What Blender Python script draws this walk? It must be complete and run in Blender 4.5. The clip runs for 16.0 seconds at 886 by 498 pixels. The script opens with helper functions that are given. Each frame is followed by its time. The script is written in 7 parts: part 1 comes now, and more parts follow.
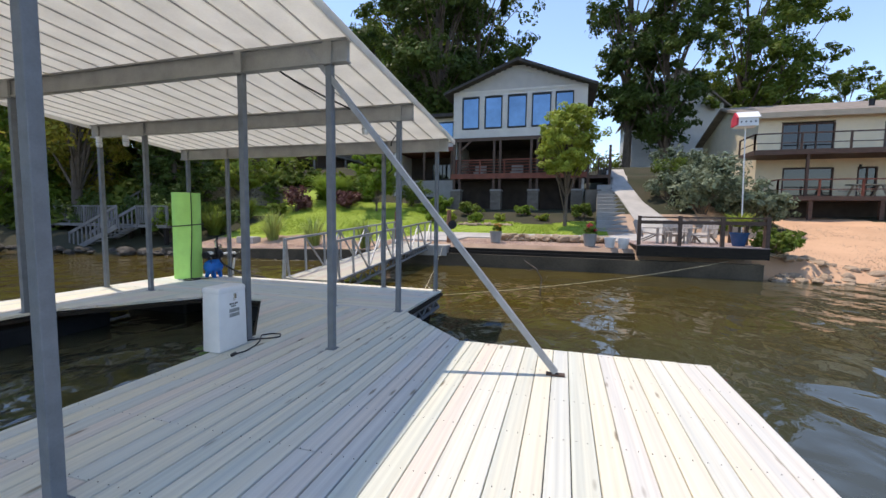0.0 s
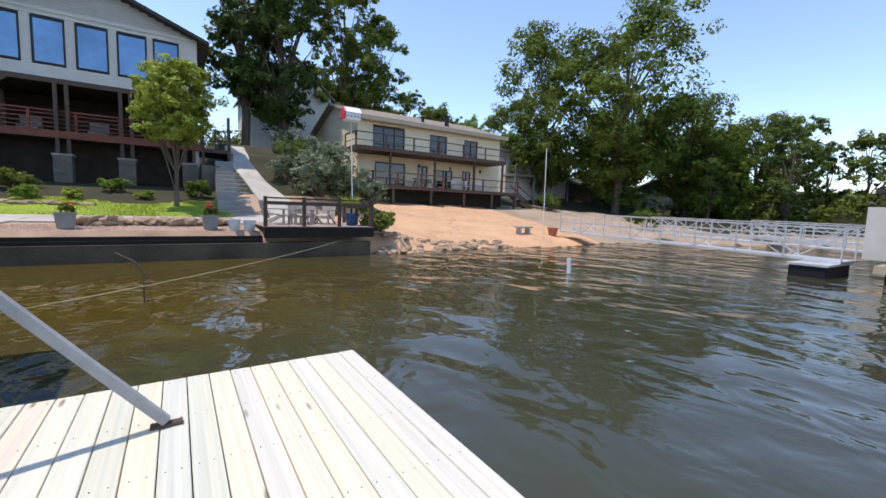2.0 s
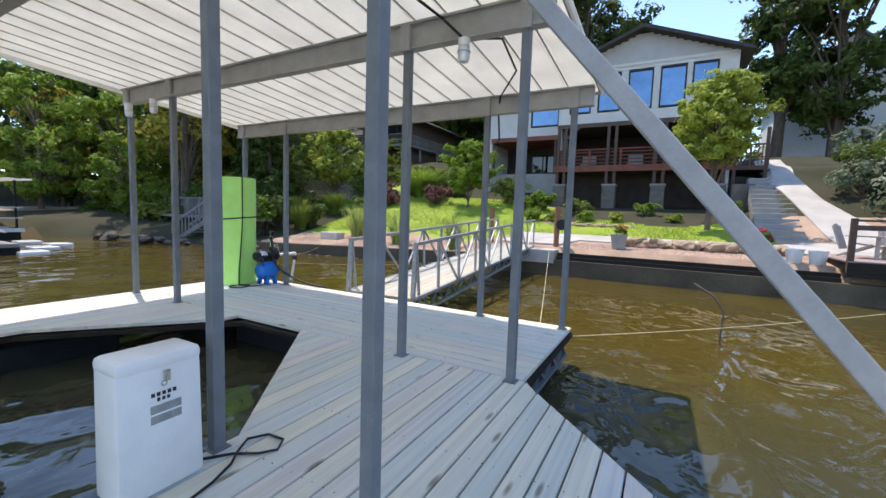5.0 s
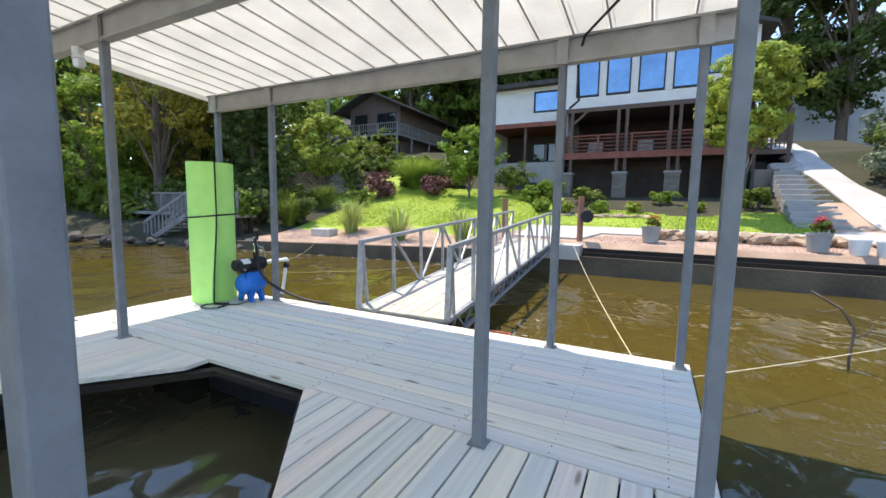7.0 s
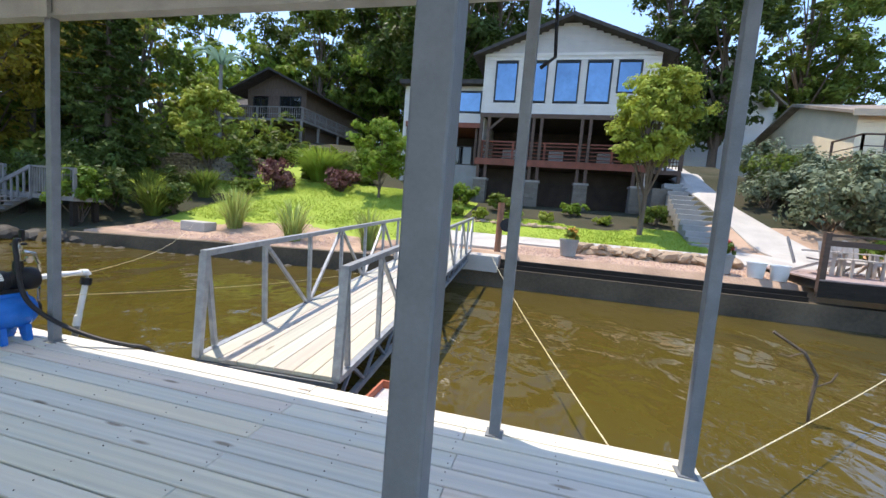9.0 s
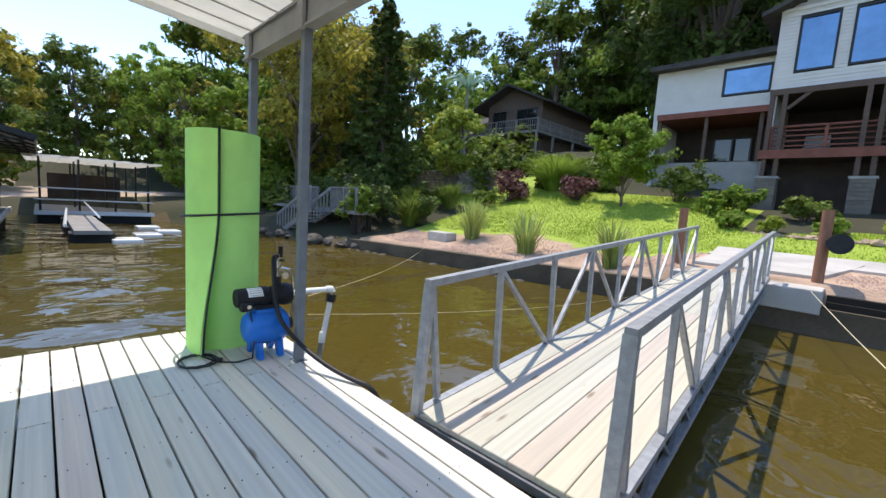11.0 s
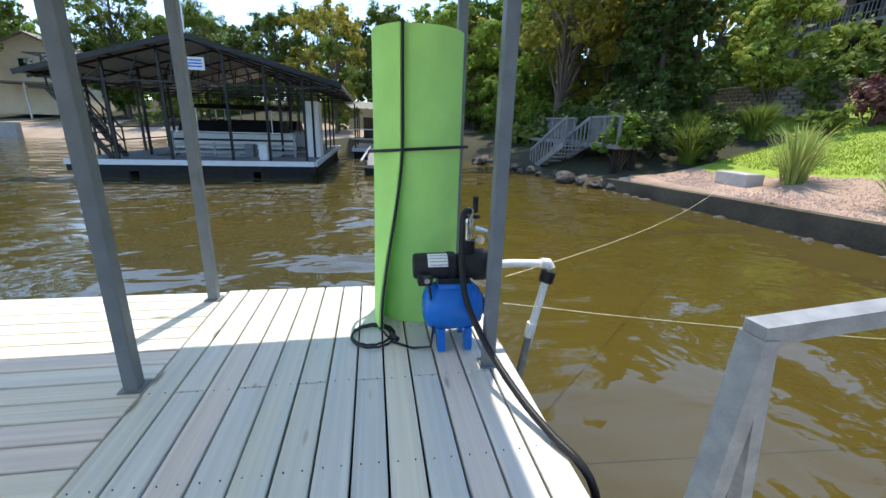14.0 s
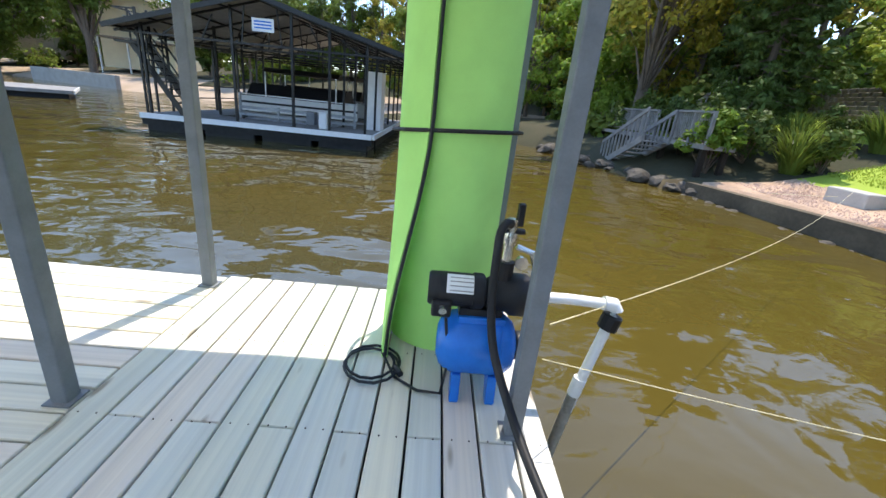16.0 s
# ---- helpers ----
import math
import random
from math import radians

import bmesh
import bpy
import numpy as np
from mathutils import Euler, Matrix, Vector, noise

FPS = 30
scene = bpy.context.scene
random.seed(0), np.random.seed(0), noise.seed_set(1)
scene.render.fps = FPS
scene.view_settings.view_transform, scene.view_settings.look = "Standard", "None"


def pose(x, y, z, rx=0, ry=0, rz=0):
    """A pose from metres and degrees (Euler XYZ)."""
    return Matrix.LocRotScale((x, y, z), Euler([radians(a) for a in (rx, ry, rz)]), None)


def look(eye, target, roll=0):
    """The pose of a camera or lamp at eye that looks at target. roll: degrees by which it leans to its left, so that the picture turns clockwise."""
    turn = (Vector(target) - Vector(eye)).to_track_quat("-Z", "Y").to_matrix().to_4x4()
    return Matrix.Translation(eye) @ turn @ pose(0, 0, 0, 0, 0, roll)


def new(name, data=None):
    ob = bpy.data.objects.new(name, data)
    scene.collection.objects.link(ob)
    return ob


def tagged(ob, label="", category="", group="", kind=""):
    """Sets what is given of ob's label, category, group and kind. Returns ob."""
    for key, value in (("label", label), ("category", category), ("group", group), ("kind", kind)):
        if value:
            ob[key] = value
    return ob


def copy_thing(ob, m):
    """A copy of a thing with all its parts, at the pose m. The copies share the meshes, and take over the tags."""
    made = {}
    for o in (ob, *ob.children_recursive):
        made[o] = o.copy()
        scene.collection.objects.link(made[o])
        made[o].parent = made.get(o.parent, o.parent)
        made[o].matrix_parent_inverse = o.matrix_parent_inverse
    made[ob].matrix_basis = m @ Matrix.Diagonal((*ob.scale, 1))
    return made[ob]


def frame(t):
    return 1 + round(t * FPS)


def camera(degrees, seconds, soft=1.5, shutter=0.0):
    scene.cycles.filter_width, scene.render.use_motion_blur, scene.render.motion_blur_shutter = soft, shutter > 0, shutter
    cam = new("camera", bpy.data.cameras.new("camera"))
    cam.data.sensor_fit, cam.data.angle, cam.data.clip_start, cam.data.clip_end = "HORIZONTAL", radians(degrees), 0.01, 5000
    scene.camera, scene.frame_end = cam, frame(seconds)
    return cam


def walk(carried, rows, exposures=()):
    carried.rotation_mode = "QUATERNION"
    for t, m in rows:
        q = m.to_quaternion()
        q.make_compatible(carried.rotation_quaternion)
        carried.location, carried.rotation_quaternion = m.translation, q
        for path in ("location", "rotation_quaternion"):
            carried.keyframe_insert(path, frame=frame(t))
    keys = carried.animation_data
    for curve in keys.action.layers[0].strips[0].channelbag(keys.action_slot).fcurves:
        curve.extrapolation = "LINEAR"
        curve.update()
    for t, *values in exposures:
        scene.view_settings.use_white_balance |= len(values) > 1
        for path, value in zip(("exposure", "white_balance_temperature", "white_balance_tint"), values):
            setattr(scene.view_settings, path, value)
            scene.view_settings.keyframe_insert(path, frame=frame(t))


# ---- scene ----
cam = camera(94.6, 16.0)
PATH = [
    (0, (0.271, 0.133, 1.456), (-0.292, 2.046, 1.3), 0.8),
    (0.5, (0.245, 0.334, 1.442), (0.3, 2.325, 1.267), 0.4),
    (1, (0.317, 0.453, 1.481), (0.823, 2.378, 1.285), 0.8),
    (1.5, (0.392, 0.739, 1.464), (1.211, 2.552, 1.265), 1.6),
    (2, (0.334, 1.045, 1.407), (1.42, 2.713, 1.207), 2.0),
    (2.5, (0.3, 1.325, 1.389), (1.524, 2.897, 1.211), 3.3),
    (3, (0.301, 1.612, 1.416), (1.075, 3.454, 1.338), 5.8),
    (3.5, (0.044, 1.889, 1.378), (0.247, 3.876, 1.275), 4.0),
    (4, (-0.257, 2.12, 1.371), (-0.628, 4.079, 1.222), 3.1),
    (4.5, (-0.632, 2.41, 1.401), (-1.553, 4.178, 1.242), 2.9),
    (6.8, (-2.321, 3.544, 1.377), (-3.305, 5.273, 1.17), 0.8),
    (7, (-2.416, 3.74, 1.382), (-3.317, 5.513, 1.173), 1.0),
    (7.5, (-2.588, 4.097, 1.397), (-3.241, 5.978, 1.213), 1.8),
    (8, (-2.733, 4.463, 1.416), (-3.097, 6.422, 1.245), 2.6),
    (8.5, (-2.867, 4.854, 1.412), (-3.278, 6.803, 1.233), 3.7),
    (11, (-3.879, 6.226, 1.422), (-5.292, 7.624, 1.199), 3.7),
    (11.5, (-4.03, 6.417, 1.411), (-5.824, 7.278, 1.211), 4.3),
    (12, (-4.204, 6.556, 1.384), (-6.17, 6.854, 1.173), 4.6),
    (12.5, (-4.393, 6.629, 1.399), (-6.379, 6.632, 1.159), 3.6),
    (13, (-4.575, 6.881, 1.391), (-6.549, 6.893, 1.072), 2.2),
    (13.5, (-4.785, 7.075, 1.38), (-6.72, 7.279, 0.918), 1.8),
    (14, (-5.06, 7.12, 1.357), (-6.945, 7.448, 0.776), 1.7),
    (14.5, (-5.27, 7.169, 1.336), (-7.124, 7.514, 0.67), 2.2),
    (15, (-5.456, 7.309, 1.342), (-7.301, 7.605, 0.63), 3.0),
    (15.5, (-5.61, 7.387, 1.325), (-7.457, 7.607, 0.589), 3.9),
    (16, (-5.706, 7.33, 1.335), (-7.585, 7.405, 0.656), 6.0),
]
walk(cam, [(t, look(eye, target, roll)) for t, eye, target, roll in PATH], [(0, 1.0, 7200, 16), (2.5, 0.98, 7050, 15), (4.5, 1.28, 7000, 15), (7, 1.76, 7100, 14), (8.5, 1.63, 7050, 14),
      (11, 1.4, 6950, 13), (12, 1.36, 6800, 11), (13, 1.48, 6650, 9), (14.5, 1.5, 6850, 10), (16, 1.78, 7050, 11)])

# ---- world and sun ----
SUN_WAY = Vector((-1.03, 0.375, 3.15)).normalized()      # from the ground towards the sun
world = bpy.data.worlds.new("world")
scene.world = world
world.use_nodes = True
wn = world.node_tree
sky = wn.nodes.new("ShaderNodeTexSky")
sky.sky_type = 'NISHITA'
sky.sun_disc = False
sky.sun_elevation = math.asin(SUN_WAY.z)
sky.sun_rotation = math.atan2(SUN_WAY.x, SUN_WAY.y)
sky.air_density, sky.dust_density, sky.ozone_density = 0.95, 0.05, 4.0
bg = wn.nodes["Background"]
bg.inputs["Strength"].default_value = 0.15
wn.links.new(sky.outputs[0], bg.inputs["Color"])
sun = new("sun", bpy.data.lights.new("sun", 'SUN'))
sun.data.energy, sun.data.angle, sun.data.color = 2.0, radians(0.55), (1.0, 0.95, 0.87)
sun.matrix_world = look((0, 0, 60), Vector((0, 0, 60)) - SUN_WAY)

# ---- materials ----
def mat(name, col, rough=0.7, metal=0.0, scale=6.0, var=0.25, bump=0.15, fine=60.0, per=None, stretch=(1, 1, 1),
        second=None, spec=0.3, trans=0.0, hue=0.0, bdist=0.01):
    """A procedural surface: two scales of variation in colour, fine relief. per: 'object' or 'island' adds variation piece by piece."""
    m = bpy.data.materials.new(name)
    m.use_nodes = True
    nt = m.node_tree
    N, L = nt.nodes, nt.links
    p = N["Principled BSDF"]
    p.inputs["Roughness"].default_value, p.inputs["Metallic"].default_value = rough, metal
    p.inputs["Specular IOR Level"].default_value = spec
    tc = N.new("ShaderNodeTexCoord")
    mp = N.new("ShaderNodeMapping")
    mp.inputs["Scale"].default_value = stretch
    L.new(tc.outputs["Object"], mp.inputs[0])
    vec = mp.outputs[0]
    rnd = None
    if per == 'object':
        rnd = N.new("ShaderNodeObjectInfo").outputs["Random"]
    elif per == 'island':
        rnd = N.new("ShaderNodeNewGeometry").outputs["Random Per Island"]
    if rnd is not None and per == 'object':
        add = N.new("ShaderNodeVectorMath")
        add.operation = 'MULTIPLY_ADD'
        cmb = N.new("ShaderNodeCombineXYZ")
        for k in range(3):
            L.new(rnd, cmb.inputs[k])
        L.new(cmb.outputs[0], add.inputs[0])
        add.inputs[1].default_value = (37.0, 53.0, 71.0)
        L.new(vec, add.inputs[2])
        vec = add.outputs[0]
    n1 = N.new("ShaderNodeTexNoise")
    n1.inputs["Scale"].default_value, n1.inputs["Detail"].default_value = scale, 5
    n2 = N.new("ShaderNodeTexNoise")
    n2.inputs["Scale"].default_value, n2.inputs["Detail"].default_value = fine, 3
    L.new(vec, n1.inputs["Vector"]), L.new(vec, n2.inputs["Vector"])
    mixn = N.new("ShaderNodeMath")
    mixn.operation = 'MULTIPLY_ADD'
    L.new(n2.outputs[0], mixn.inputs[0])
    mixn.inputs[1].default_value = 0.35
    L.new(n1.outputs[0], mixn.inputs[2])
    mr = N.new("ShaderNodeMapRange")
    mr.inputs[1].default_value, mr.inputs[2].default_value = 0.42, 0.92
    L.new(mixn.outputs[0], mr.inputs[0])
    fac = mr.outputs[0]
    if rnd is not None:
        a = N.new("ShaderNodeMath")
        a.operation = 'MULTIPLY_ADD'
        L.new(rnd, a.inputs[0])
        a.inputs[1].default_value = 0.6
        L.new(fac, a.inputs[2])
        b = N.new("ShaderNodeMath")
        b.operation = 'MULTIPLY'
        L.new(a.outputs[0], b.inputs[0])
        b.inputs[1].default_value = 0.63
        fac = b.outputs[0]
    ramp = N.new("ShaderNodeMix")
    ramp.data_type = 'RGBA'
    lo = second if second else tuple(c * (1 - var) for c in col)
    hi = col if second else tuple(min(1, c * (1 + var)) for c in col)
    ramp.inputs["A"].default_value, ramp.inputs["B"].default_value = (*lo, 1), (*hi, 1)
    L.new(fac, ramp.inputs["Factor"])
    colour = ramp.outputs["Result"]
    if hue and rnd is not None:
        hs = N.new("ShaderNodeHueSaturation")
        h = N.new("ShaderNodeMapRange")
        h.inputs[3].default_value, h.inputs[4].default_value = 0.5 - hue, 0.5 + hue
        L.new(rnd, h.inputs[0]), L.new(h.outputs[0], hs.inputs["Hue"]), L.new(colour, hs.inputs["Color"])
        colour = hs.outputs[0]
    L.new(colour, p.inputs["Base Color"])
    if bump:
        bm_ = N.new("ShaderNodeBump")
        bm_.inputs["Strength"].default_value, bm_.inputs["Distance"].default_value = bump, bdist
        L.new(mixn.outputs[0], bm_.inputs["Height"])
        L.new(bm_.outputs[0], p.inputs["Normal"])
    if trans:
        tr = N.new("ShaderNodeBsdfTranslucent")
        L.new(colour, tr.inputs["Color"])
        mx = N.new("ShaderNodeMixShader")
        mx.inputs[0].default_value = trans
        L.new(p.outputs[0], mx.inputs[1]), L.new(tr.outputs[0], mx.inputs[2])
        L.new(mx.outputs[0], N["Material Output"].inputs["Surface"])
    return m


def plank_material(name, col, grey, knot=(0.16, 0.11, 0.06)):
    """Sawn softwood boards, grain along local x, one tint for each board, with knots."""
    m = mat(name, col, 0.72, 0, 1.6, 0.2, 0.25, 26, 'object', (0.35, 7, 7), second=grey, spec=0.3, bdist=0.004, hue=0.018)
    N, L = m.node_tree.nodes, m.node_tree.links
    p = N["Principled BSDF"]
    src = p.inputs["Base Color"].links[0].from_socket
    rng = [n for n in N if n.type == 'MAP_RANGE' and n.inputs[2].default_value > 0.9][0]
    rng.inputs[1].default_value, rng.inputs[2].default_value = 0.5, 0.84
    add = [n for n in N if n.type == 'VECT_MATH'][0]
    mp = N.new("ShaderNodeMapping")
    mp.inputs["Scale"].default_value = (4.5, 1.0, 1.0)
    L.new(add.outputs[0], mp.inputs[0])
    v = N.new("ShaderNodeTexVoronoi")
    v.inputs["Scale"].default_value = 1.0
    L.new(mp.outputs[0], v.inputs["Vector"])
    r = N.new("ShaderNodeMapRange")
    r.inputs[1].default_value, r.inputs[2].default_value, r.inputs[3].default_value, r.inputs[4].default_value = 0.06, 0.14, 0.75, 0.0
    L.new(v.outputs["Distance"], r.inputs[0])
    mx = N.new("ShaderNodeMix")
    mx.data_type = 'RGBA'
    mx.inputs["B"].default_value = (*knot, 1)
    # each board has its own cast: cream, greenish, pinkish, silvery
    info = N.new("ShaderNodeObjectInfo")
    cast = N.new("ShaderNodeValToRGB")
    tints = ((0.0, (1.0, 1.0, 0.98)), (0.18, (0.92, 0.97, 0.92)), (0.36, (1.02, 0.96, 0.93)), (0.52, (0.90, 0.95, 0.97)), (0.68, (1.03, 1.01, 0.94)),
             (0.84, (0.96, 0.98, 1.0)))
    cast.color_ramp.interpolation = 'CONSTANT'
    for k, (at, c) in enumerate(tints):
        e = cast.color_ramp.elements[k] if k < 2 else cast.color_ramp.elements.new(at)
        e.position, e.color = at, (*c, 1)
    L.new(info.outputs["Random"], cast.inputs[0])
    # fine saw streaks along the grain
    long_way = N.new("ShaderNodeMapping")
    long_way.inputs["Scale"].default_value = (1.3, 5.0, 5.0)
    L.new(add.outputs[0], long_way.inputs[0])
    streak = N.new("ShaderNodeTexNoise")
    streak.inputs["Scale"].default_value, streak.inputs["Detail"].default_value = 1.0, 4.0
    L.new(long_way.outputs[0], streak.inputs["Vector"])
    dim = N.new("ShaderNodeMapRange")
    dim.inputs[1].default_value, dim.inputs[2].default_value, dim.inputs[3].default_value, dim.inputs[4].default_value = 0.32, 0.68, 0.87, 1.05
    L.new(streak.outputs[0], dim.inputs[0])
    tone = N.new("ShaderNodeVectorMath")
    tone.operation = 'SCALE'
    L.new(cast.outputs[0], tone.inputs[0]), L.new(dim.outputs[0], tone.inputs["Scale"])
    both = N.new("ShaderNodeMix")
    both.data_type, both.blend_type = 'RGBA', 'MULTIPLY'
    both.inputs["Factor"].default_value = 1.0
    L.new(src, both.inputs["A"]), L.new(tone.outputs[0], both.inputs["B"])
    L.new(r.outputs[0], mx.inputs["Factor"]), L.new(both.outputs["Result"], mx.inputs["A"]), L.new(mx.outputs["Result"], p.inputs["Base Color"])
    return m


def water_material():
    m = bpy.data.materials.new("lake_water")
    m.use_nodes = True
    N, L = m.node_tree.nodes, m.node_tree.links
    p = N["Principled BSDF"]
    p.inputs["Roughness"].default_value, p.inputs["IOR"].default_value = 0.03, 1.45
    tc = N.new("ShaderNodeTexCoord")
    mp = N.new("ShaderNodeMapping")
    mp.inputs["Rotation"].default_value = (0, 0, radians(25))
    mp.inputs["Scale"].default_value = (1.0, 0.72, 1.0)
    L.new(tc.outputs["Object"], mp.inputs[0])
    big = N.new("ShaderNodeTexNoise")
    big.inputs["Scale"].default_value, big.inputs["Detail"].default_value, big.inputs["Distortion"].default_value = 1.45, 2.0, 0.6
    small = N.new("ShaderNodeTexNoise")
    small.inputs["Scale"].default_value, small.inputs["Detail"].default_value = 7.0, 2.0
    wide = N.new("ShaderNodeTexNoise")
    wide.inputs["Scale"].default_value = 0.35
    for n in (big, small, wide):
        L.new(mp.outputs[0], n.inputs["Vector"])
    a = N.new("ShaderNodeMath")
    a.operation = 'MULTIPLY_ADD'
    L.new(small.outputs[0], a.inputs[0])
    a.inputs[1].default_value = 0.075
    L.new(big.outputs[0], a.inputs[2])
    swell = N.new("ShaderNodeTexNoise")
    swell.inputs["Scale"].default_value, swell.inputs["Detail"].default_value, swell.inputs["Distortion"].default_value = 0.62, 1.0, 0.8
    L.new(mp.outputs[0], swell.inputs["Vector"])
    heave = N.new("ShaderNodeMath")
    heave.operation = 'MULTIPLY_ADD'
    L.new(swell.outputs[0], heave.inputs[0])
    heave.inputs[1].default_value = 2.4
    L.new(a.outputs[0], heave.inputs[2])
    b = N.new("ShaderNodeBump")
    b.inputs["Distance"].default_value = 0.125
    calm = N.new("ShaderNodeMapRange")
    calm.inputs[1].default_value, calm.inputs[2].default_value, calm.inputs[3].default_value, calm.inputs[4].default_value = 0.36, 0.64, 0.2, 0.6
    patch = N.new("ShaderNodeTexNoise")
    patch.inputs["Scale"].default_value, patch.inputs["Detail"].default_value = 0.22, 1.5
    L.new(tc.outputs["Object"], patch.inputs["Vector"])
    L.new(patch.outputs[0], calm.inputs[0]), L.new(calm.outputs[0], b.inputs["Strength"])
    L.new(heave.outputs[0], b.inputs["Height"]), L.new(b.outputs[0], p.inputs["Normal"])
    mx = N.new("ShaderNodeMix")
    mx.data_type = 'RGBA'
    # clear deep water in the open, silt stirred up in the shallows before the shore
    # the open-water colour also carries a blue-grey lift for reflected sky
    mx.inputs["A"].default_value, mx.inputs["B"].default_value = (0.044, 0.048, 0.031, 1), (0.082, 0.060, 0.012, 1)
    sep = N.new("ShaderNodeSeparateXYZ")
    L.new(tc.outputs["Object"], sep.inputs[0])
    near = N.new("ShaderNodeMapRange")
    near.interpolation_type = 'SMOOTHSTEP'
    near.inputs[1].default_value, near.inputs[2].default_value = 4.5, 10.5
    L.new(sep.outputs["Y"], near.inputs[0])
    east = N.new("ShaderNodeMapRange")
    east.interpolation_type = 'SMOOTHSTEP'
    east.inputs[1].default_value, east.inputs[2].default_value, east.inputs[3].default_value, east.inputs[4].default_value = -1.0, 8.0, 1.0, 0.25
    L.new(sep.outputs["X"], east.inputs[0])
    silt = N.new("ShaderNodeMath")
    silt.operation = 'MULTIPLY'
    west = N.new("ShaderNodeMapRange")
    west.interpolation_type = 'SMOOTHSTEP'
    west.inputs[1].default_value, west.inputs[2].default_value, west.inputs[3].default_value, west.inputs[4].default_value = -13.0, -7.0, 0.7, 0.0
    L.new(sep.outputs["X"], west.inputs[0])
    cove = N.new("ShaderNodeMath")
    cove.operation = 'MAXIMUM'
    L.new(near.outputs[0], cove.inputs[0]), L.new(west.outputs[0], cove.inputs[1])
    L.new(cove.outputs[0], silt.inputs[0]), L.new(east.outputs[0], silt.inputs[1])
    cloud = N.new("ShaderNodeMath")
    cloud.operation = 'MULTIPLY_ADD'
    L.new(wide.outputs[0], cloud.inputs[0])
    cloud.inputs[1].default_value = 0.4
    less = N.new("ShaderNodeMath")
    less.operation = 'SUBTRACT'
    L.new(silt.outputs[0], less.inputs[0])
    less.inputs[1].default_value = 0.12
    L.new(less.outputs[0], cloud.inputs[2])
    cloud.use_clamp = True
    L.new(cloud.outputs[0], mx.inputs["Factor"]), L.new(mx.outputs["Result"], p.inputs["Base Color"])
    return m


M_PLANK = plank_material("treated_plank", (0.735, 0.675, 0.56), (0.605, 0.605, 0.565))
M_PLANK2 = plank_material("gangway_plank", (0.54, 0.50, 0.42), (0.44, 0.41, 0.36))
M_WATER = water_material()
M_POST = mat("grey_painted_steel", (0.175, 0.19, 0.205), 0.5, 0.0, 9, 0.16, 0.1, 90)
M_BEAM = mat("grey_beam_paint", (0.36, 0.355, 0.335), 0.6, 0.0, 5, 0.16, 0.1, 60)
M_GALV = mat("galvanised_steel", (0.33, 0.34, 0.35), 0.45, 0.35, 14, 0.25, 0.1, 120)
M_ALU = mat("bright_aluminium", (0.66, 0.67, 0.68), 0.4, 0.5, 8, 0.15, 0.05, 80)
M_ROOF = mat("white_roof_panel", (0.86, 0.84, 0.78), 0.5, 0.0, 2.5, 0.08, 0.06, 40, trans=0.55)
M_FLOAT = mat("black_float_plastic", (0.014, 0.015, 0.017), 0.55, 0, 8, 0.4, 0.2, 60)
M_DARKWOOD = mat("dark_wet_timber", (0.022, 0.017, 0.012), 0.85, 0, 5, 0.4, 0.3, 50, None, (1, 6, 6))
M_BRACE = mat("pale_grey_paint", (0.34, 0.345, 0.345), 0.5, 0.0, 9, 0.16, 0.1, 90)
M_FOAM = mat("lime_green_foam", (0.46, 0.84, 0.23), 0.8, 0, 5, 0.07, 0.35, 260, spec=0.25, bdist=0.002)
M_BLACK = mat("black_rubber", (0.018, 0.018, 0.02), 0.5, 0, 12, 0.3, 0.1, 120)
M_BLUE = mat("glossy_blue_paint", (0.01, 0.17, 0.62), 0.22, 0, 12, 0.12, 0.02, 120)
M_WHITEPL = mat("white_plastic", (0.80, 0.80, 0.78), 0.38, 0, 6, 0.06, 0.03, 80)
M_CHROME = mat("nickel_brass", (0.6, 0.58, 0.53), 0.25, 0.9, 20, 0.2, 0.05, 120)
M_INK = mat("black_print", (0.03, 0.03, 0.035), 0.6, 0, 30, 0.2, 0, 90)
M_ROPE = mat("nylon_rope", (0.62, 0.55, 0.36), 0.8, 0, 40, 0.25, 0.3, 300)
M_CONC = mat("pale_concrete", (0.44, 0.41, 0.365), 0.85, 0, 1.2, 0.2, 0.2, 30)
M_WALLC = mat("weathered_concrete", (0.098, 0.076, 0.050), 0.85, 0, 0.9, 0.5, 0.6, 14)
M_STONE = mat("stacked_stone", (0.17, 0.15, 0.125), 0.85, 0, 3, 0.35, 0.6, 22, 'object')
M_ROCK = mat("limestone_rock", (0.37, 0.27, 0.18), 0.88, 0, 2.5, 0.3, 0.7, 16, 'object', bdist=0.04)
M_ROCKD = mat("wet_dark_rock", (0.075, 0.064, 0.05), 0.7, 0, 2.5, 0.35, 0.7, 16, 'object', bdist=0.04)
M_SIDING = mat("beige_siding", (0.60, 0.575, 0.53), 0.6, 0, 2.0, 0.06, 0.05, 40)
M_GABLE = mat("grey_gable_siding", (0.44, 0.42, 0.39), 0.65, 0, 2.0, 0.08, 0.05, 40)
M_SHINGLE = mat("dark_shingle", (0.055, 0.05, 0.048), 0.85, 0, 3, 0.3, 0.5, 30)
M_SHINGLE2 = mat("tan_shingle", (0.26, 0.22, 0.18), 0.9, 0, 3, 0.3, 0.5, 30)
M_BLACKFR = mat("black_window_frame", (0.015, 0.016, 0.018), 0.35, 0, 10, 0.2, 0, 80)
M_GLASS = mat("sky_reflecting_glass", (0.14, 0.235, 0.34), 0.03, 1.0, 0.8, 0.2, 0.0, 5)
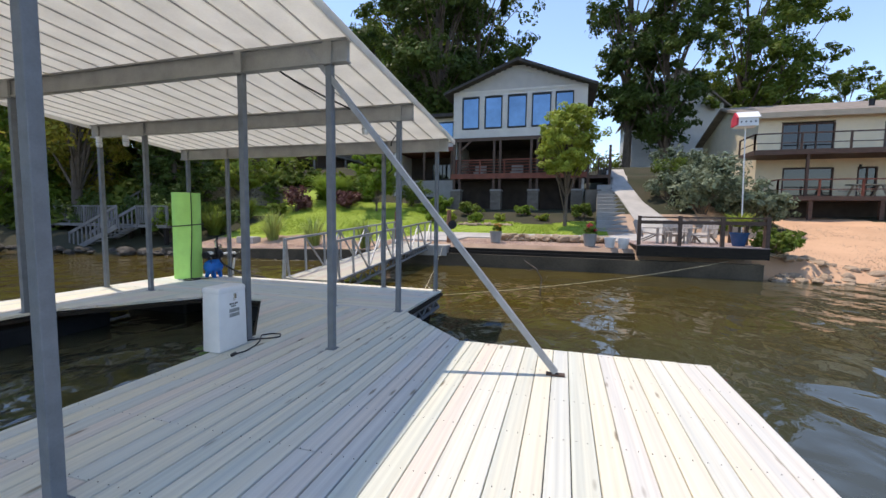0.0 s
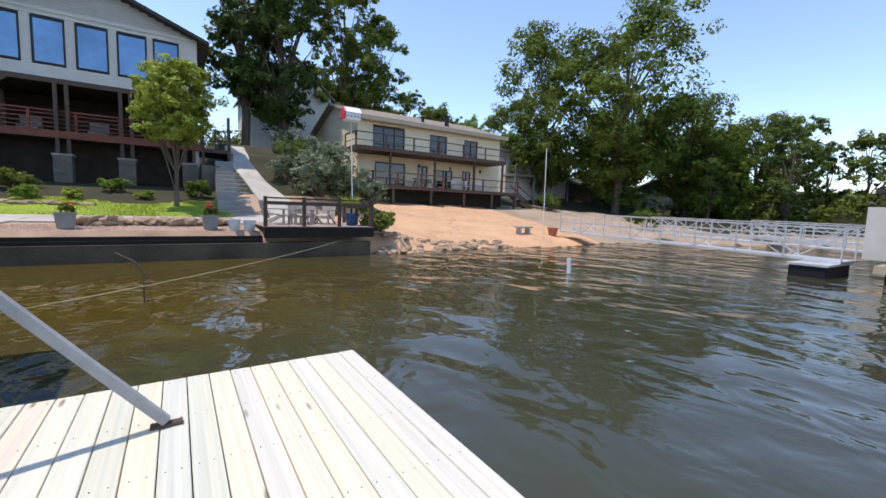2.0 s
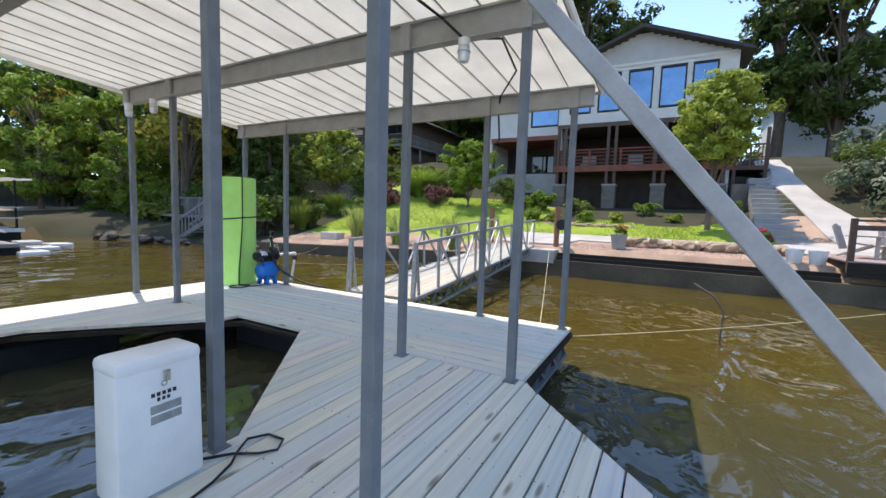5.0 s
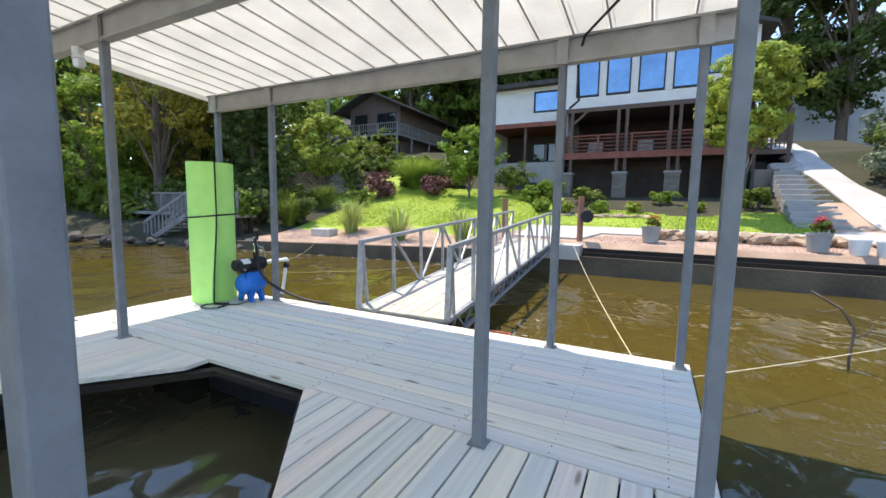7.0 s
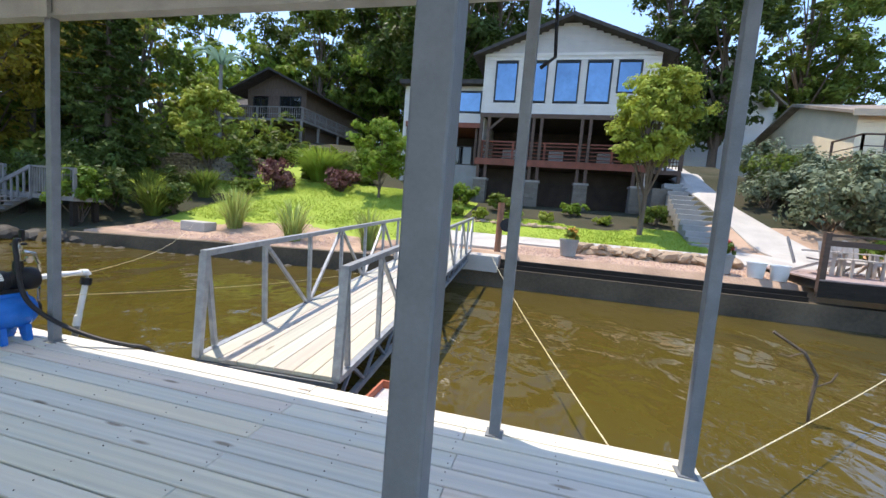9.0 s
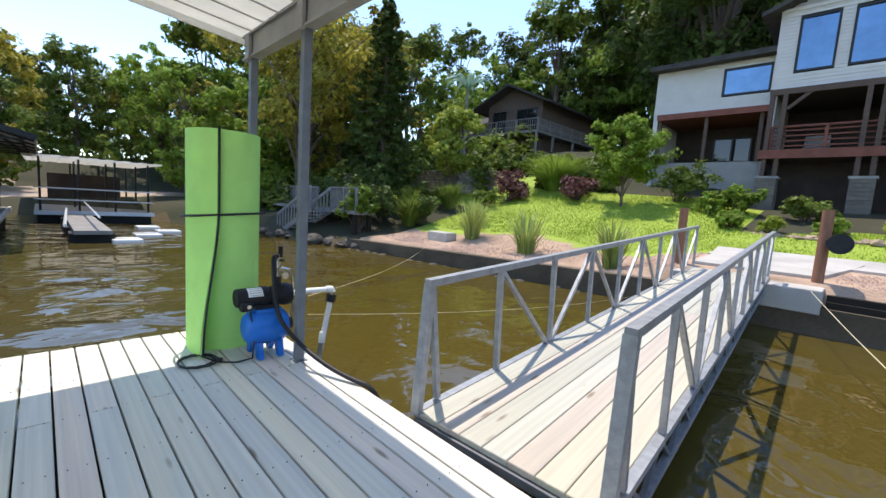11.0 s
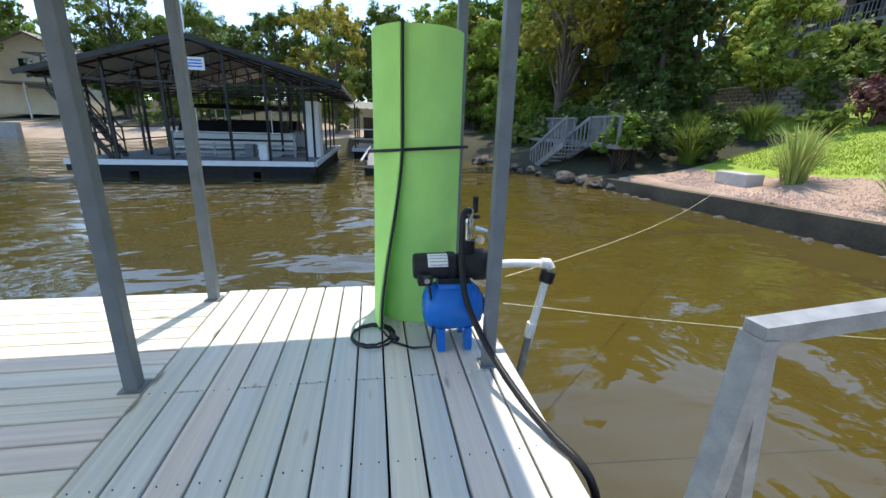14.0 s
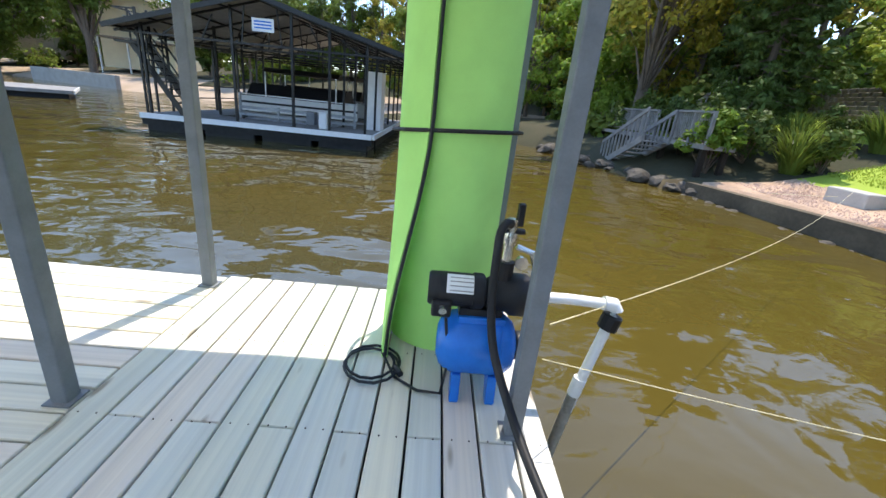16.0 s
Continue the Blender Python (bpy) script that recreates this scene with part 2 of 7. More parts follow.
M_GLASSD = mat("dark_window_glass", (0.015, 0.018, 0.02), 0.04, 0.0, 0.8, 0.2, 0.0, 5, spec=0.8)
M_BROWN = mat("dark_brown_timber", (0.10, 0.062, 0.045), 0.6, 0, 3, 0.25, 0.2, 30, None, (1, 1, 5))
M_PILE = mat("reddish_pile_timber", (0.28, 0.13, 0.075), 0.75, 0, 3, 0.3, 0.3, 30, None, (4, 4, 0.6))
M_RED = mat("redwood_stain", (0.20, 0.062, 0.038), 0.55, 0, 3, 0.25, 0.2, 30)
# brown boards with the shade of porch, rooms and dock put into the colour
M_DIM = mat("shade_darkened_brown_boards", (0.050, 0.038, 0.031), 0.8, 0, 2, 0.3, 0.2, 20)
M_GREYW = mat("grey_block_wall", (0.30, 0.29, 0.27), 0.8, 0, 2, 0.15, 0.2, 20)
M_CREAM = mat("cream_siding", (0.82, 0.70, 0.49), 0.65, 0, 1.5, 0.07, 0.08, 30)
M_WHITEH = mat("white_siding", (0.66, 0.66, 0.63), 0.65, 0, 1.5, 0.07, 0.08, 30)
M_TRIM = mat("tan_trim", (0.50, 0.40, 0.28), 0.6, 0, 2, 0.12, 0.05, 30)
M_CABIN = mat("weathered_cabin_boards", (0.135, 0.10, 0.078), 0.75, 0, 2, 0.3, 0.3, 20, None, (5, 5, 1))
M_GREYDECK = mat("weathered_grey_timber", (0.235, 0.225, 0.21), 0.75, 0, 3, 0.25, 0.2, 30)
M_BARK = mat("tree_bark", (0.13, 0.10, 0.075), 0.9, 0, 3, 0.35, 0.8, 14, None, (3, 3, 0.6), bdist=0.04)
M_BLUEPOT = mat("blue_glazed_pot", (0.03, 0.09, 0.22), 0.25, 0, 5, 0.2, 0.05, 40)
M_CHAIR = mat("taupe_resin", (0.40, 0.35, 0.30), 0.6, 0, 5, 0.1, 0.05, 40)
M_TERRA = mat("terracotta", (0.42, 0.14, 0.08), 0.7, 0, 5, 0.15, 0.1, 40)
M_REDP = mat("red_paint", (0.60, 0.03, 0.05), 0.5, 0, 5, 0.1, 0.05, 40)
M_SILVER = mat("silvery_bark_pole", (0.30, 0.28, 0.25), 0.8, 0, 5, 0.2, 0.2, 40)


def leaf_mat(name, dark, light, trans=0.28):
    return mat(name, light, 0.5, 0, 0.35, 0.3, 0.0, 2.0, 'island', second=dark, spec=0.14, trans=trans, hue=0.02)


M_LEAF = leaf_mat("oak_leaves", (0.034, 0.064, 0.011), (0.245, 0.315, 0.058), 0.42)
M_LEAFD = leaf_mat("dark_leaves", (0.020, 0.040, 0.011), (0.155, 0.215, 0.05), 0.36)
M_LEAFY = leaf_mat("yellow_green_leaves", (0.15, 0.20, 0.022), (0.48, 0.54, 0.10), 0.34)
M_LEAFB = leaf_mat("bright_leaves", (0.075, 0.145, 0.016), (0.34, 0.46, 0.075), 0.5)
M_LEAFS = leaf_mat("silvery_leaves", (0.07, 0.10, 0.045), (0.30, 0.34, 0.22), 0.22)
M_LEAFR = leaf_mat("burgundy_leaves", (0.06, 0.022, 0.025), (0.25, 0.115, 0.10), 0.22)
M_LEAFO = leaf_mat("autumn_tinged_leaves", (0.085, 0.105, 0.016), (0.56, 0.47, 0.08), 0.5)
M_GRASSB = leaf_mat("ornamental_grass_blades", (0.075, 0.13, 0.018), (0.56, 0.63, 0.20), 0.3)
M_LAWNB = leaf_mat("lawn_grass_blades", (0.25, 0.34, 0.04), (0.33, 0.42, 0.06), 0.3)
M_LAWN = mat("mown_lawn", (0.31, 0.40, 0.052), 0.85, 0, 0.7, 0.25, 0.25, 18, second=(0.23, 0.31, 0.036), bdist=0.05)
M_GRAVEL = mat("red_gravel", (0.52, 0.36, 0.25), 0.9, 0, 1.2, 0.2, 0.8, 26, second=(0.30, 0.20, 0.135), bdist=0.05)
M_BEACH = mat("orange_gravel_beach", (0.66, 0.40, 0.235), 0.9, 0, 0.6, 0.2, 0.6, 30, second=(0.52, 0.31, 0.18), bdist=0.03)
# woodland soil and mulch, darkened in colour for the shade under trees
M_SOIL = mat("shade_darkened_woodland_soil", (0.062, 0.054, 0.032), 0.95, 0, 0.5, 0.35, 0.6, 9, second=(0.028, 0.034, 0.014), bdist=0.05)
M_BED = mat("lake_bed", (0.08, 0.06, 0.03), 0.95, 0, 0.6, 0.3, 0.3, 9)
M_DIRT = mat("dry_shore_dirt", (0.45, 0.34, 0.26), 0.95, 0, 0.5, 0.25, 0.6, 12, second=(0.28, 0.22, 0.15), bdist=0.05)


# ---- builders ----
def box(bm, x0, x1, y0, y1, z0, z1, m=None):
    v = [bm.verts.new(m @ Vector(c) if m else c) for c in ((x0, y0, z0), (x1, y0, z0), (x1, y1, z0), (x0, y1, z0),
                                                           (x0, y0, z1), (x1, y0, z1), (x1, y1, z1), (x0, y1, z1))]
    for f in ((3, 2, 1, 0), (4, 5, 6, 7), (0, 1, 5, 4), (1, 2, 6, 5), (2, 3, 7, 6), (3, 0, 4, 7)):
        bm.faces.new([v[i] for i in f])
    return bm


def bar(bm, a, b, w, h=None, n=4, taper=1.0, turn=45):
    """A bar from a to b: square (n = 4, w wide, h deep) or round."""
    a, b = Vector(a), Vector(b)
    d = (b - a)
    q = d.to_track_quat('Z', 'Y') if abs(d.normalized().z) < 0.999 else Euler((0 if d.z > 0 else math.pi, 0, 0)).to_quaternion()
    h = h or w
    r = 0.5 if n > 4 else 0.7071
    rings = []
    for c, s in ((a, 1.0), (b, taper)):
        rings.append([bm.verts.new(c + q @ Vector((w * r * s * math.cos(2 * math.pi * k / n + radians(turn)),
                                                     h * r * s * math.sin(2 * math.pi * k / n + radians(turn)), 0))) for k in range(n)])
    for k in range(n):
        bm.faces.new((rings[0][k], rings[0][(k + 1) % n], rings[1][(k + 1) % n], rings[1][k]))
    bm.faces.new(rings[0][::-1]), bm.faces.new(rings[1])
    return bm


def lathe(bm, prof, centre=(0, 0, 0), n=24, m=None):
    """A turned body from (radius, height) pairs round the z axis."""
    rings = []
    for r, z in prof:
        ring = []
        for k in range(n):
            c = Vector((r * math.cos(2 * math.pi * k / n), r * math.sin(2 * math.pi * k / n), z))
            ring.append(bm.verts.new((m @ c if m else c) + Vector(centre)))
        rings.append(ring)
    for a, b in zip(rings, rings[1:]):
        for k in range(n):
            bm.faces.new((a[k], a[(k + 1) % n], b[(k + 1) % n], b[k]))
    bm.faces.new(rings[0][::-1]), bm.faces.new(rings[-1])
    return bm


def prism(bm, pts, axis, lo, hi):
    """A flat outline of (u, v) pairs pushed from lo to hi along the axis 'x', 'y' or 'z'."""
    def at(u, v, w):
        return {'x': (w, u, v), 'y': (u, w, v), 'z': (u, v, w)}[axis]
    a = [bm.verts.new(at(u, v, lo)) for u, v in pts]
    b = [bm.verts.new(at(u, v, hi)) for u, v in pts]
    n = len(pts)
    bm.faces.new(a), bm.faces.new(b[::-1])
    for k in range(n):
        bm.faces.new((a[k], b[k], b[(k + 1) % n], a[(k + 1) % n]))
    return bm


def tube(bm, pts, r, n=8):
    """A round tube through points."""
    pts = [Vector(p) for p in pts]
    rings = []
    for i, p in enumerate(pts):
        d = (pts[min(i + 1, len(pts) - 1)] - pts[max(i - 1, 0)]).normalized()
        q = d.to_track_quat('Z', 'Y')
        rings.append([bm.verts.new(p + q @ Vector((r * math.cos(2 * math.pi * k / n), r * math.sin(2 * math.pi * k / n), 0))) for k in range(n)])
    for a, b in zip(rings, rings[1:]):
        for k in range(n):
            bm.faces.new((a[k], a[(k + 1) % n], b[(k + 1) % n], b[k]))
    bm.faces.new(rings[0][::-1]), bm.faces.new(rings[-1])
    return bm


def mesh_of(name, bm, material, smooth=False, bevel=0.0):
    if bevel:
        bmesh.ops.bevel(bm, geom=bm.edges[:], offset=bevel, segments=2, affect='EDGES', profile=0.5)
    bmesh.ops.recalc_face_normals(bm, faces=bm.faces[:])
    me = bpy.data.meshes.new(name)
    bm.to_mesh(me)
    bm.free()
    if smooth:
        me.polygons.foreach_set("use_smooth", [True] * len(me.polygons))
        me.set_sharp_from_angle(angle=radians(40))
    me.materials.append(material)
    return me


def thing(name, base, label, category, group="", kind=""):
    ob = new(name)
    ob.location = base
    ob.empty_display_size = 0.1
    return tagged(ob, label, category, group, kind)


def under(ob, parent):
    """Hangs ob under parent, keeping where it stands."""
    ob.parent = parent
    ob.matrix_parent_inverse = Matrix.Translation(-parent.location) if parent.parent is None else Matrix()
    return ob


def part(name, bm, material, parent, label="", smooth=False, bevel=0.0):
    ob = new(name, mesh_of(name, bm, material, smooth, bevel))
    if label:
        ob["label"] = label
    return under(ob, parent)


def solo(name, bm, material, label, category, group="", kind="", smooth=False, bevel=0.0):
    return tagged(new(name, mesh_of(name, bm, material, smooth, bevel)), label, category, group, kind)


def BM():
    return bmesh.new()


def step(x, a, b):
    u = min(1.0, max(0.0, (x - a) / (b - a)))
    return u * u * (3 - 2 * u)
# ---- ground and water ----
WATER = -0.48
SHORE = [(-400, -400), (-75, -75), (-46, -30), (-39, -8), (-33, 7), (-27, 12.4), (-22, 13.3), (-15.5, 14.9), (-9, 15.6), (-4.5, 16.0),
         (6.6, 16.0), (8, 15.8), (14, 16.8), (18, 15.9), (23, 17.3), (32, 15), (46, 6), (70, -40), (400, -400)]


def shore_y(x):
    return float(np.interp(x, [p[0] for p in SHORE], [p[1] for p in SHORE]))


def inland(x, y):
    """Metres inland from the waterline; negative over water."""
    s = (shore_y(x + 0.5) - shore_y(x - 0.5))
    return (y - shore_y(x)) / math.sqrt(1 + s * s)


def height(x, y):
    d = inland(x, y)
    wz = -17.3 < x < 6.62
    if d < (0.3 if wz else -0.25):
        return max(-2.2, WATER - (0.6 if wz else 0.25) + min(d, 0.0) * 0.35)
    hill = 0.10 * max(0.0, d - 14) - 0.035 * max(0.0, d - 60) - 0.06 * max(0.0, d - 130)
    wall = step(x, -17.5, -16.0) * (1 - step(x, 6.5, 6.7))
    mid = float(np.interp(y, [16, 16.4, 19.2, 20.2, 26.3, 31, 40], [0.28, 0.38, 0.55, 0.75, 1.95, 2.2, 3.6]))
    left = float(np.interp(d, [0, 0.4, 2.0, 3.4, 8.5, 11, 16, 24], [-0.12, -0.08, 0.06, 0.4, 1.75, 2.5, 4.2, 5.6]))
    beach = float(np.interp(d, [-0.3, 0, 1.0, 6, 12.5, 16, 24], [-0.65, -0.48, -0.22, 0.6, 1.62, 1.8, 2.9]))
    path = float(np.interp(y, [16, 19, 21, 28, 34], [0.3, 0.55, 0.9, 4.1, 5.0]))
    a = step(x, -8.6, -6.6)
    h = left * (1 - a) + mid * a
    b = step(x, 1.9, 3.2)
    h = h * (1 - b) + path * b
    c = step(x, 6.4, 10.5) if d > 0.6 else step(x, 6.4, 6.8)
    h = h * (1 - c) + beach * c
    wild = float(np.interp(d, [-0.3, 0, 1.5, 10, 30], [-0.7, -0.48, 0.3, 1.9, 4.2]))
    e = step(-x, 17.2, 19.5) if d < 8 else step(-x, 24, 30)
    h = h * (1 - e) + wild * e
    far = step(abs(x), 30, 45)
    h = h * (1 - far) + far * float(np.interp(d, [-0.3, 0, 2, 30], [-0.65, -0.48, 0.0, 3.0]))
    return h + max(0.0, hill) * (0.55 + 0.45 * math.sin(x * 0.021 + 1.0))


def ground_kind(x, y):
    d = inland(x, y)
    if d < 0.0:
        return 0
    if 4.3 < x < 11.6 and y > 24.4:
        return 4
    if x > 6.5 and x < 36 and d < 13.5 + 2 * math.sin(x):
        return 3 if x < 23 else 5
    if -17.2 < x < -6.6:
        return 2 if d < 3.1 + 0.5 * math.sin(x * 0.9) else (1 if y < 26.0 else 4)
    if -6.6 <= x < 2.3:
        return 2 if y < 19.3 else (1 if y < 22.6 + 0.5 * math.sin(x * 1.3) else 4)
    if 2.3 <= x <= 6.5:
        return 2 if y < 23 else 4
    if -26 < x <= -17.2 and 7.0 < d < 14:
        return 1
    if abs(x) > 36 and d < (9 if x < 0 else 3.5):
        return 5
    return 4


def build_ground():
    xs = np.concatenate([[-900, -600, -400, -300, -220, -160, -120, -95, -75], np.arange(-60, -28, 2.0), np.arange(-28, 30, 0.42),
                         np.arange(30, 62, 2.0), [75, 95, 120, 160, 220, 300, 400, 600, 900]])
    ys = np.concatenate([[-900, -500, -300, -200, -140, -100, -70, -50, -35, -25, -15, -8, 0, 5, 9], np.arange(11, 34, 0.32),
                         np.arange(34, 60, 2.0), [65, 75, 90, 110, 140, 180, 240, 330, 500, 900]])
    nx, ny = len(xs), len(ys)
    verts = [(float(x), float(y), height(x, y) + (0.03 * noise.noise(Vector((x * 0.6, y * 0.6, 0))) if inland(x, y) > 0.4 else 0)) for y in ys for x in xs]
    faces = [(j * nx + i, j * nx + i + 1, (j + 1) * nx + i + 1, (j + 1) * nx + i) for j in range(ny - 1) for i in range(nx - 1)]
    me = bpy.data.meshes.new("ground")
    me.from_pydata(verts, [], faces)
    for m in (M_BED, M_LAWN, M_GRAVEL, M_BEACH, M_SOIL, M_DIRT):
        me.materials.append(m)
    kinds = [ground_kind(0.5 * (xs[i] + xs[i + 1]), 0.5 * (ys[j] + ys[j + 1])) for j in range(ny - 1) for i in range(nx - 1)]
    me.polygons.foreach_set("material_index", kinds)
    me.polygons.foreach_set("use_smooth", [True] * len(faces))
    return tagged(new("ground", me), "sloping lake shore of lawn, red gravel and pale beach", "ground", kind="structure")


build_ground()
bm = BM()
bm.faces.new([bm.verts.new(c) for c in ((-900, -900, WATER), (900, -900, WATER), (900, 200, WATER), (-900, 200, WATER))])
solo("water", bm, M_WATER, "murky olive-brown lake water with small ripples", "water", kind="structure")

# ---- the dock: boards ----
RUN = 0.151
GAP = 0.011
THICK = 0.038


def board_mesh(name, corners, material):
    """A board whose local x runs along its length: corners (u0, u1) at its two long edges, width w."""
    (a0, b0), (a1, b1), w = corners
    e, k = 0.004, 0.005
    low = [(a0, 0), (b0, 0), (b1, w), (a1, w)]
    top = [(a0 + e, e), (b0 - e, e), (b1 - e, w - e), (a1 + e, w - e)]
    verts = [(x, y, -THICK) for x, y in low] + [(x, y, -k) for x, y in low] + [(x, y, 0) for x, y in top]
    faces = [(3, 2, 1, 0), (8, 9, 10, 11)]
    for o in (0, 4):
        for i in range(4):
            j = (i + 1) % 4
            faces.append((o + i, o + j, o + 4 + j, o + 4 + i))
    me = bpy.data.meshes.new(name)
    me.from_pydata(verts, [], faces)
    me.materials.append(material)
    return me


BOARD_CACHE = {}


def board(parent, along, place, e0, e1, z=0.0, w=RUN - GAP, material=None, base=None):
    """One board. along 'y': its length runs along +y, place is the x of its first edge; 'x': runs along +x, place is y."""
    material = material or M_PLANK
    o = e0[0]
    key = tuple(round(v, 3) for v in (e0[1] - o, e1[0] - o, e1[1] - o, w)) + (material.name, along)
    if key not in BOARD_CACHE:
        if along == 'x':
            c = ((0, e0[1] - o), (e1[0] - o, e1[1] - o), w)
        else:                       # local y points to -x, so the edges swap
            c = ((e1[0] - o, e1[1] - o), (0, e0[1] - o), w)
        BOARD_CACHE[key] = board_mesh("deck_board", c, material)
    ob = new("deck_board", BOARD_CACHE[key])
    dz = z + random.uniform(-0.0015, 0.0015)
    local = pose(o, place, dz) if along == 'x' else pose(place + w, o, dz, 0, 0, 90)
    ob.parent = parent
    ob.matrix_parent_inverse = Matrix.Translation(-parent.location)
    ob.matrix_basis = local
    return ob


def line(x, a, b):
    return a[1] + (x - a[0]) * (b[1] - a[1]) / (b[0] - a[0])


POST_X = (-2.12, -3.24, -7.12, -8.26)
POST_Y = (7.77, 5.87, 4.0, 1.45, -1.1)
dock = thing("dock", (-5.2, 3.0, WATER), "floating boat dock with pale treated planks round an open slip", "dock")
BACK = -3.4
# fingers: boards along y
def finger_ends(x):
    """Where the boards end towards the shore, at x, on the right finger and platform."""
    if x < -3.26:
        return min(5.92, max(4.15, line(x, (-4.66, 5.89), (-3.26, 4.15)))), 5.925
    lo = BACK
    if x <= -2.0:
        return lo, 5.925
    if x <= -0.86:
        return lo, line(x, (-2.0, 5.9), (-0.86, 4.75))
    return lo, 4.75


def run_y(x0, x1, ends, gap=GAP):
    n = round((x1 - x0) / RUN)
    w = (x1 - x0) / n
    for i in range(n):
        a, b = x0 + i * w, x0 + (i + 1) * w - gap
        (la, ha), (lb, hb) = ends(a), ends(b)
        if min(ha - la, hb - lb) < 0.02:
            continue
        cuts = []
        if la == lb == BACK:
            cuts = [(-0.2 + 1.22 * (i % 3)) if i % 2 else (0.4 + 0.61 * (i % 4))] if a < -0.9 else []
        lo_a, lo_b = la, lb
        for c in cuts:
            board(dock, 'y', a, (lo_a, c - 0.004), (lo_b, c - 0.004), w=w - gap)
            lo_a = lo_b = c
        board(dock, 'y', a, (lo_a, ha), (lo_b, hb), w=w - gap)


run_y(-4.66, -3.26, lambda x: (min(5.9, line(x, (-4.66, 5.89), (-3.26, 4.15))), 5.925))
run_y(-3.26, -2.0, finger_ends)
run_y(-2.0, -0.86, finger_ends)
run_y(-0.86, 1.745, finger_ends, 0.006)
run_y(-8.395, -7.037, lambda x: (BACK, 5.925))
run_y(-7.037, -5.685, lambda x: (max(4.15, line(x, (-7.11, 4.15), (-5.71, 5.89))), 5.925))
# shore walk: boards along x
n_walk = 13
w_walk = (7.93 - 5.935) / n_walk
for i in range(n_walk):
    y = 5.935 + i * w_walk
    cuts = [-8.42, -7.05, -3.42, -2.03] if i % 2 else [-8.42, -4.62, -2.03]
    for a, b in zip(cuts, cuts[1:]):
        board(dock, 'x', y, (a, b - 0.004), (a, b - 0.004), w=w_walk - GAP)

# steel frame, floats, fascia under the boards
bm = BM()
for a, b in (((-8.40, 7.90), (-2.05, 7.90)), ((-8.40, BACK), (-8.40, 7.90)), ((-2.05, 5.9), (-2.05, 7.90)), ((-2.02, 5.86), (-0.88, 4.72)),
             ((-0.88, 4.72), (1.74, 4.72)), ((1.74, BACK), (1.74, 4.72)), ((-7.09, BACK), (-7.09, 4.17)), ((-7.09, 4.17), (-5.70, 5.92)),
             ((-5.70, 5.92), (-4.67, 5.92)), ((-4.67, 5.92), (-3.28, 4.17)), ((-3.28, BACK), (-3.28, 4.17))):
    bar(bm, (*a, -0.085), (*b, -0.085), 0.085, 0.05)
part("rim_joist", bm, M_DARKWOOD, dock)
bm = BM()
for a, b in (((-8.36, 7.86), (-2.10, 7.86)), ((-2.08, 5.9), (-2.08, 7.86)), ((-2.05, 5.8), (-0.92, 4.68)), ((-0.86, 4.66), (1.68, 4.66)),
             ((1.68, BACK), (1.68, 4.66)), ((-8.34, BACK), (-8.34, 7.86))):
    a3, b3 = Vector((*a, -0.16)), Vector((*b, -0.16))
    n = max(1, round((b3 - a3).length / 0.55))
    for z in (-0.155, -0.335):
        bar(bm, (a3.x, a3.y, z), (b3.x, b3.y, z), 0.045)
    for k in range(n):
        p, q = a3.lerp(b3, k / n), a3.lerp(b3, (k + 1) / n)
        bar(bm, (p.x, p.y, -0.335), ((p.x + q.x) / 2, (p.y + q.y) / 2, -0.155), 0.03)
        bar(bm, ((p.x + q.x) / 2, (p.y + q.y) / 2, -0.155), (q.x, q.y, -0.335), 0.03)
part("steel_truss", bm, M_POST, dock, "grey steel lattice truss under the deck edge")


def float_tub(x0, x1, y0, y1):
    bm = BM()
    box(bm, x0, x1, y0, y1, -0.75, -0.21)
    part("float", bm, M_FLOAT, dock, "black plastic float", bevel=0.04)


for x0, x1, y0, y1 in ((-8.2, -7.2, -3.0, -1.4), (-8.2, -7.2, -1.0, 0.8), (-8.2, -7.2, 1.2, 3.0), (-8.2, -7.2, 3.4, 5.2), (-8.2, -6.7, 6.2, 7.7),
                       (-6.3, -4.9, 6.2, 7.7), (-4.5, -3.4, 6.2, 7.7), (-3.2, -2.2, 6.2, 7.7), (-3.15, -1.4, 2.6, 4.6), (-3.15, -1.4, 0.0, 2.0),
                       (-1.0, 1.5, 2.8, 4.5), (-1.0, 1.5, 0.2, 2.2), (-1.0, 1.5, -2.6, -0.6), (-3.15, -1.4, -2.8, -1.0)):
    float_tub(x0, x1, y0, y1)

# ---- the dock's roof ----
def roof_z(y):
    return 2.945 + (7.77 - y) * 0.083


roof = thing("dock_roof", (-5.19, 3.0, 0.0), "pale ribbed panel roof on grey beams over the boat slip", "roof")
X0, X1, Y0, Y1 = -8.49, -1.843, -3.3, 8.02
for i in range(7):
    bm = BM()
    w = (X1 - X0) / 7
    a = X0 + i * w
    pts = []
    for k in range(3):
        u = a + k * w / 3
        pts += [(u, 0), (u + w * 0.25, 0), (u + w * 0.268, 0.034), (u + w * 0.312, 0.034)]
    pts.append((a + w, 0))
    rows = []
    for y in (Y0, Y1):
        rows.append(([bm.verts.new((u, y, roof_z(y) + v + 0.004)) for u, v in pts], [bm.verts.new((u, y, roof_z(y) + v + 0.009)) for u, v in pts]))
    for lay in (0, 1):
        for k in range(len(pts) - 1):
            bm.faces.new((rows[0][lay][k], rows[0][lay][k + 1], rows[1][lay][k + 1], rows[1][lay][k]))
    for r in rows:
        for k in range(len(pts) - 1):
            bm.faces.new((r[0][k], r[1][k], r[1][k + 1], r[0][k + 1]))
    part("roof_panel", bm, M_ROOF, roof)
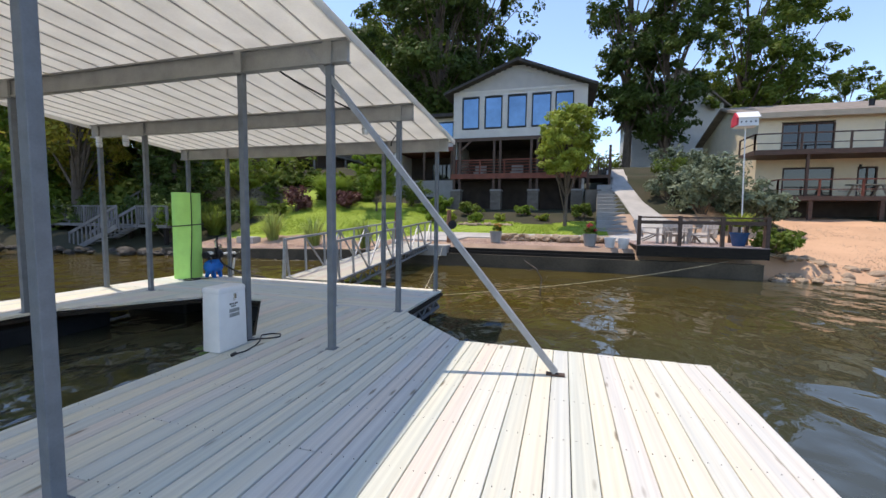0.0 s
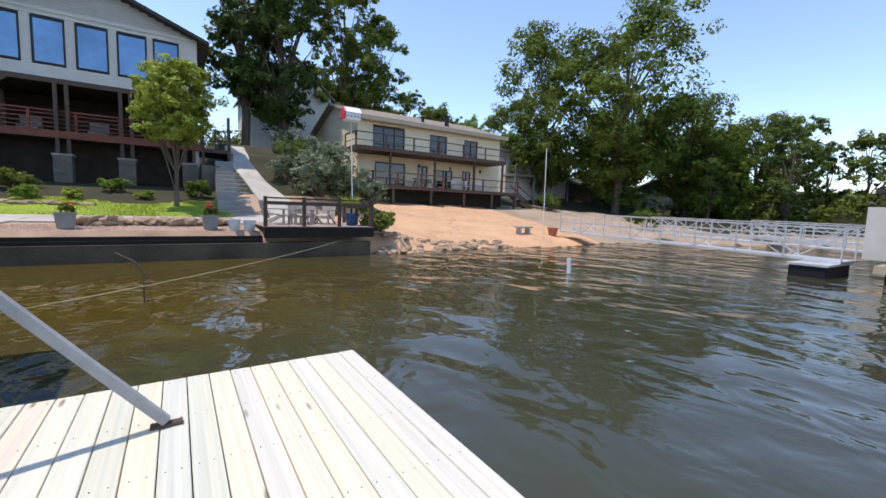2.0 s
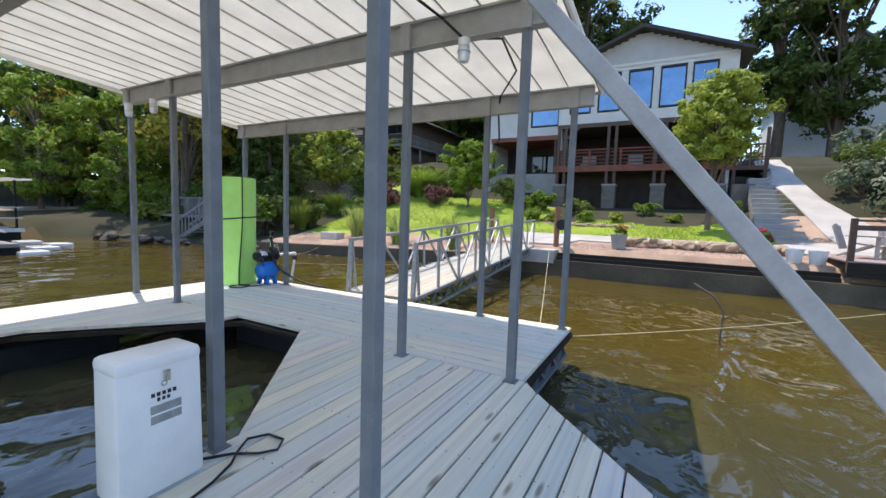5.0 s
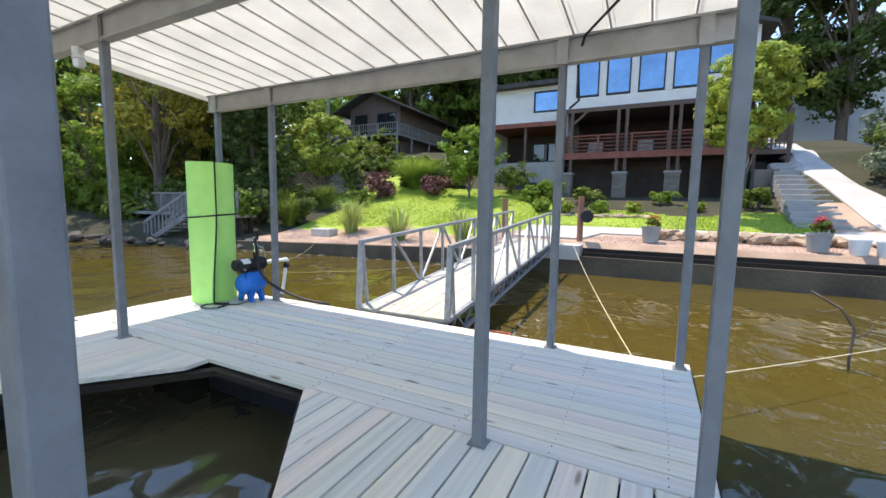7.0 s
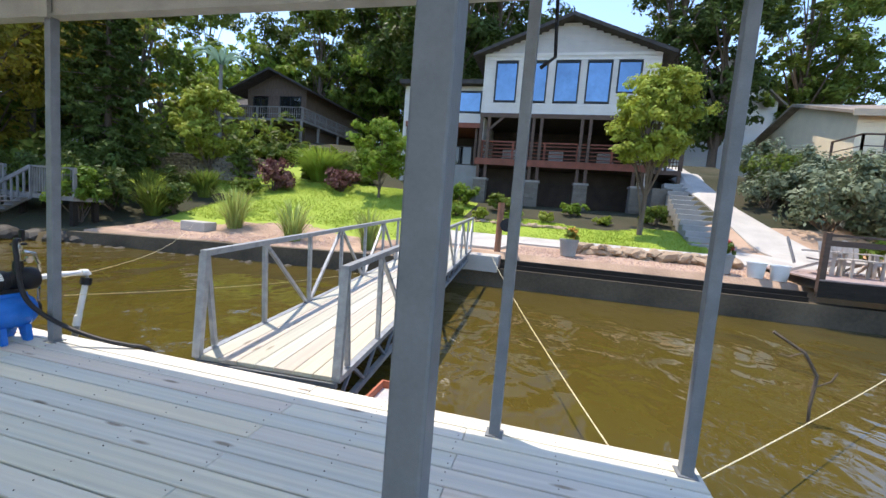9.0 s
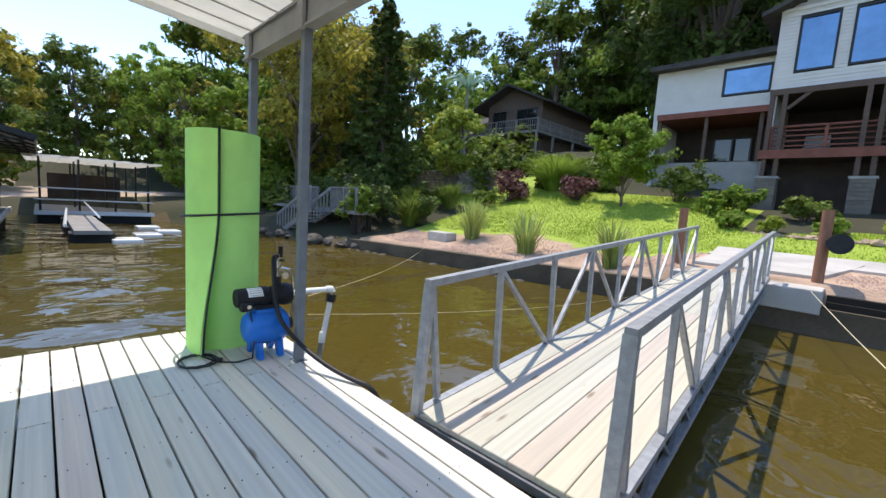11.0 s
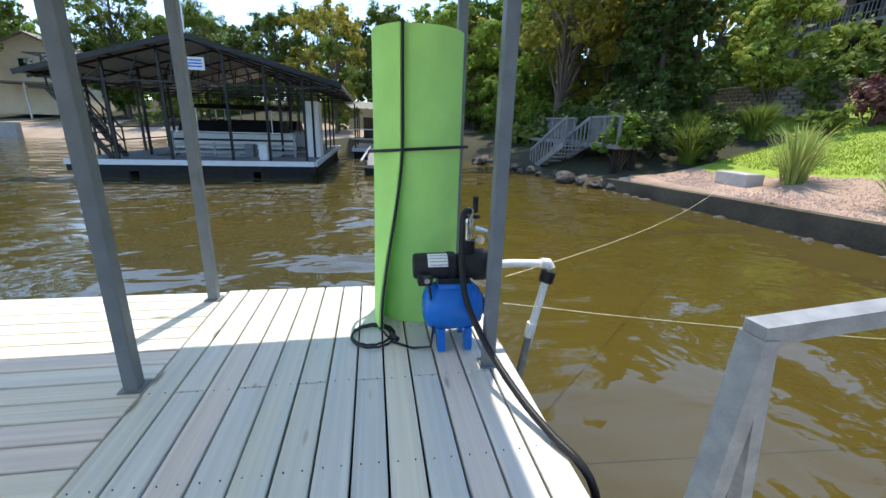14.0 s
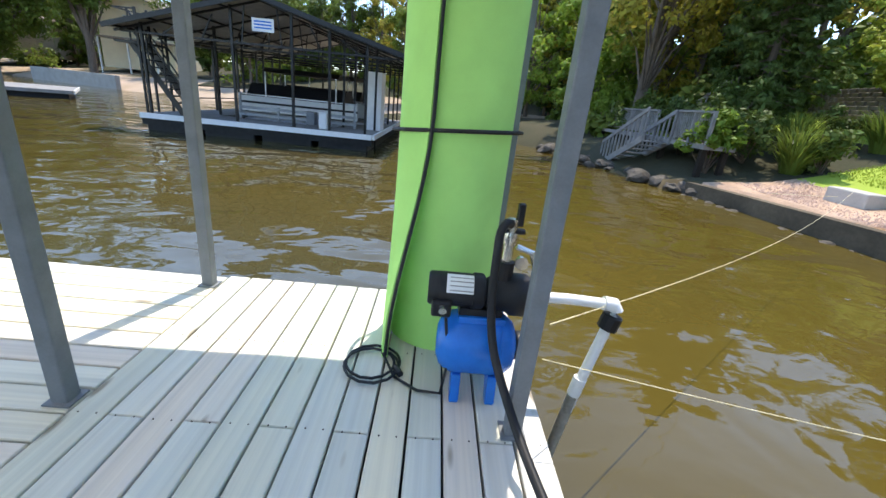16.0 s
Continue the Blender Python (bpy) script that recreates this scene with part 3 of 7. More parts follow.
# thin grey strips under the panels stand in for the ribs' inner shadow
for i in range(21):
    u = X0 + (X1 - X0) * (i + 0.87) / 21
    bm = BM()
    bar(bm, (u, Y0 + 0.02, roof_z(Y0 + 0.02) - 0.001), (u, Y1 - 0.02, roof_z(Y1 - 0.02) - 0.001), 0.014, 0.008)
    part("rib_seam", bm, M_BEAM, roof)
for y in POST_Y:
    z = roof_z(y)
    bm = BM()
    prism(bm, [(y - 0.05, z), (y + 0.05, z), (y + 0.05, z - 0.02), (y + 0.022, z - 0.02), (y + 0.022, z - 0.215), (y + 0.05, z - 0.215),
               (y + 0.05, z - 0.235), (y - 0.05, z - 0.235), (y - 0.05, z - 0.215), (y - 0.022, z - 0.215), (y - 0.022, z - 0.02), (y - 0.05, z - 0.02)],
          'x', X0 + 0.06, X1 - 0.06)
    part("beam", bm, M_BEAM, roof, "grey steel beam carrying the roof panels")
for x in (X0, X1):
    bm = BM()
    for ya, yb in ((Y0, Y1),):
        bar(bm, (x, ya, roof_z(ya) - 0.01), (x, yb, roof_z(yb) - 0.01), 0.02, 0.09)
    part("edge_trim", bm, M_ROOF, roof)
bm = BM()
bar(bm, (X0, Y1, roof_z(Y1) - 0.005), (X1, Y1, roof_z(Y1) - 0.005), 0.07, 0.02)
part("edge_trim", bm, M_BEAM, roof)


def post(x, y):
    top = roof_z(y) - 0.03
    ob = thing("roof_post", (x, y, 0), "grey painted square steel post with scuffed paint", "post", "dock roof posts")
    bm = BM()
    bar(bm, (x, y, 0.0), (x, y, top), 0.07)
    part("shaft", bm, M_POST, ob, bevel=0.006)
    bm = BM()
    box(bm, x - 0.055, x + 0.055, y - 0.055, y + 0.055, 0.0015, 0.009)
    part("foot_plate", bm, M_POST, ob)
    bm = BM()
    bar(bm, (x, y - 0.052, top - 0.22), (x, y - 0.052, top + 0.0), 0.1, 0.03)
    part("bracket", bm, M_BEAM, ob)


for y in POST_Y:
    for x in POST_X:
        post(x, y)
brace = thing("diagonal_brace", (0.24, 3.985, 0), "pale grey square steel brace slanting from roof to platform", "brace")
bm = BM()
bar(bm, (0.245, 3.985, 0.03), (-2.42, 4.0, 3.26), 0.056, turn=45)
part("tube", bm, M_BRACE, brace, bevel=0.005)
bm = BM()
box(bm, 0.16, 0.33, 3.955, 4.015, 0.0015, 0.02)
part("foot_plate", bm, M_BROWN, brace)

# ---- gangway ----
G0, G1 = Vector((-5.18, 8.03, 0.02)), Vector((-5.68, 16.35, 0.40))
gangway = thing("gangway", G0, "galvanised steel gangway with plank deck leading ashore", "gangway")
GD = (G1 - G0)
GR = Matrix.LocRotScale(G0, GD.to_track_quat('Y', 'Z'), None)
GL = GD.length
GW = 0.64


def gpt(u, v, w=0.0):
    return GR @ Vector((u, v, w))


for i in range(7):
    w = 2 * (GW - 0.03) / 7
    u = -(GW - 0.03) + i * w
    for a, b in ((0.0, GL * 0.5 - 0.004), (GL * 0.5, GL)):
        key = ("g", round(b - a, 3))
        if key not in BOARD_CACHE:
            BOARD_CACHE[key] = board_mesh("deck_board", ((0, b - a), (0, b - a), w - 0.006), M_PLANK2)
        ob = new("deck_board", BOARD_CACHE[key])
        ob.parent = gangway
        ob.matrix_parent_inverse = Matrix.Translation(-gangway.location)
        ob.matrix_basis = GR @ pose(u + w - 0.006, a, 0.0, 0, 0, 90)
for s in (-1, 1):
    bm = BM()
    bar(bm, gpt(s * GW, 0.08, 0.87), gpt(s * GW, GL, 0.87), 0.06, 0.05)
    part("top_rail", bm, M_GALV, gangway)
    bm = BM()
    bar(bm, gpt(s * GW, 0, -0.02), gpt(s * GW, GL, -0.02), 0.06, 0.05)
    bar(bm, gpt(s * GW, 0, -0.3), gpt(s * GW, GL, -0.2), 0.05, 0.05)
    part("lower_chord", bm, M_GALV, gangway)
    bm = BM()
    for k in range(14):
        v = GL * k / 14
        bar(bm, gpt(s * GW, v, -0.28), gpt(s * GW, v + GL / 28, -0.03), 0.028)
        bar(bm, gpt(s * GW, v + GL / 28, -0.03), gpt(s * GW, v + GL / 14, -0.28), 0.028)
    part("lattice", bm, M_POST, gangway)
    n = 9
    for k in range(n + 1):
        v = GL * k / n
        bm = BM()
        bar(bm, gpt(s * GW, min(v, GL - 0.02), -0.02), gpt(s * GW, min(v, GL - 0.02) + (0.1 if k == 0 else 0), 0.86), 0.07 if k == 0 else 0.042, 0.05 if k == 0 else 0.042)
        part("upright", bm, M_GALV, gangway)
        if k in (0, 1, 2, 3, 4, 5, 6, 7, 8):
            bm = BM()
            va, vb = (v + 0.02, v + GL / n * 0.94)
            if k == 0:
                bar(bm, gpt(s * GW, 0.2, 0.02), gpt(s * GW, 0.12, 0.84), 0.04)
            elif k % 2:
                bar(bm, gpt(s * GW, va, 0.84), gpt(s * GW, vb, 0.0), 0.036)
            else:
                bar(bm, gpt(s * GW, va, 0.0), gpt(s * GW, vb, 0.84), 0.036)
            part("diagonal", bm, M_GALV, gangway)
for k in range(9):
    bm = BM()
    bar(bm, gpt(-GW, GL * k / 8, -0.07), gpt(GW, GL * k / 8, -0.07), 0.05)
    part("cross_member", bm, M_POST, gangway)

# ---- sea wall ----
def strip(name, pts, thick, z0, z1, material, label, category, bevel=0.0, kind="structure"):
    """A wall along plan points, thick inland; z1 may be a function of x."""
    bm = BM()
    f = z1 if callable(z1) else (lambda x: z1)
    a = [(bm.verts.new((x, y, z0)), bm.verts.new((x, y, f(x))), bm.verts.new((x, y + thick, f(x))), bm.verts.new((x, y + thick, z0))) for x, y in pts]
    for p, q in zip(a, a[1:]):
        for k in range(4):
            bm.faces.new((p[k], p[(k + 1) % 4], q[(k + 1) % 4], q[k]))
    bm.faces.new(a[0]), bm.faces.new(a[-1][::-1])
    return solo(name, bm, material, label, category, kind=kind, bevel=bevel)


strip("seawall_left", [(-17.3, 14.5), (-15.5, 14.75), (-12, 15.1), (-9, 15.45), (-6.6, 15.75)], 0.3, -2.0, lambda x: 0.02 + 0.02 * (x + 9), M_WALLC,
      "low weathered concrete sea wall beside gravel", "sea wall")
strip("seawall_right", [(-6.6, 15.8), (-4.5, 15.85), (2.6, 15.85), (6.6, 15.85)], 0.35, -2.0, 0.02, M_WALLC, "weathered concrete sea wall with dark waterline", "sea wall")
for z, dy in ((0.022, 0.12), (0.135, 0.2)):
    strip("seawall_timber", [(-4.15, 15.85 + dy), (2.75, 15.85 + dy)], 0.16, z, z + 0.11, M_DARKWOOD, "dark timber sleeper on the sea wall", "trim")
bm = BM()
box(bm, -6.6, -4.2, 15.8, 17.0, -0.1, 0.33)
solo("gangway_landing", bm, M_CONC, "pale concrete landing at the gangway's end", "landing", kind="structure", bevel=0.02)


def slab(name, pts, thick, lift, material, label, category):
    """A paving strip that follows the ground: pairs of plan points (left, right) along its length."""
    bm = BM()
    rows = []
    for (ax, ay), (bx, by) in pts:
        row = []
        for k in range(5):
            x, y = ax + (bx - ax) * k / 4, ay + (by - ay) * k / 4
            z = height(x, y) + lift
            row.append((bm.verts.new((x, y, z)), bm.verts.new((x, y, z - thick))))
        rows.append(row)
    for p, q in zip(rows, rows[1:]):
        for k in range(4):
            bm.faces.new((p[k][0], p[k + 1][0], q[k + 1][0], q[k][0]))
        for k in (0, 4):
            bm.faces.new((p[k][0], q[k][0], q[k][1], p[k][1]))
    for r in (rows[0], rows[-1]):
        for k in range(4):
            bm.faces.new((r[k][0], r[k][1], r[k + 1][1], r[k + 1][0]))
    return solo(name, bm, material, label, category, kind="structure")


slab("pavement_walk", [((x, 18.35 + 0.05 * abs(x)), (x, 19.75)) for x in np.arange(-6.6, 3.0, 0.8)] + [((3.2, 18.3), (3.0, 20.3)), ((6.2, 18.3), (6.2, 19.6))], 0.2, 0.06,
     M_CONC, "pale concrete garden walk along the shore", "pavement")
slab("pavement_landing", [((-6.5, y), (-4.3 + 0.25 * (y - 17), y)) for y in np.arange(16.9, 19.9, 0.5)], 0.2, 0.065, M_CONC, "pale concrete walk from the gangway", "pavement")
slab("pavement_drive", [((float(np.interp(y, (20, 22.4, 24.3, 27, 33), (3.9, 3.55, 3.25, 2.8, 3.1))), y), (float(np.interp(y, (20, 22.4, 24.3, 27, 33), (6.1, 4.95, 4.25, 3.85, 4.3))), y))
                        for y in np.arange(20.0, 33, 0.7)], 0.2, 0.05, M_CONC,
     "sunlit concrete path climbing beside the house", "pavement")
# ---- houses ----
def lap_wall(y, x0, x1, z0, z1, holes=(), lap=0.13, top=None, depth=0.2):
    """A sided wall facing -y: overlapping boards, cut round the holes (x0, x1, z0, z1); top(z) gives the x range under a gable."""
    bm = BM()
    n = max(1, round((z1 - z0) / lap))
    h = (z1 - z0) / n
    for i in range(n):
        a, b = z0 + i * h, z0 + (i + 1) * h
        lo, hi = (x0, x1) if top is None else top((a + b) / 2)
        spans = [(lo, hi)]
        for hx0, hx1, hz0, hz1 in holes:
            if hz0 < (a + b) / 2 < hz1:
                nxt = []
                for s, e in spans:
                    if hx1 <= s or hx0 >= e:
                        nxt.append((s, e))
                    else:
                        if hx0 > s:
                            nxt.append((s, hx0))
                        if hx1 < e:
                            nxt.append((hx1, e))
                spans = nxt
        for s, e in spans:
            if e - s > 0.02:
                prism(bm, [(y - 0.022, a), (y + depth, a), (y + depth, b), (y, b)], 'x', s, e)
    bmesh.ops.remove_doubles(bm, verts=bm.verts[:], dist=0.0005)
    return bm


def window_part(parent, x0, x1, z0, z1, y, name="window", frame_mat=None, mull=0, side=None, glass=None):
    """A framed pane facing -y set in its hole. side 'x': facing -x at x = y instead."""
    fm = frame_mat or M_BLACKFR
    f = 0.075

    def place(u0, u1, v0, v1, d0, d1):
        b = BM()
        return box(b, u0, u1, y + d0, y + d1, v0, v1) if side is None else box(b, y + d0, y + d1, u0, u1, v0, v1)
    win = part(name, place(x0, x1, z0, z0 + f, -0.04, 0.12), fm, parent)
    for u0, u1, v0, v1 in ((x0, x1, z1 - f, z1), (x0, x0 + f, z0 + f, z1 - f), (x1 - f, x1, z0 + f, z1 - f)):
        part("frame", place(u0, u1, v0, v1, -0.04, 0.12), fm, win)
    for k in range(mull):
        u = x0 + (x1 - x0) * (k + 1) / (mull + 1)
        part("mullion", place(u - 0.03, u + 0.03, z0 + f, z1 - f, -0.03, 0.1), fm, win)
    part("pane", place(x0 + f, x1 - f, z0 + f, z1 - f, 0.03, 0.05), glass or M_GLASSD, win)
    return win


def gable_roof(parent, x0, x1, y0, y1, ze, zr, along, over=0.5, thick=0.16, material=None):
    """Two slopes; along 'y': the ridge runs along y."""
    bm = BM()
    material = material or M_SHINGLE
    if along == 'y':
        c = (x0 + x1) / 2
        s = (zr - ze) / (c - x0)
        pts = [(x0 - over, ze - over * s), (c, zr), (x1 + over, ze - over * s), (x1 + over, ze - over * s + thick), (c, zr + thick * 1.15), (x0 - over, ze - over * s + thick)]
        prism(bm, pts, 'y', y0 - over, y1 + over)
    else:
        c = (y0 + y1) / 2
        s = (zr - ze) / (c - y0)
        pts = [(y0 - over, ze - over * s), (c, zr), (y1 + over, ze - over * s), (y1 + over, ze - over * s + thick), (c, zr + thick * 1.15), (y0 - over, ze - over * s + thick)]
        prism(bm, pts, 'x', x0 - over, x1 + over)
    return part("roof", bm, material, parent)


def rail(parent, a, b, h=0.95, posts=6, balusters=0, material=None, w=0.09, mids=1):
    """A timber railing from a to b (deck-level points): posts, top rail, middle rails, balusters."""
    material = material or M_BROWN
    a, b = Vector(a), Vector(b)
    r = None
    bm = BM()
    bar(bm, a + Vector((0, 0, h)), b + Vector((0, 0, h)), w * 1.3, w * 0.7, turn=45)
    r = part("railing", bm, material, parent)
    for k in range(posts):
        p = a.lerp(b, k / max(1, posts - 1))
        part("post", bar(BM(), p, p + Vector((0, 0, h + 0.02)), w), material, r)
    for k in range(mids):
        z = h * (k + 0.55) / (mids + 0.35)
        part("mid_rail", bar(BM(), a + Vector((0, 0, z)), b + Vector((0, 0, z)), w * 0.5, w * 0.5), material, r)
    for k in range(balusters):
        p = a.lerp(b, (k + 0.5) / balusters)
        part("baluster", bar(BM(), p + Vector((0, 0, 0.08)), p + Vector((0, 0, h)), 0.035), material, r)
    return r


def main_house():
    ob = thing("lake_house", (-3, 27.1, 2), "beige-sided gabled lake house with five tall windows over a timber porch", "house")
    Y = 27.1
    xl, xr, xc = -7.05, 1.4, -2.82
    holes = [(-6.45, -5.3, 7.27, 9.3), (-4.95, -3.8, 7.27, 9.3), (-3.45, -2.25, 7.27, 9.3), (-1.93, -0.75, 7.27, 9.3), (-0.5, 0.6, 7.75, 9.32)]
    part("wall", lap_wall(Y, xl, xr, 6.7, 9.62, holes), M_SIDING, ob)
    for k in range(11):
        z = 9.69 + 0.13 * k
        inset = (z + 0.065 - 9.62) * 2.64
        part("gable_board", prism(BM(), [(Y - 0.022, z), (Y + 0.2, z), (Y + 0.2, z + 0.13), (Y, z + 0.13)], 'x', xl + inset, xr - inset), M_GABLE, ob)
    part("trim_band", box(BM(), xl, xr, Y - 0.06, Y - 0.0225, 9.55, 9.68), M_SIDING, ob)
    for x0, x1, z0, z1 in holes:
        window_part(ob, x0, x1, z0, z1, Y, glass=M_GLASS)
    part("wall", box(BM(), xl, xl + 0.2, Y + 0.2, 38, 4.1, 9.6), M_SIDING, ob)
    part("wall", box(BM(), xr - 0.2, xr, Y + 0.2, 38, 2, 9.6), M_SIDING, ob)
    part("wall", box(BM(), xl, xr, 38, 38.2, 2, 9.6), M_SIDING, ob)
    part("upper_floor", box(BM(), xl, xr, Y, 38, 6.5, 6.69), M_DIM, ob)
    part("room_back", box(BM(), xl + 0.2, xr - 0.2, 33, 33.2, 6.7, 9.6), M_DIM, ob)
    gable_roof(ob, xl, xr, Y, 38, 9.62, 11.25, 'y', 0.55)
    # porch, its back and skirt walls dark with painted-in shade
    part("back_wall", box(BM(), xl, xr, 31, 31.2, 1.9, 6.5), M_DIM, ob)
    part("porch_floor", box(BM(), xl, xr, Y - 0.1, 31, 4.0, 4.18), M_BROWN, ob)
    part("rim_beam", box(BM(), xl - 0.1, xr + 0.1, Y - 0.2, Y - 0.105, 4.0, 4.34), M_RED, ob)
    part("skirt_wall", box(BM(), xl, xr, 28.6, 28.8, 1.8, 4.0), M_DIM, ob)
    for x in (-6.75, -4.05, -1.68, 0.95):
        pier = part("pier", box(BM(), x - 0.33, x + 0.33, Y - 0.42, Y + 0.22, 1.6, 3.2), M_STONE, ob, "stacked stone pier")
        part("cap", box(BM(), x - 0.38, x + 0.38, Y - 0.47, Y + 0.27, 3.2, 3.29), M_GREYW, pier)
        bm = BM()
        k = 0
        for zz in np.arange(1.7, 3.15, 0.15):
            k += 1
            for j in range(2):
                o = (0.1 if k % 2 else -0.1)
                xa, xb = (x - 0.33, x + o) if j == 0 else (x + o + 0.015, x + 0.33)
                part("stone", box(BM(), xa, xb, Y - 0.45 - random.uniform(0, 0.03), Y - 0.421, zz, zz + 0.135), M_STONE, pier)
        for dx in (-0.2, 0.2):
            part("porch_post", bar(BM(), (x + dx, Y - 0.05, 3.29), (x + dx, Y - 0.05, 6.68), 0.15), M_BROWN, ob)
    part("knee_brace", bar(BM(), (-6.45, Y - 0.05, 5.9), (-5.8, Y - 0.05, 6.5), 0.12), M_BROWN, ob)
    part("header", box(BM(), xl, xr, Y - 0.14, Y - 0.03, 6.45, 6.67), M_BROWN, ob)
    rail(ob, (xl + 0.2, Y + 0.1, 4.2), (xr - 0.1, Y + 0.1, 4.2), 1.05, 6, 0, M_RED, 0.1, 5)
    # furniture seen dimly on the porch
    for x in (-5.6, -3.0, -0.4):
        ch = thing("porch_chair", (x, 29, 4.18), "dark cushioned porch armchair behind the railing", "chair", "porch chairs")
        part("seat", box(BM(), x - 0.4, x + 0.4, 28.7, 29.4, 4.4, 4.65), M_GREYW, ch, bevel=0.05)
        part("backrest", box(BM(), x - 0.4, x + 0.4, 29.4, 29.55, 4.6, 5.2), M_GREYW, ch, bevel=0.04)
        for sx in (-0.36, 0.36):
            part("leg", bar(BM(), (x + sx, 28.75, 4.18), (x + sx, 28.75, 4.4), 0.06), M_BROWN, ch)
            part("leg", bar(BM(), (x + sx, 29.4, 4.18), (x + sx, 29.4, 4.4), 0.06), M_BROWN, ch)
    # wing
    wy = 27.6
    wx0, wx1 = -11.35, -7.05
    whole = [(-8.85, -7.15, 6.8, 7.95)]
    part("wall", lap_wall(wy, wx0, wx1, 6.25, 8.2, whole), M_SIDING, ob)
    window_part(ob, *whole[0], wy, glass=M_GLASS)
    part("fascia", box(BM(), wx0 - 0.4, wx1 + 0.1, wy - 0.5, wy + 7, 8.2, 8.42), M_SHINGLE, ob)
    part("wing_floor", box(BM(), wx0, wx1, wy - 0.15, wy + 7, 5.98, 6.24), M_RED, ob)
    part("wing_base", box(BM(), wx0 - 0.3, wx1, wy + 0.1, wy + 0.35, 1.8, 4.0), M_GREYW, ob)
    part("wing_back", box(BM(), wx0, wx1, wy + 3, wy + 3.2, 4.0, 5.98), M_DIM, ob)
    part("wing_side", box(BM(), wx0 - 0.2, wx0, wy, wy + 7, 1.8, 8.2), M_SIDING, ob)
    for x in (wx0 + 0.1, -9.3, -7.3):
        part("wing_post", bar(BM(), (x, wy + 0.1, 4.0), (x, wy + 0.1, 5.98), 0.14), M_BROWN, ob)
    window_part(ob, -9.6, -8.0, 4.3, 5.5, wy + 2.9, mull=1)
    # side stair and balcony
    part("side_deck", box(BM(), xr + 0.05, 2.9, 27.4, 31, 4.0, 4.2), M_BROWN, ob)
    rail(ob, (xr + 0.1, 27.4, 4.2), (2.9, 27.4, 4.2), 1.0, 3, 9, M_BROWN, 0.09)
    for x in (1.6, 2.85):
        part("side_post", bar(BM(), (x, 27.45, 2.0), (x, 27.45, 6.0), 0.14), M_BROWN, ob)
    part("side_block", box(BM(), 1.45, 2.3, 26.0, 27.3, 1.6, 3.2), M_STONE, ob)


main_house()
# stone steps beside the house
for k in range(14):
    y = 20.4 + k * 0.5
    z = height(2.1, y)
    bm = BM()
    zt = 0.75 + k * 0.215
    box(bm, 1.75 + 0.03 * k, 3.15 + 0.02 * k, y, y + 0.56, zt - 0.5, zt)
    solo("stone_step", bm, M_GREYW, "grey stone slab step climbing the bank", "step", "garden steps", bevel=0.02)


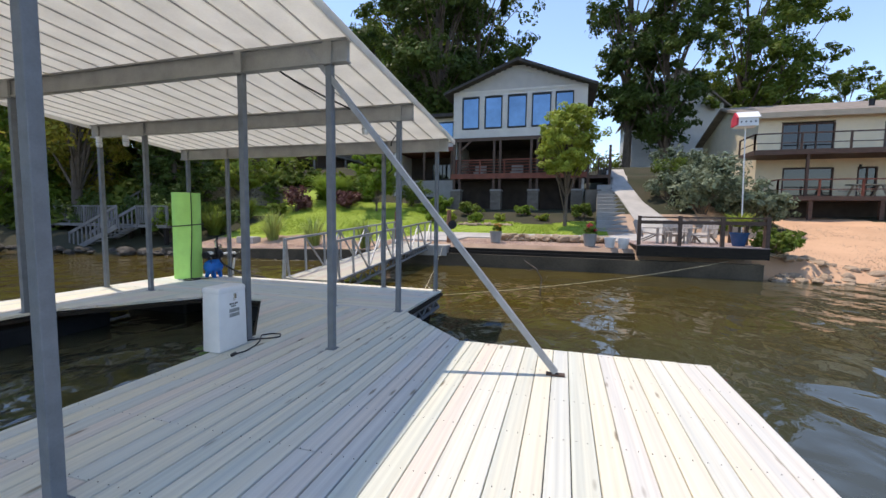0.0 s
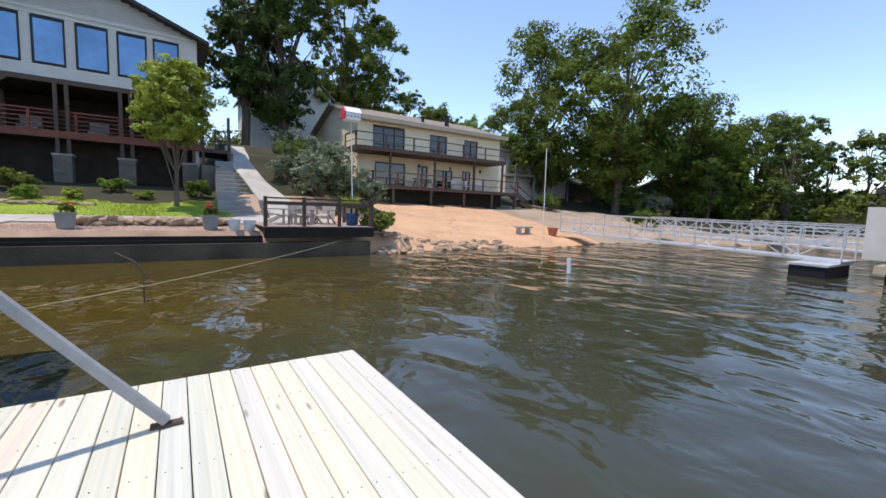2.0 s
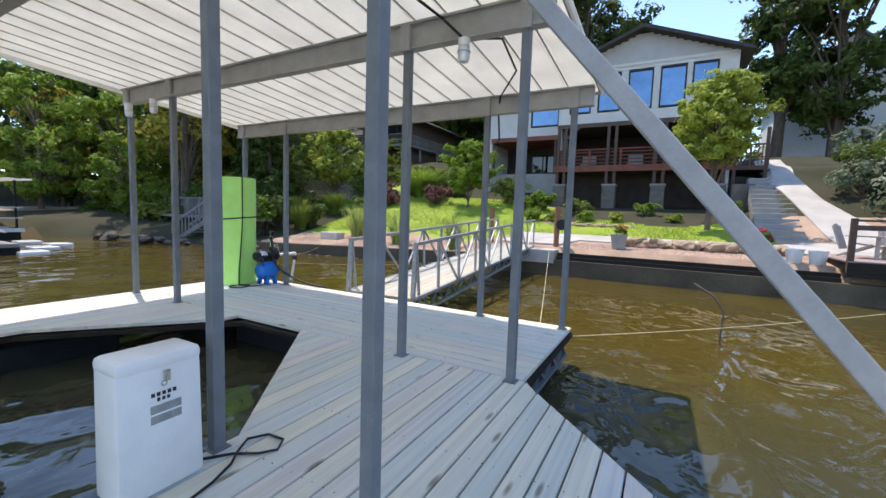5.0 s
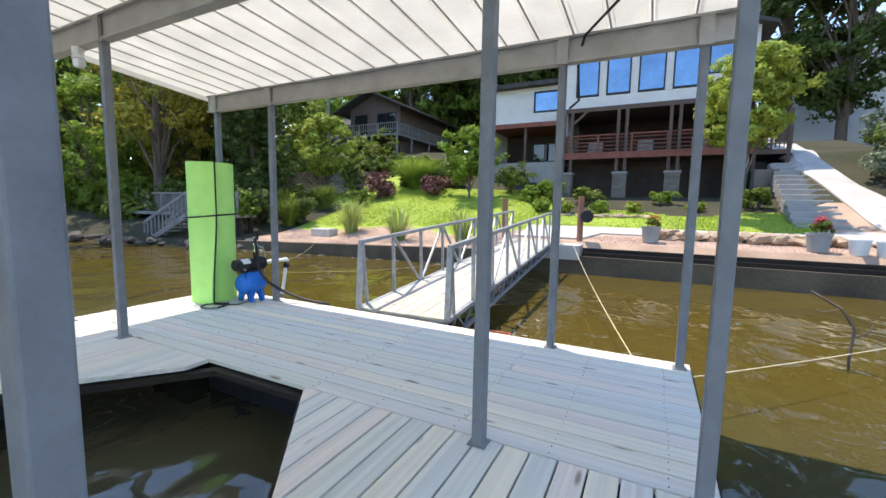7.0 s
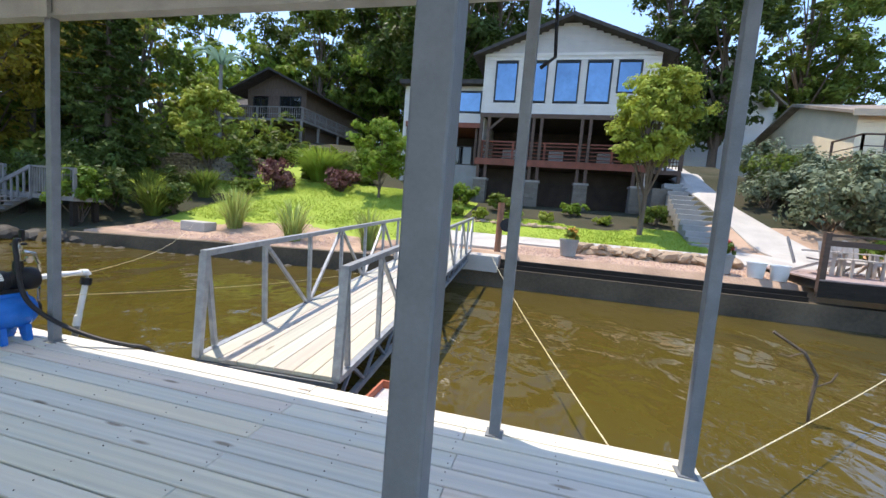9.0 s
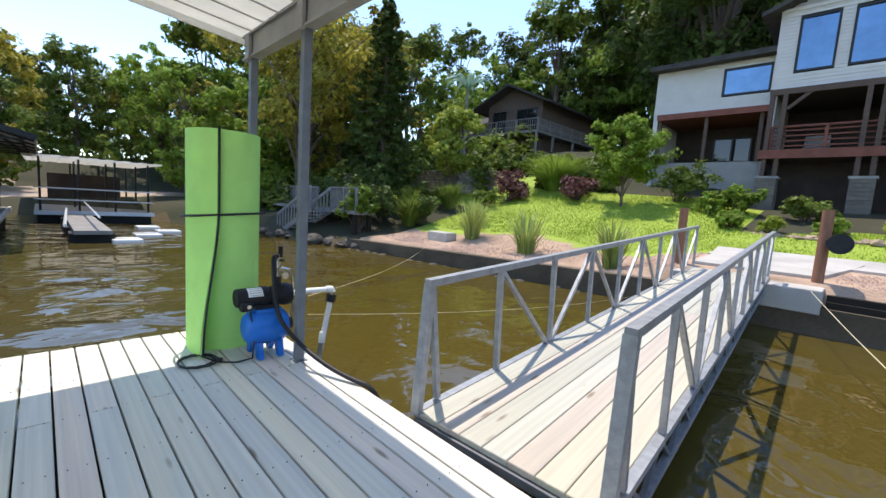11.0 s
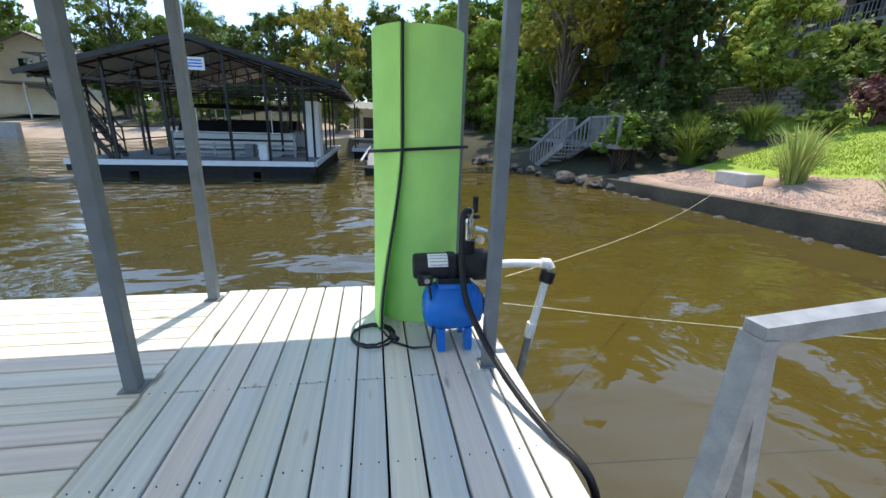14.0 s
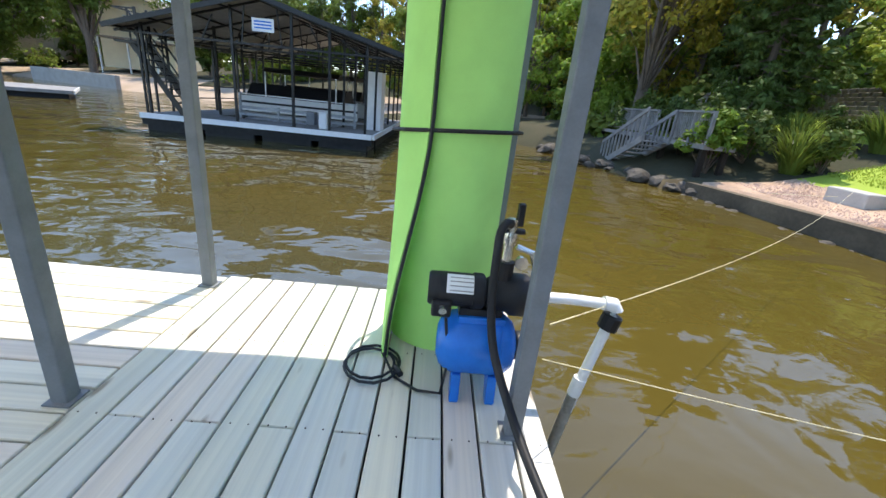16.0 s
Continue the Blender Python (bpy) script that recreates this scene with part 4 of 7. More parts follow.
def cream_house():
    ob = thing("cream_house", (19, 32, 1.8), "two-storey cream house with dark timber balcony and deck", "house")
    x0, x1, y0, y1 = 12.2, 26.6, 32.0, 43.0
    ups = [(13.5, 16.3, 5.95, 7.7), (18.75, 20.5, 5.9, 7.65), (22.4, 23.9, 5.8, 7.6)]
    downs = [(13.7, 16.4, 3.1, 4.9), (17.6, 18.6, 3.0, 4.9), (19.3, 21.2, 3.0, 4.7), (22.3, 23.2, 3.0, 4.8)]
    part("wall", lap_wall(y0, x0, x1, 1.4, 8.25, ups + downs, 0.22), M_CREAM, ob)
    for h in ups:
        window_part(ob, *h, y0, mull=2 if h[1] - h[0] > 2 else 1, frame_mat=M_BROWN)
        part("curtain", box(BM(), h[0] + (h[1] - h[0]) * 0.42, h[0] + (h[1] - h[0]) * 0.62, y0 + 0.12, y0 + 0.14, h[2] + 0.1, h[3] - 0.1), M_WHITEH, ob)
    for h in downs:
        window_part(ob, *h, y0, mull=1, frame_mat=M_BROWN)
    bm = BM()
    prism(bm, [(y0 + 0.2, 1.4), (y1, 1.4), (y1, 8.3), ((y0 + y1) / 2, 10.0), (y0 + 0.2, 8.3)], 'x', x0, x0 + 0.2)
    part("gable_wall", bm, M_CREAM, ob)
    part("wall", box(BM(), x1 - 0.2, x1, y0 + 0.2, y1, 1.4, 8.2), M_CREAM, ob)
    part("wall", box(BM(), x0, x1, y1, y1 + 0.2, 1.4, 8.2), M_CREAM, ob)
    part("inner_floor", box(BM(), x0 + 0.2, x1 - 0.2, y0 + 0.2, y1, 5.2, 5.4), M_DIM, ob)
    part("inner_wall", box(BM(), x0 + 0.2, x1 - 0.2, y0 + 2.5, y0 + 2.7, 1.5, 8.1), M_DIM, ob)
    gable_roof(ob, x0, x1, y0, y1, 8.3, 10.0, 'x', 0.55, material=M_SHINGLE2)
    part("fascia", box(BM(), x0 - 0.55, x1 + 0.55, y0 - 0.6, y0 - 0.555, 8.0, 8.35), M_TRIM, ob)
    part("chimney", bar(BM(), (21.2, 33.2, 8.4), (21.2, 33.2, 9.6), 0.4, n=12), M_BLACKFR, ob)
    part("chimney_cap", bar(BM(), (21.2, 33.2, 9.6), (21.2, 33.2, 9.75), 0.56, n=12), M_BLACKFR, ob)
    part("flue", bar(BM(), (18.9, 33.6, 8.6), (18.9, 33.6, 9.35), 0.3, n=12), M_BLACKFR, ob)
    for x in (17.7, 20.9, 24.3):
        part("wall_lamp", bar(BM(), (x, 31.93, 4.75), (x, 31.93, 5.05), 0.14, n=8), M_BLACKFR, ob)
    part("balcony", box(BM(), 11.2, 25.4, 29.6, 32, 5.45, 5.75), M_BROWN, ob)
    rail(ob, (11.2, 29.65, 5.75), (25.4, 29.65, 5.75), 0.95, 7, 0, M_BROWN, 0.09, 1)
    part("deck", box(BM(), 12.2, 26.3, 28.8, 32, 2.7, 2.95), M_BROWN, ob)
    rail(ob, (12.2, 28.85, 2.95), (26.3, 28.85, 2.95), 0.95, 8, 0, M_RED, 0.09, 1)
    rail(ob, (11.2, 29.65, 5.75), (11.2, 31.9, 5.75), 0.95, 2, 0, M_BROWN, 0.09, 1)
    rail(ob, (12.2, 28.85, 2.95), (12.2, 31.9, 2.95), 0.95, 2, 0, M_RED, 0.09, 1)
    for x in (13.9, 17.2, 20.4, 23.4, 26.1):
        part("deck_post", bar(BM(), (x, 29.0, 1.2), (x, 29.0, 2.7), 0.2), M_BROWN, ob)
    for x in (14.0, 18.0, 22.0, 25.2):
        part("balcony_post", bar(BM(), (x, 29.8, 2.95), (x, 29.8, 5.45), 0.14), M_BROWN, ob)
    part("under_deck_wall", box(BM(), 12.4, 26.2, 31.0, 31.15, 1.3, 2.7), M_DIM, ob)
    for k in range(9):
        part("stair_tread", box(BM(), 26.35 + 0.28 * k, 26.68 + 0.28 * k, 28.9, 29.9, 2.72 - 0.17 * k, 2.77 - 0.17 * k), M_BROWN, ob)
    for y in (28.9, 29.9):
        part("stringer", bar(BM(), (26.3, y, 2.75), (28.9, y, 1.15), 0.06, 0.2), M_BROWN, ob)
        part("stair_rail", bar(BM(), (26.3, y, 3.7), (28.9, y, 2.1), 0.08), M_RED, ob)
    for cx in (20.6, 21.8, 23.4):
        dc = thing("deck_chair", (cx, 30.6, 2.95), "white resin armchair on the timber deck", "chair", "deck chairs")
        part("seat", box(BM(), cx - 0.27, cx + 0.27, 30.35, 30.85, 3.34, 3.39), M_WHITEPL, dc, bevel=0.015)
        part("backrest", box(BM(), cx - 0.27, cx + 0.27, 30.85, 30.9, 3.39, 3.85), M_WHITEPL, dc, bevel=0.015)
        for sx in (-0.24, 0.24):
            part("arm", box(BM(), cx + sx - 0.03, cx + sx + 0.03, 30.35, 30.85, 3.56, 3.6), M_WHITEPL, dc)
            for yy in (30.38, 30.85):
                part("leg", bar(BM(), (cx + sx, yy, 2.95), (cx + sx, yy, 3.56), 0.045), M_WHITEPL, dc)
    # picnic table on the deck
    tb = thing("picnic_table", (17.2, 30.2, 2.95), "weathered timber picnic table on the deck", "table")
    part("tabletop", box(BM(), 16.3, 18.1, 29.9, 30.6, 3.65, 3.7), M_TRIM, tb)
    for yy in (29.4, 31.0):
        part("bench", box(BM(), 16.3, 18.1, yy, yy + 0.25, 3.36, 3.4), M_TRIM, tb)
    for xx in (16.6, 17.8):
        part("leg", bar(BM(), (xx, 29.6, 2.95), (xx, 30.1, 3.65), 0.08), M_TRIM, tb)
        part("leg", bar(BM(), (xx, 30.9, 2.95), (xx, 30.4, 3.65), 0.08), M_TRIM, tb)


cream_house()


def plain_house(name, x0, x1, y0, y1, z0, ze, zr, wall, roofm, along, label, wins=(), deck=None, over=0.5):
    ob = thing(name, ((x0 + x1) / 2, y0, z0), label, "house")
    for a in ((x0, x1, y0, y0 + 0.2), (x0, x1, y1 - 0.2, y1), (x0, x0 + 0.2, y0 + 0.2, y1 - 0.2), (x1 - 0.2, x1, y0 + 0.2, y1 - 0.2)):
        holes = wins if a[2] == y0 and a[1] - a[0] > 1 else ()
        part("wall", lap_wall(a[2], a[0], a[1], z0, ze, holes, 0.3) if a[3] - a[2] < 0.3 else box(BM(), *a, z0, ze), wall, ob)
    if along == 'y':
        c = (x0 + x1) / 2
        part("gable", prism(BM(), [(x0, ze), (c, zr), (x1, ze)], 'y', y0, y0 + 0.2), wall, ob)
    else:
        c = (y0 + y1) / 2
        for x in (x0, x1 - 0.2):
            part("gable", prism(BM(), [(y0, ze), (c, zr), (y1, ze)], 'x', x, x + 0.2), wall, ob)
    for w in wins:
        window_part(ob, *w, y0, mull=1)
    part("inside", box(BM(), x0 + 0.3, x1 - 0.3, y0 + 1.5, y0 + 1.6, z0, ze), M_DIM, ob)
    gable_roof(ob, x0, x1, y0, y1, ze, zr, along, over, material=roofm)
    if deck:
        dx0, dx1, dz = deck
        part("balcony", box(BM(), dx0, dx1, y0 - 2.2, y0 - 0.03, dz - 0.2, dz), M_GREYDECK, ob)
        rail(ob, (dx0, y0 - 2.15, dz), (dx1, y0 - 2.15, dz), 0.95, 5, 40, M_GREYDECK, 0.09)
        for x in np.linspace(dx0 + 0.1, dx1 - 0.1, 4):
            part("post", bar(BM(), (x, y0 - 2.1, z0 - 1.0), (x, y0 - 2.1, dz - 0.2), 0.16), M_GREYDECK, ob)
    return ob


plain_house("grey_cabin", -30.8, -24.7, 38, 48, 4.8, 11.0, 12.35, M_CABIN, M_SHINGLE, 'y', "weathered brown timber cabin with a railed balcony",
            [(-30.2, -28.6, 8.2, 10.3), (-27.4, -25.2, 8.2, 10.4), (-30.0, -28.8, 5.2, 7.3), (-27.2, -25.6, 5.2, 7.3)], (-32.4, -23.6, 8.0), 1.25)
plain_house("cabin_annexe", -43.5, -32.6, 40, 48, 5.0, 10.0, 11.6, M_CABIN, M_SHINGLE, 'x', "weathered grey timber cabin wing beside the woods",
            [(-38, -36.5, 8.3, 10.0), (-42, -40.5, 8.3, 10.0)])
plain_house("white_barn_house", 6.6, 14.5, 46, 56, 5.0, 12.6, 16.2, M_WHITEH, M_SHINGLE2, 'y', "tall white-sided house behind trees",
            [(10.6, 11.8, 13.0, 14.6)])
plain_house("blue_grey_house", 31, 41, 36, 45, 2.0, 7.8, 9.0, M_WHITEH, M_SHINGLE, 'x', "pale blue-grey house with raised deck behind trees",
            [(32, 33.5, 5.7, 7.2), (35, 36.5, 5.7, 7.2)], (30.5, 39, 5.3))
plain_house("shaded_cottage", 42, 52, 33, 41, 0.5, 4.2, 5.6, M_CABIN, M_SHINGLE2, 'x', "small brown cottage under tall trees", [(43.5, 45, 1.6, 3.2), (47, 48.6, 1.6, 3.2)])
plain_house("dark_blue_cottage", 54, 63, 28, 36, 0.5, 4.4, 6.0, mat("dark_blue_siding", (0.06, 0.10, 0.16), 0.7), M_SHINGLE2, 'x', "dark blue cottage in the shade of trees",
            [(55.5, 57, 1.6, 3.3), (59, 60.5, 1.6, 3.3)])
wl = plain_house("white_lake_house", -68, -57, -31.3, -23.3, 1.2, 7.2, 9.0, M_CREAM, M_SHINGLE2, 'x', "pale cream lake house among shade trees", [(-62, -60, 3.3, 5.0)])
window_part(wl, -28.4, -26.9, 5.4, 6.7, -56.97, side='x', frame_mat=M_WHITEH)
part("porch_roof", box(BM(), -56.9, -53.6, -29.5, -23.0, 4.1, 4.25), M_SHINGLE2, wl)
for y in (-29.2, -26.2, -23.3):
    part("porch_post", bar(BM(), (-53.8, y, 0.5), (-53.8, y, 4.1), 0.14), M_WHITEH, wl)
plain_house("tan_lake_house", -72, -62, -52, -43, 1.5, 6.0, 8.0, M_TRIM, M_SHINGLE2, 'x', "tan lake house under shade trees", [(-68, -66, 3.6, 5.2)])
side_deck = thing("cabin_side_deck", (-24.2, 42, 8), "weathered grey side balcony wrapping the timber cabin", "balcony")
part("floor", box(BM(), -24.6, -23.6, 38.0, 47, 7.8, 8.0), M_GREYDECK, side_deck)
rail(side_deck, (-23.65, 36.0, 8.0), (-23.65, 47, 8.0), 0.95, 7, 60, M_GREYDECK, 0.09)
for y in (38.5, 42, 46.5):
    part("post", bar(BM(), (-23.7, y, 4.0), (-23.7, y, 7.8), 0.16), M_GREYDECK, side_deck)
# ---- trees ----
def leaf_mesh(name, clumps, per, size, material, seed, droop=0.0, tufts=5):
    """Leaves: small bent quads gathered in tufts over uneven clumps (x, y, z, rx, rz)."""
    rs = np.random.RandomState(seed)
    big = np.repeat(np.array(clumps, dtype=float), tufts, axis=0)
    way = rs.normal(size=(len(big), 3)) + np.array([0, 0, 0.15])
    way /= np.linalg.norm(way, axis=1)[:, None] + 1e-6
    far = rs.uniform(0.35, 1.0, len(big))[:, None]
    small = big.copy()
    small[:, :3] += way * far * big[:, [3, 3, 4]]
    small[:, 3:] *= rs.uniform(0.3, 0.58, len(big))[:, None]
    per = max(6, int(per * 1.15 / tufts))
    c = np.repeat(small, per, axis=0)
    out = np.repeat(way, per, axis=0)
    n = len(c)
    d = rs.normal(size=(n, 3))
    d /= np.linalg.norm(d, axis=1)[:, None] + 1e-6
    r = rs.uniform(0.2, 1.0, n) ** 0.5 * rs.uniform(0.8, 1.2, n)
    p = c[:, :3] + d * r[:, None] * c[:, [3, 3, 4]]
    nrm = d * 0.55 + out * 0.4 + rs.normal(size=(n, 3)) * 0.33 + np.array([0, 0, 0.35])
    nrm /= np.linalg.norm(nrm, axis=1)[:, None]
    t = np.cross(nrm, rs.normal(size=(n, 3)))
    t /= np.linalg.norm(t, axis=1)[:, None]
    b = np.cross(nrm, t)
    s = size * rs.uniform(0.6, 1.35, n)[:, None]
    v = np.stack([p - t * s, p - b * s * 0.5 - nrm * s * 0.12, p + t * s - nrm * s * 0.25 - np.array([0, 0, droop]) * s, p + b * s * 0.5 - nrm * s * 0.12], 1).reshape(-1, 3)
    me = bpy.data.meshes.new(name)
    me.vertices.add(4 * n)
    me.vertices.foreach_set("co", v.ravel())
    me.loops.add(4 * n)
    me.loops.foreach_set("vertex_index", np.arange(4 * n))
    me.polygons.add(n)
    me.polygons.foreach_set("loop_start", np.arange(0, 4 * n, 4))
    me.polygons.foreach_set("loop_total", np.full(n, 4))
    me.update()
    me.materials.append(material)
    return me


def tree(name, base, h, spread, trunk_r, material, label, seed, bare=0.3, clumps=46, per=190, leaf=0.2, category="tree", group="", flat=0.75, lean=0.0):
    """A tapered trunk with limbs, and a crown of leaf clumps on the limbs' ends with gaps between."""
    rs = random.Random(seed)
    ob = thing(name, base, label, category, group)
    bx, by, bz = base
    bm = BM()
    tops = []
    pts = []
    for k in range(7):
        u = k / 6
        pts.append(Vector((bx + lean * u * h + rs.uniform(-1, 1) * 0.025 * h * u, by + rs.uniform(-1, 1) * 0.025 * h * u, bz - 0.2 + h * 0.86 * u)))
    for k in range(6):
        bar(bm, pts[k], pts[k + 1], 2 * trunk_r * (1 - k / 7.5), n=9, taper=(1 - (k + 1) / 7.5) / (1 - k / 7.5), turn=0)
    for k in range(clumps):
        u = rs.uniform(bare, 1.0)
        a = rs.uniform(0, 2 * math.pi)
        shape = math.sin(math.pi * min(1, max(0.06, (u - bare * 0.75) / (1.08 - bare * 0.75)))) ** 0.7
        rad = spread * shape * rs.uniform(0.35, 1.0)
        z = bz + h * (bare + (1 - bare) * (u - bare) / (1 - bare))
        o = pts[min(6, int(u * 6.9))]
        c = Vector((o.x + rad * math.cos(a), o.y + rad * math.sin(a), z))
        q = spread * rs.uniform(0.2, 0.36)
        tops.append((c.x, c.y, c.z, q, q * flat))
        if k % 2 == 0:
            i = min(5, max(1, int((u - 0.18) * 6)))
            mid = pts[i].lerp(c, 0.55) + Vector((0, 0, 0.04 * h))
            r0 = trunk_r * 0.42 * (1 - u * 0.55)
            bar(bm, pts[i], mid, 2 * r0, n=5, taper=0.6, turn=0)
            bar(bm, mid, c, 1.2 * r0, n=5, taper=0.3, turn=0)
    part("trunk", bm, M_BARK, ob, smooth=True)
    me = leaf_mesh("crown", tops, per, leaf, material, seed)
    under(new("crown", me), ob)
    return ob


def conifer(name, base, h, spread, label, seed):
    """A narrow evergreen: whorls of drooping boughs that shorten towards the tip."""
    rs = random.Random(seed)
    ob = thing(name, base, label, "tree", "bank trees")
    bx, by, bz = base
    bm = BM()
    bar(bm, (bx, by, bz - 0.2), (bx, by, bz + h), 0.36, n=9, taper=0.12, turn=0)
    tops = []
    for k in range(150):
        u = 0.10 + 0.9 * k / 149
        a = k * 2.4 + rs.uniform(-0.4, 0.4)
        reach = spread * (1 - u) ** 0.62 * (0.75 + 0.5 * math.sin(min(1.0, u * 3.2) * 1.57)) * rs.uniform(0.7, 1.05)
        z = bz + h * u
        tip = Vector((bx + reach * math.cos(a), by + reach * math.sin(a), z - 0.22 * reach))
        if k % 2 == 0:
            bar(bm, (bx, by, z), tip, 0.06, n=4, taper=0.3)
        for f in (0.4, 0.85):
            q = max(0.22, 0.62 * (1 - 0.6 * u)) * rs.uniform(0.8, 1.2)
            tops.append((bx + (tip.x - bx) * f, by + (tip.y - by) * f, z - 0.22 * reach * f, q, q * 0.6))
    part("trunk", bm, M_BARK, ob, smooth=True)
    under(new("crown", leaf_mesh("crown", tops, 150, 0.085, M_LEAFD, seed, 0.3, 3)), ob)
    return ob


def plant(src, x, y, turn, size, z=None):
    zz = height(x, y) if z is None else z
    m = pose(x, y, zz - 0.1, 0, 0, turn)
    ob = copy_thing(src, m)
    ob.scale = (size, size, size * random.uniform(0.92, 1.1))
    return ob


random.seed(7)
g = lambda x, y: (x, y, height(x, y))
oak = tree("oak_tree", g(5.6, 42), 21, 5.4, 0.4, M_LEAFD, "tall dark-leaved oak behind the houses", 11, 0.22, 64, 230, 0.21, group="tall trees behind the houses")
oak_b = tree("oak_tree", g(16.5, 47), 21, 5.2, 0.4, M_LEAF, "tall broad oak in full green leaf", 12, 0.3, 60, 220, 0.21, group="tall trees behind the houses")
oak_c = tree("shade_tree", g(39, 27.5), 19.5, 7.8, 0.42, M_LEAF, "large spreading green shade tree on the shore", 13, 0.17, 96, 240, 0.21, group="shore trees")
far_a = tree("woodland_tree", g(60, 40), 15, 5.2, 0.3, M_LEAF, "green woodland tree on the far shore", 14, 0.12, 44, 120, 0.27, group="woodland trees")
far_b = tree("woodland_tree", g(-50, 20), 15, 5.0, 0.3, M_LEAFB, "sunlit light-green woodland tree", 15, 0.1, 44, 110, 0.27, group="woodland trees")
far_c = tree("woodland_tree", g(-44, 30), 16, 4.6, 0.3, M_LEAFD, "dark green woodland tree", 16, 0.1, 44, 110, 0.27, group="woodland trees")
far_d = tree("woodland_tree", g(-36, 30), 15, 4.6, 0.3, M_LEAFO, "yellowing woodland tree by the water", 17, 0.14, 44, 120, 0.24, group="woodland trees")
# behind the houses
for src, x, y, t, s in ((oak, 8.6, 41, 130, 0.9), (oak_b, 20.5, 50, 70, 0.95), (oak, -16, 44, 80, 1.2),
                        (oak, -12.5, 41, 190, 1.25), (oak, -9.5, 46, 20, 1.15), (oak_b, -20, 52, 260, 1.1), (oak, -26, 55, 300, 1.1), (oak_b, -34, 56, 10, 1.1),
                        (oak, -40, 54, 100, 1.1), (oak_b, -47, 50, 150, 1.0), (oak, -14, 56, 10, 1.2), (oak, -30, 62, 210, 1.15),
                        (oak_b, 30, 58, 120, 0.62), (oak_c, 46, 24, 140, 0.62), (oak_c, 53, 20.5, 60, 0.6), (oak_c, -51, -41, 60, 1.05), (oak_b, -50.5, -27.6, 160, 0.95), (oak_c, -50.5, -37.5, 160, 0.95), (oak_c, -56, -50, 20, 1.1), (oak_c, -60, -62, 100, 1.1), (oak_c, -53, -17, 10, 0.62), (oak_c, -56, -10, 80, 0.55), (oak_c, 35, 34, 280, 0.85), (oak, 47, 36, 10, 0.55)):
    plant(src, x, y, t, s)
# right-hand shore
rs = random.Random(3)
for k in range(34):
    u = k / 33
    x = 44 + 36 * u + rs.uniform(-3, 3)
    y = shore_y(x) + rs.uniform(7, 38)
    plant((far_a, far_c, far_a, far_b)[k % 4], x, y, rs.uniform(0, 360), rs.uniform(0.45, 0.68))
for k in range(14):
    plant((far_a, far_b)[k % 2], 26 + 2.6 * k, 58 + rs.uniform(0, 14), rs.uniform(0, 360), rs.uniform(0.6, 0.85))
# left-hand shore and the wooded valley
for k in range(60):
    y = -95 + 120 * k / 59
    x = -(47 + max(0.0, -y - 28) * 0.75) - rs.uniform(6, 12)
    turn, size = rs.uniform(0, 360), rs.uniform(0.48, 0.68)
    if not -37 < y < -18:
        plant((far_b, far_a, far_c, far_a, far_a, far_d)[k % 6], x, y, turn, size)
for k in range(44):
    y = -100 + 130 * k / 43
    x = -(64 + max(0.0, -y - 28) * 0.75) - rs.uniform(0, 14)
    turn, size = rs.uniform(0, 360), rs.uniform(0.55, 0.8)
    plant((far_a, far_c, far_b)[k % 3], x - (10 if -37 < y < -18 else 0), y, turn, size)
for k in range(22):
    x = -36 - 2.2 * k + rs.uniform(-2, 2)
    y, turn, size = shore_y(x) + rs.uniform(9, 30), rs.uniform(0, 360), rs.uniform(0.42, 0.7)
    if y > -12:
        plant((far_b, far_a, far_c, far_d)[k % 4], x, y, turn, size)
for k in range(46):
    x = -140 + 280 * k / 45
    if not -20 < x < 14:
        plant((far_a, far_c)[k % 2], x, 92 + rs.uniform(-10, 20), rs.uniform(0, 360), rs.uniform(0.9, 1.1))
for k in range(12):
    plant((far_b, far_a, far_b, far_c)[k % 4], -44 + 2.6 * k, 58 + 9 * math.sin(2.3 * k), 73 * k, 1.05 + 0.08 * (k % 3))
for k, (x, y, s) in enumerate(((-36, 19, 0.62), (-40, 16, 0.6), (-44, 20, 0.75), (-38, 25, 0.8), (-48, 14, 0.65),
                               (-42, 30, 0.95), (-50, 26, 0.9), (-39, 36, 1.0))):
    plant((far_b, far_d, far_b, far_d, far_b)[k % 5], x, y, 47 * k, s)
conifer("conifer_tree", g(-22.3, 19.4), 10.4, 2.25, "tall narrow dark evergreen on the bank", 61)
for k in range(22):
    plant((far_a, far_c, far_a, far_b)[k % 4], 46 + 2.4 * k, 22 + 1.1 * k + 6 * math.sin(3.1 * k), 61 * k, 0.5 + 0.06 * (k % 4))
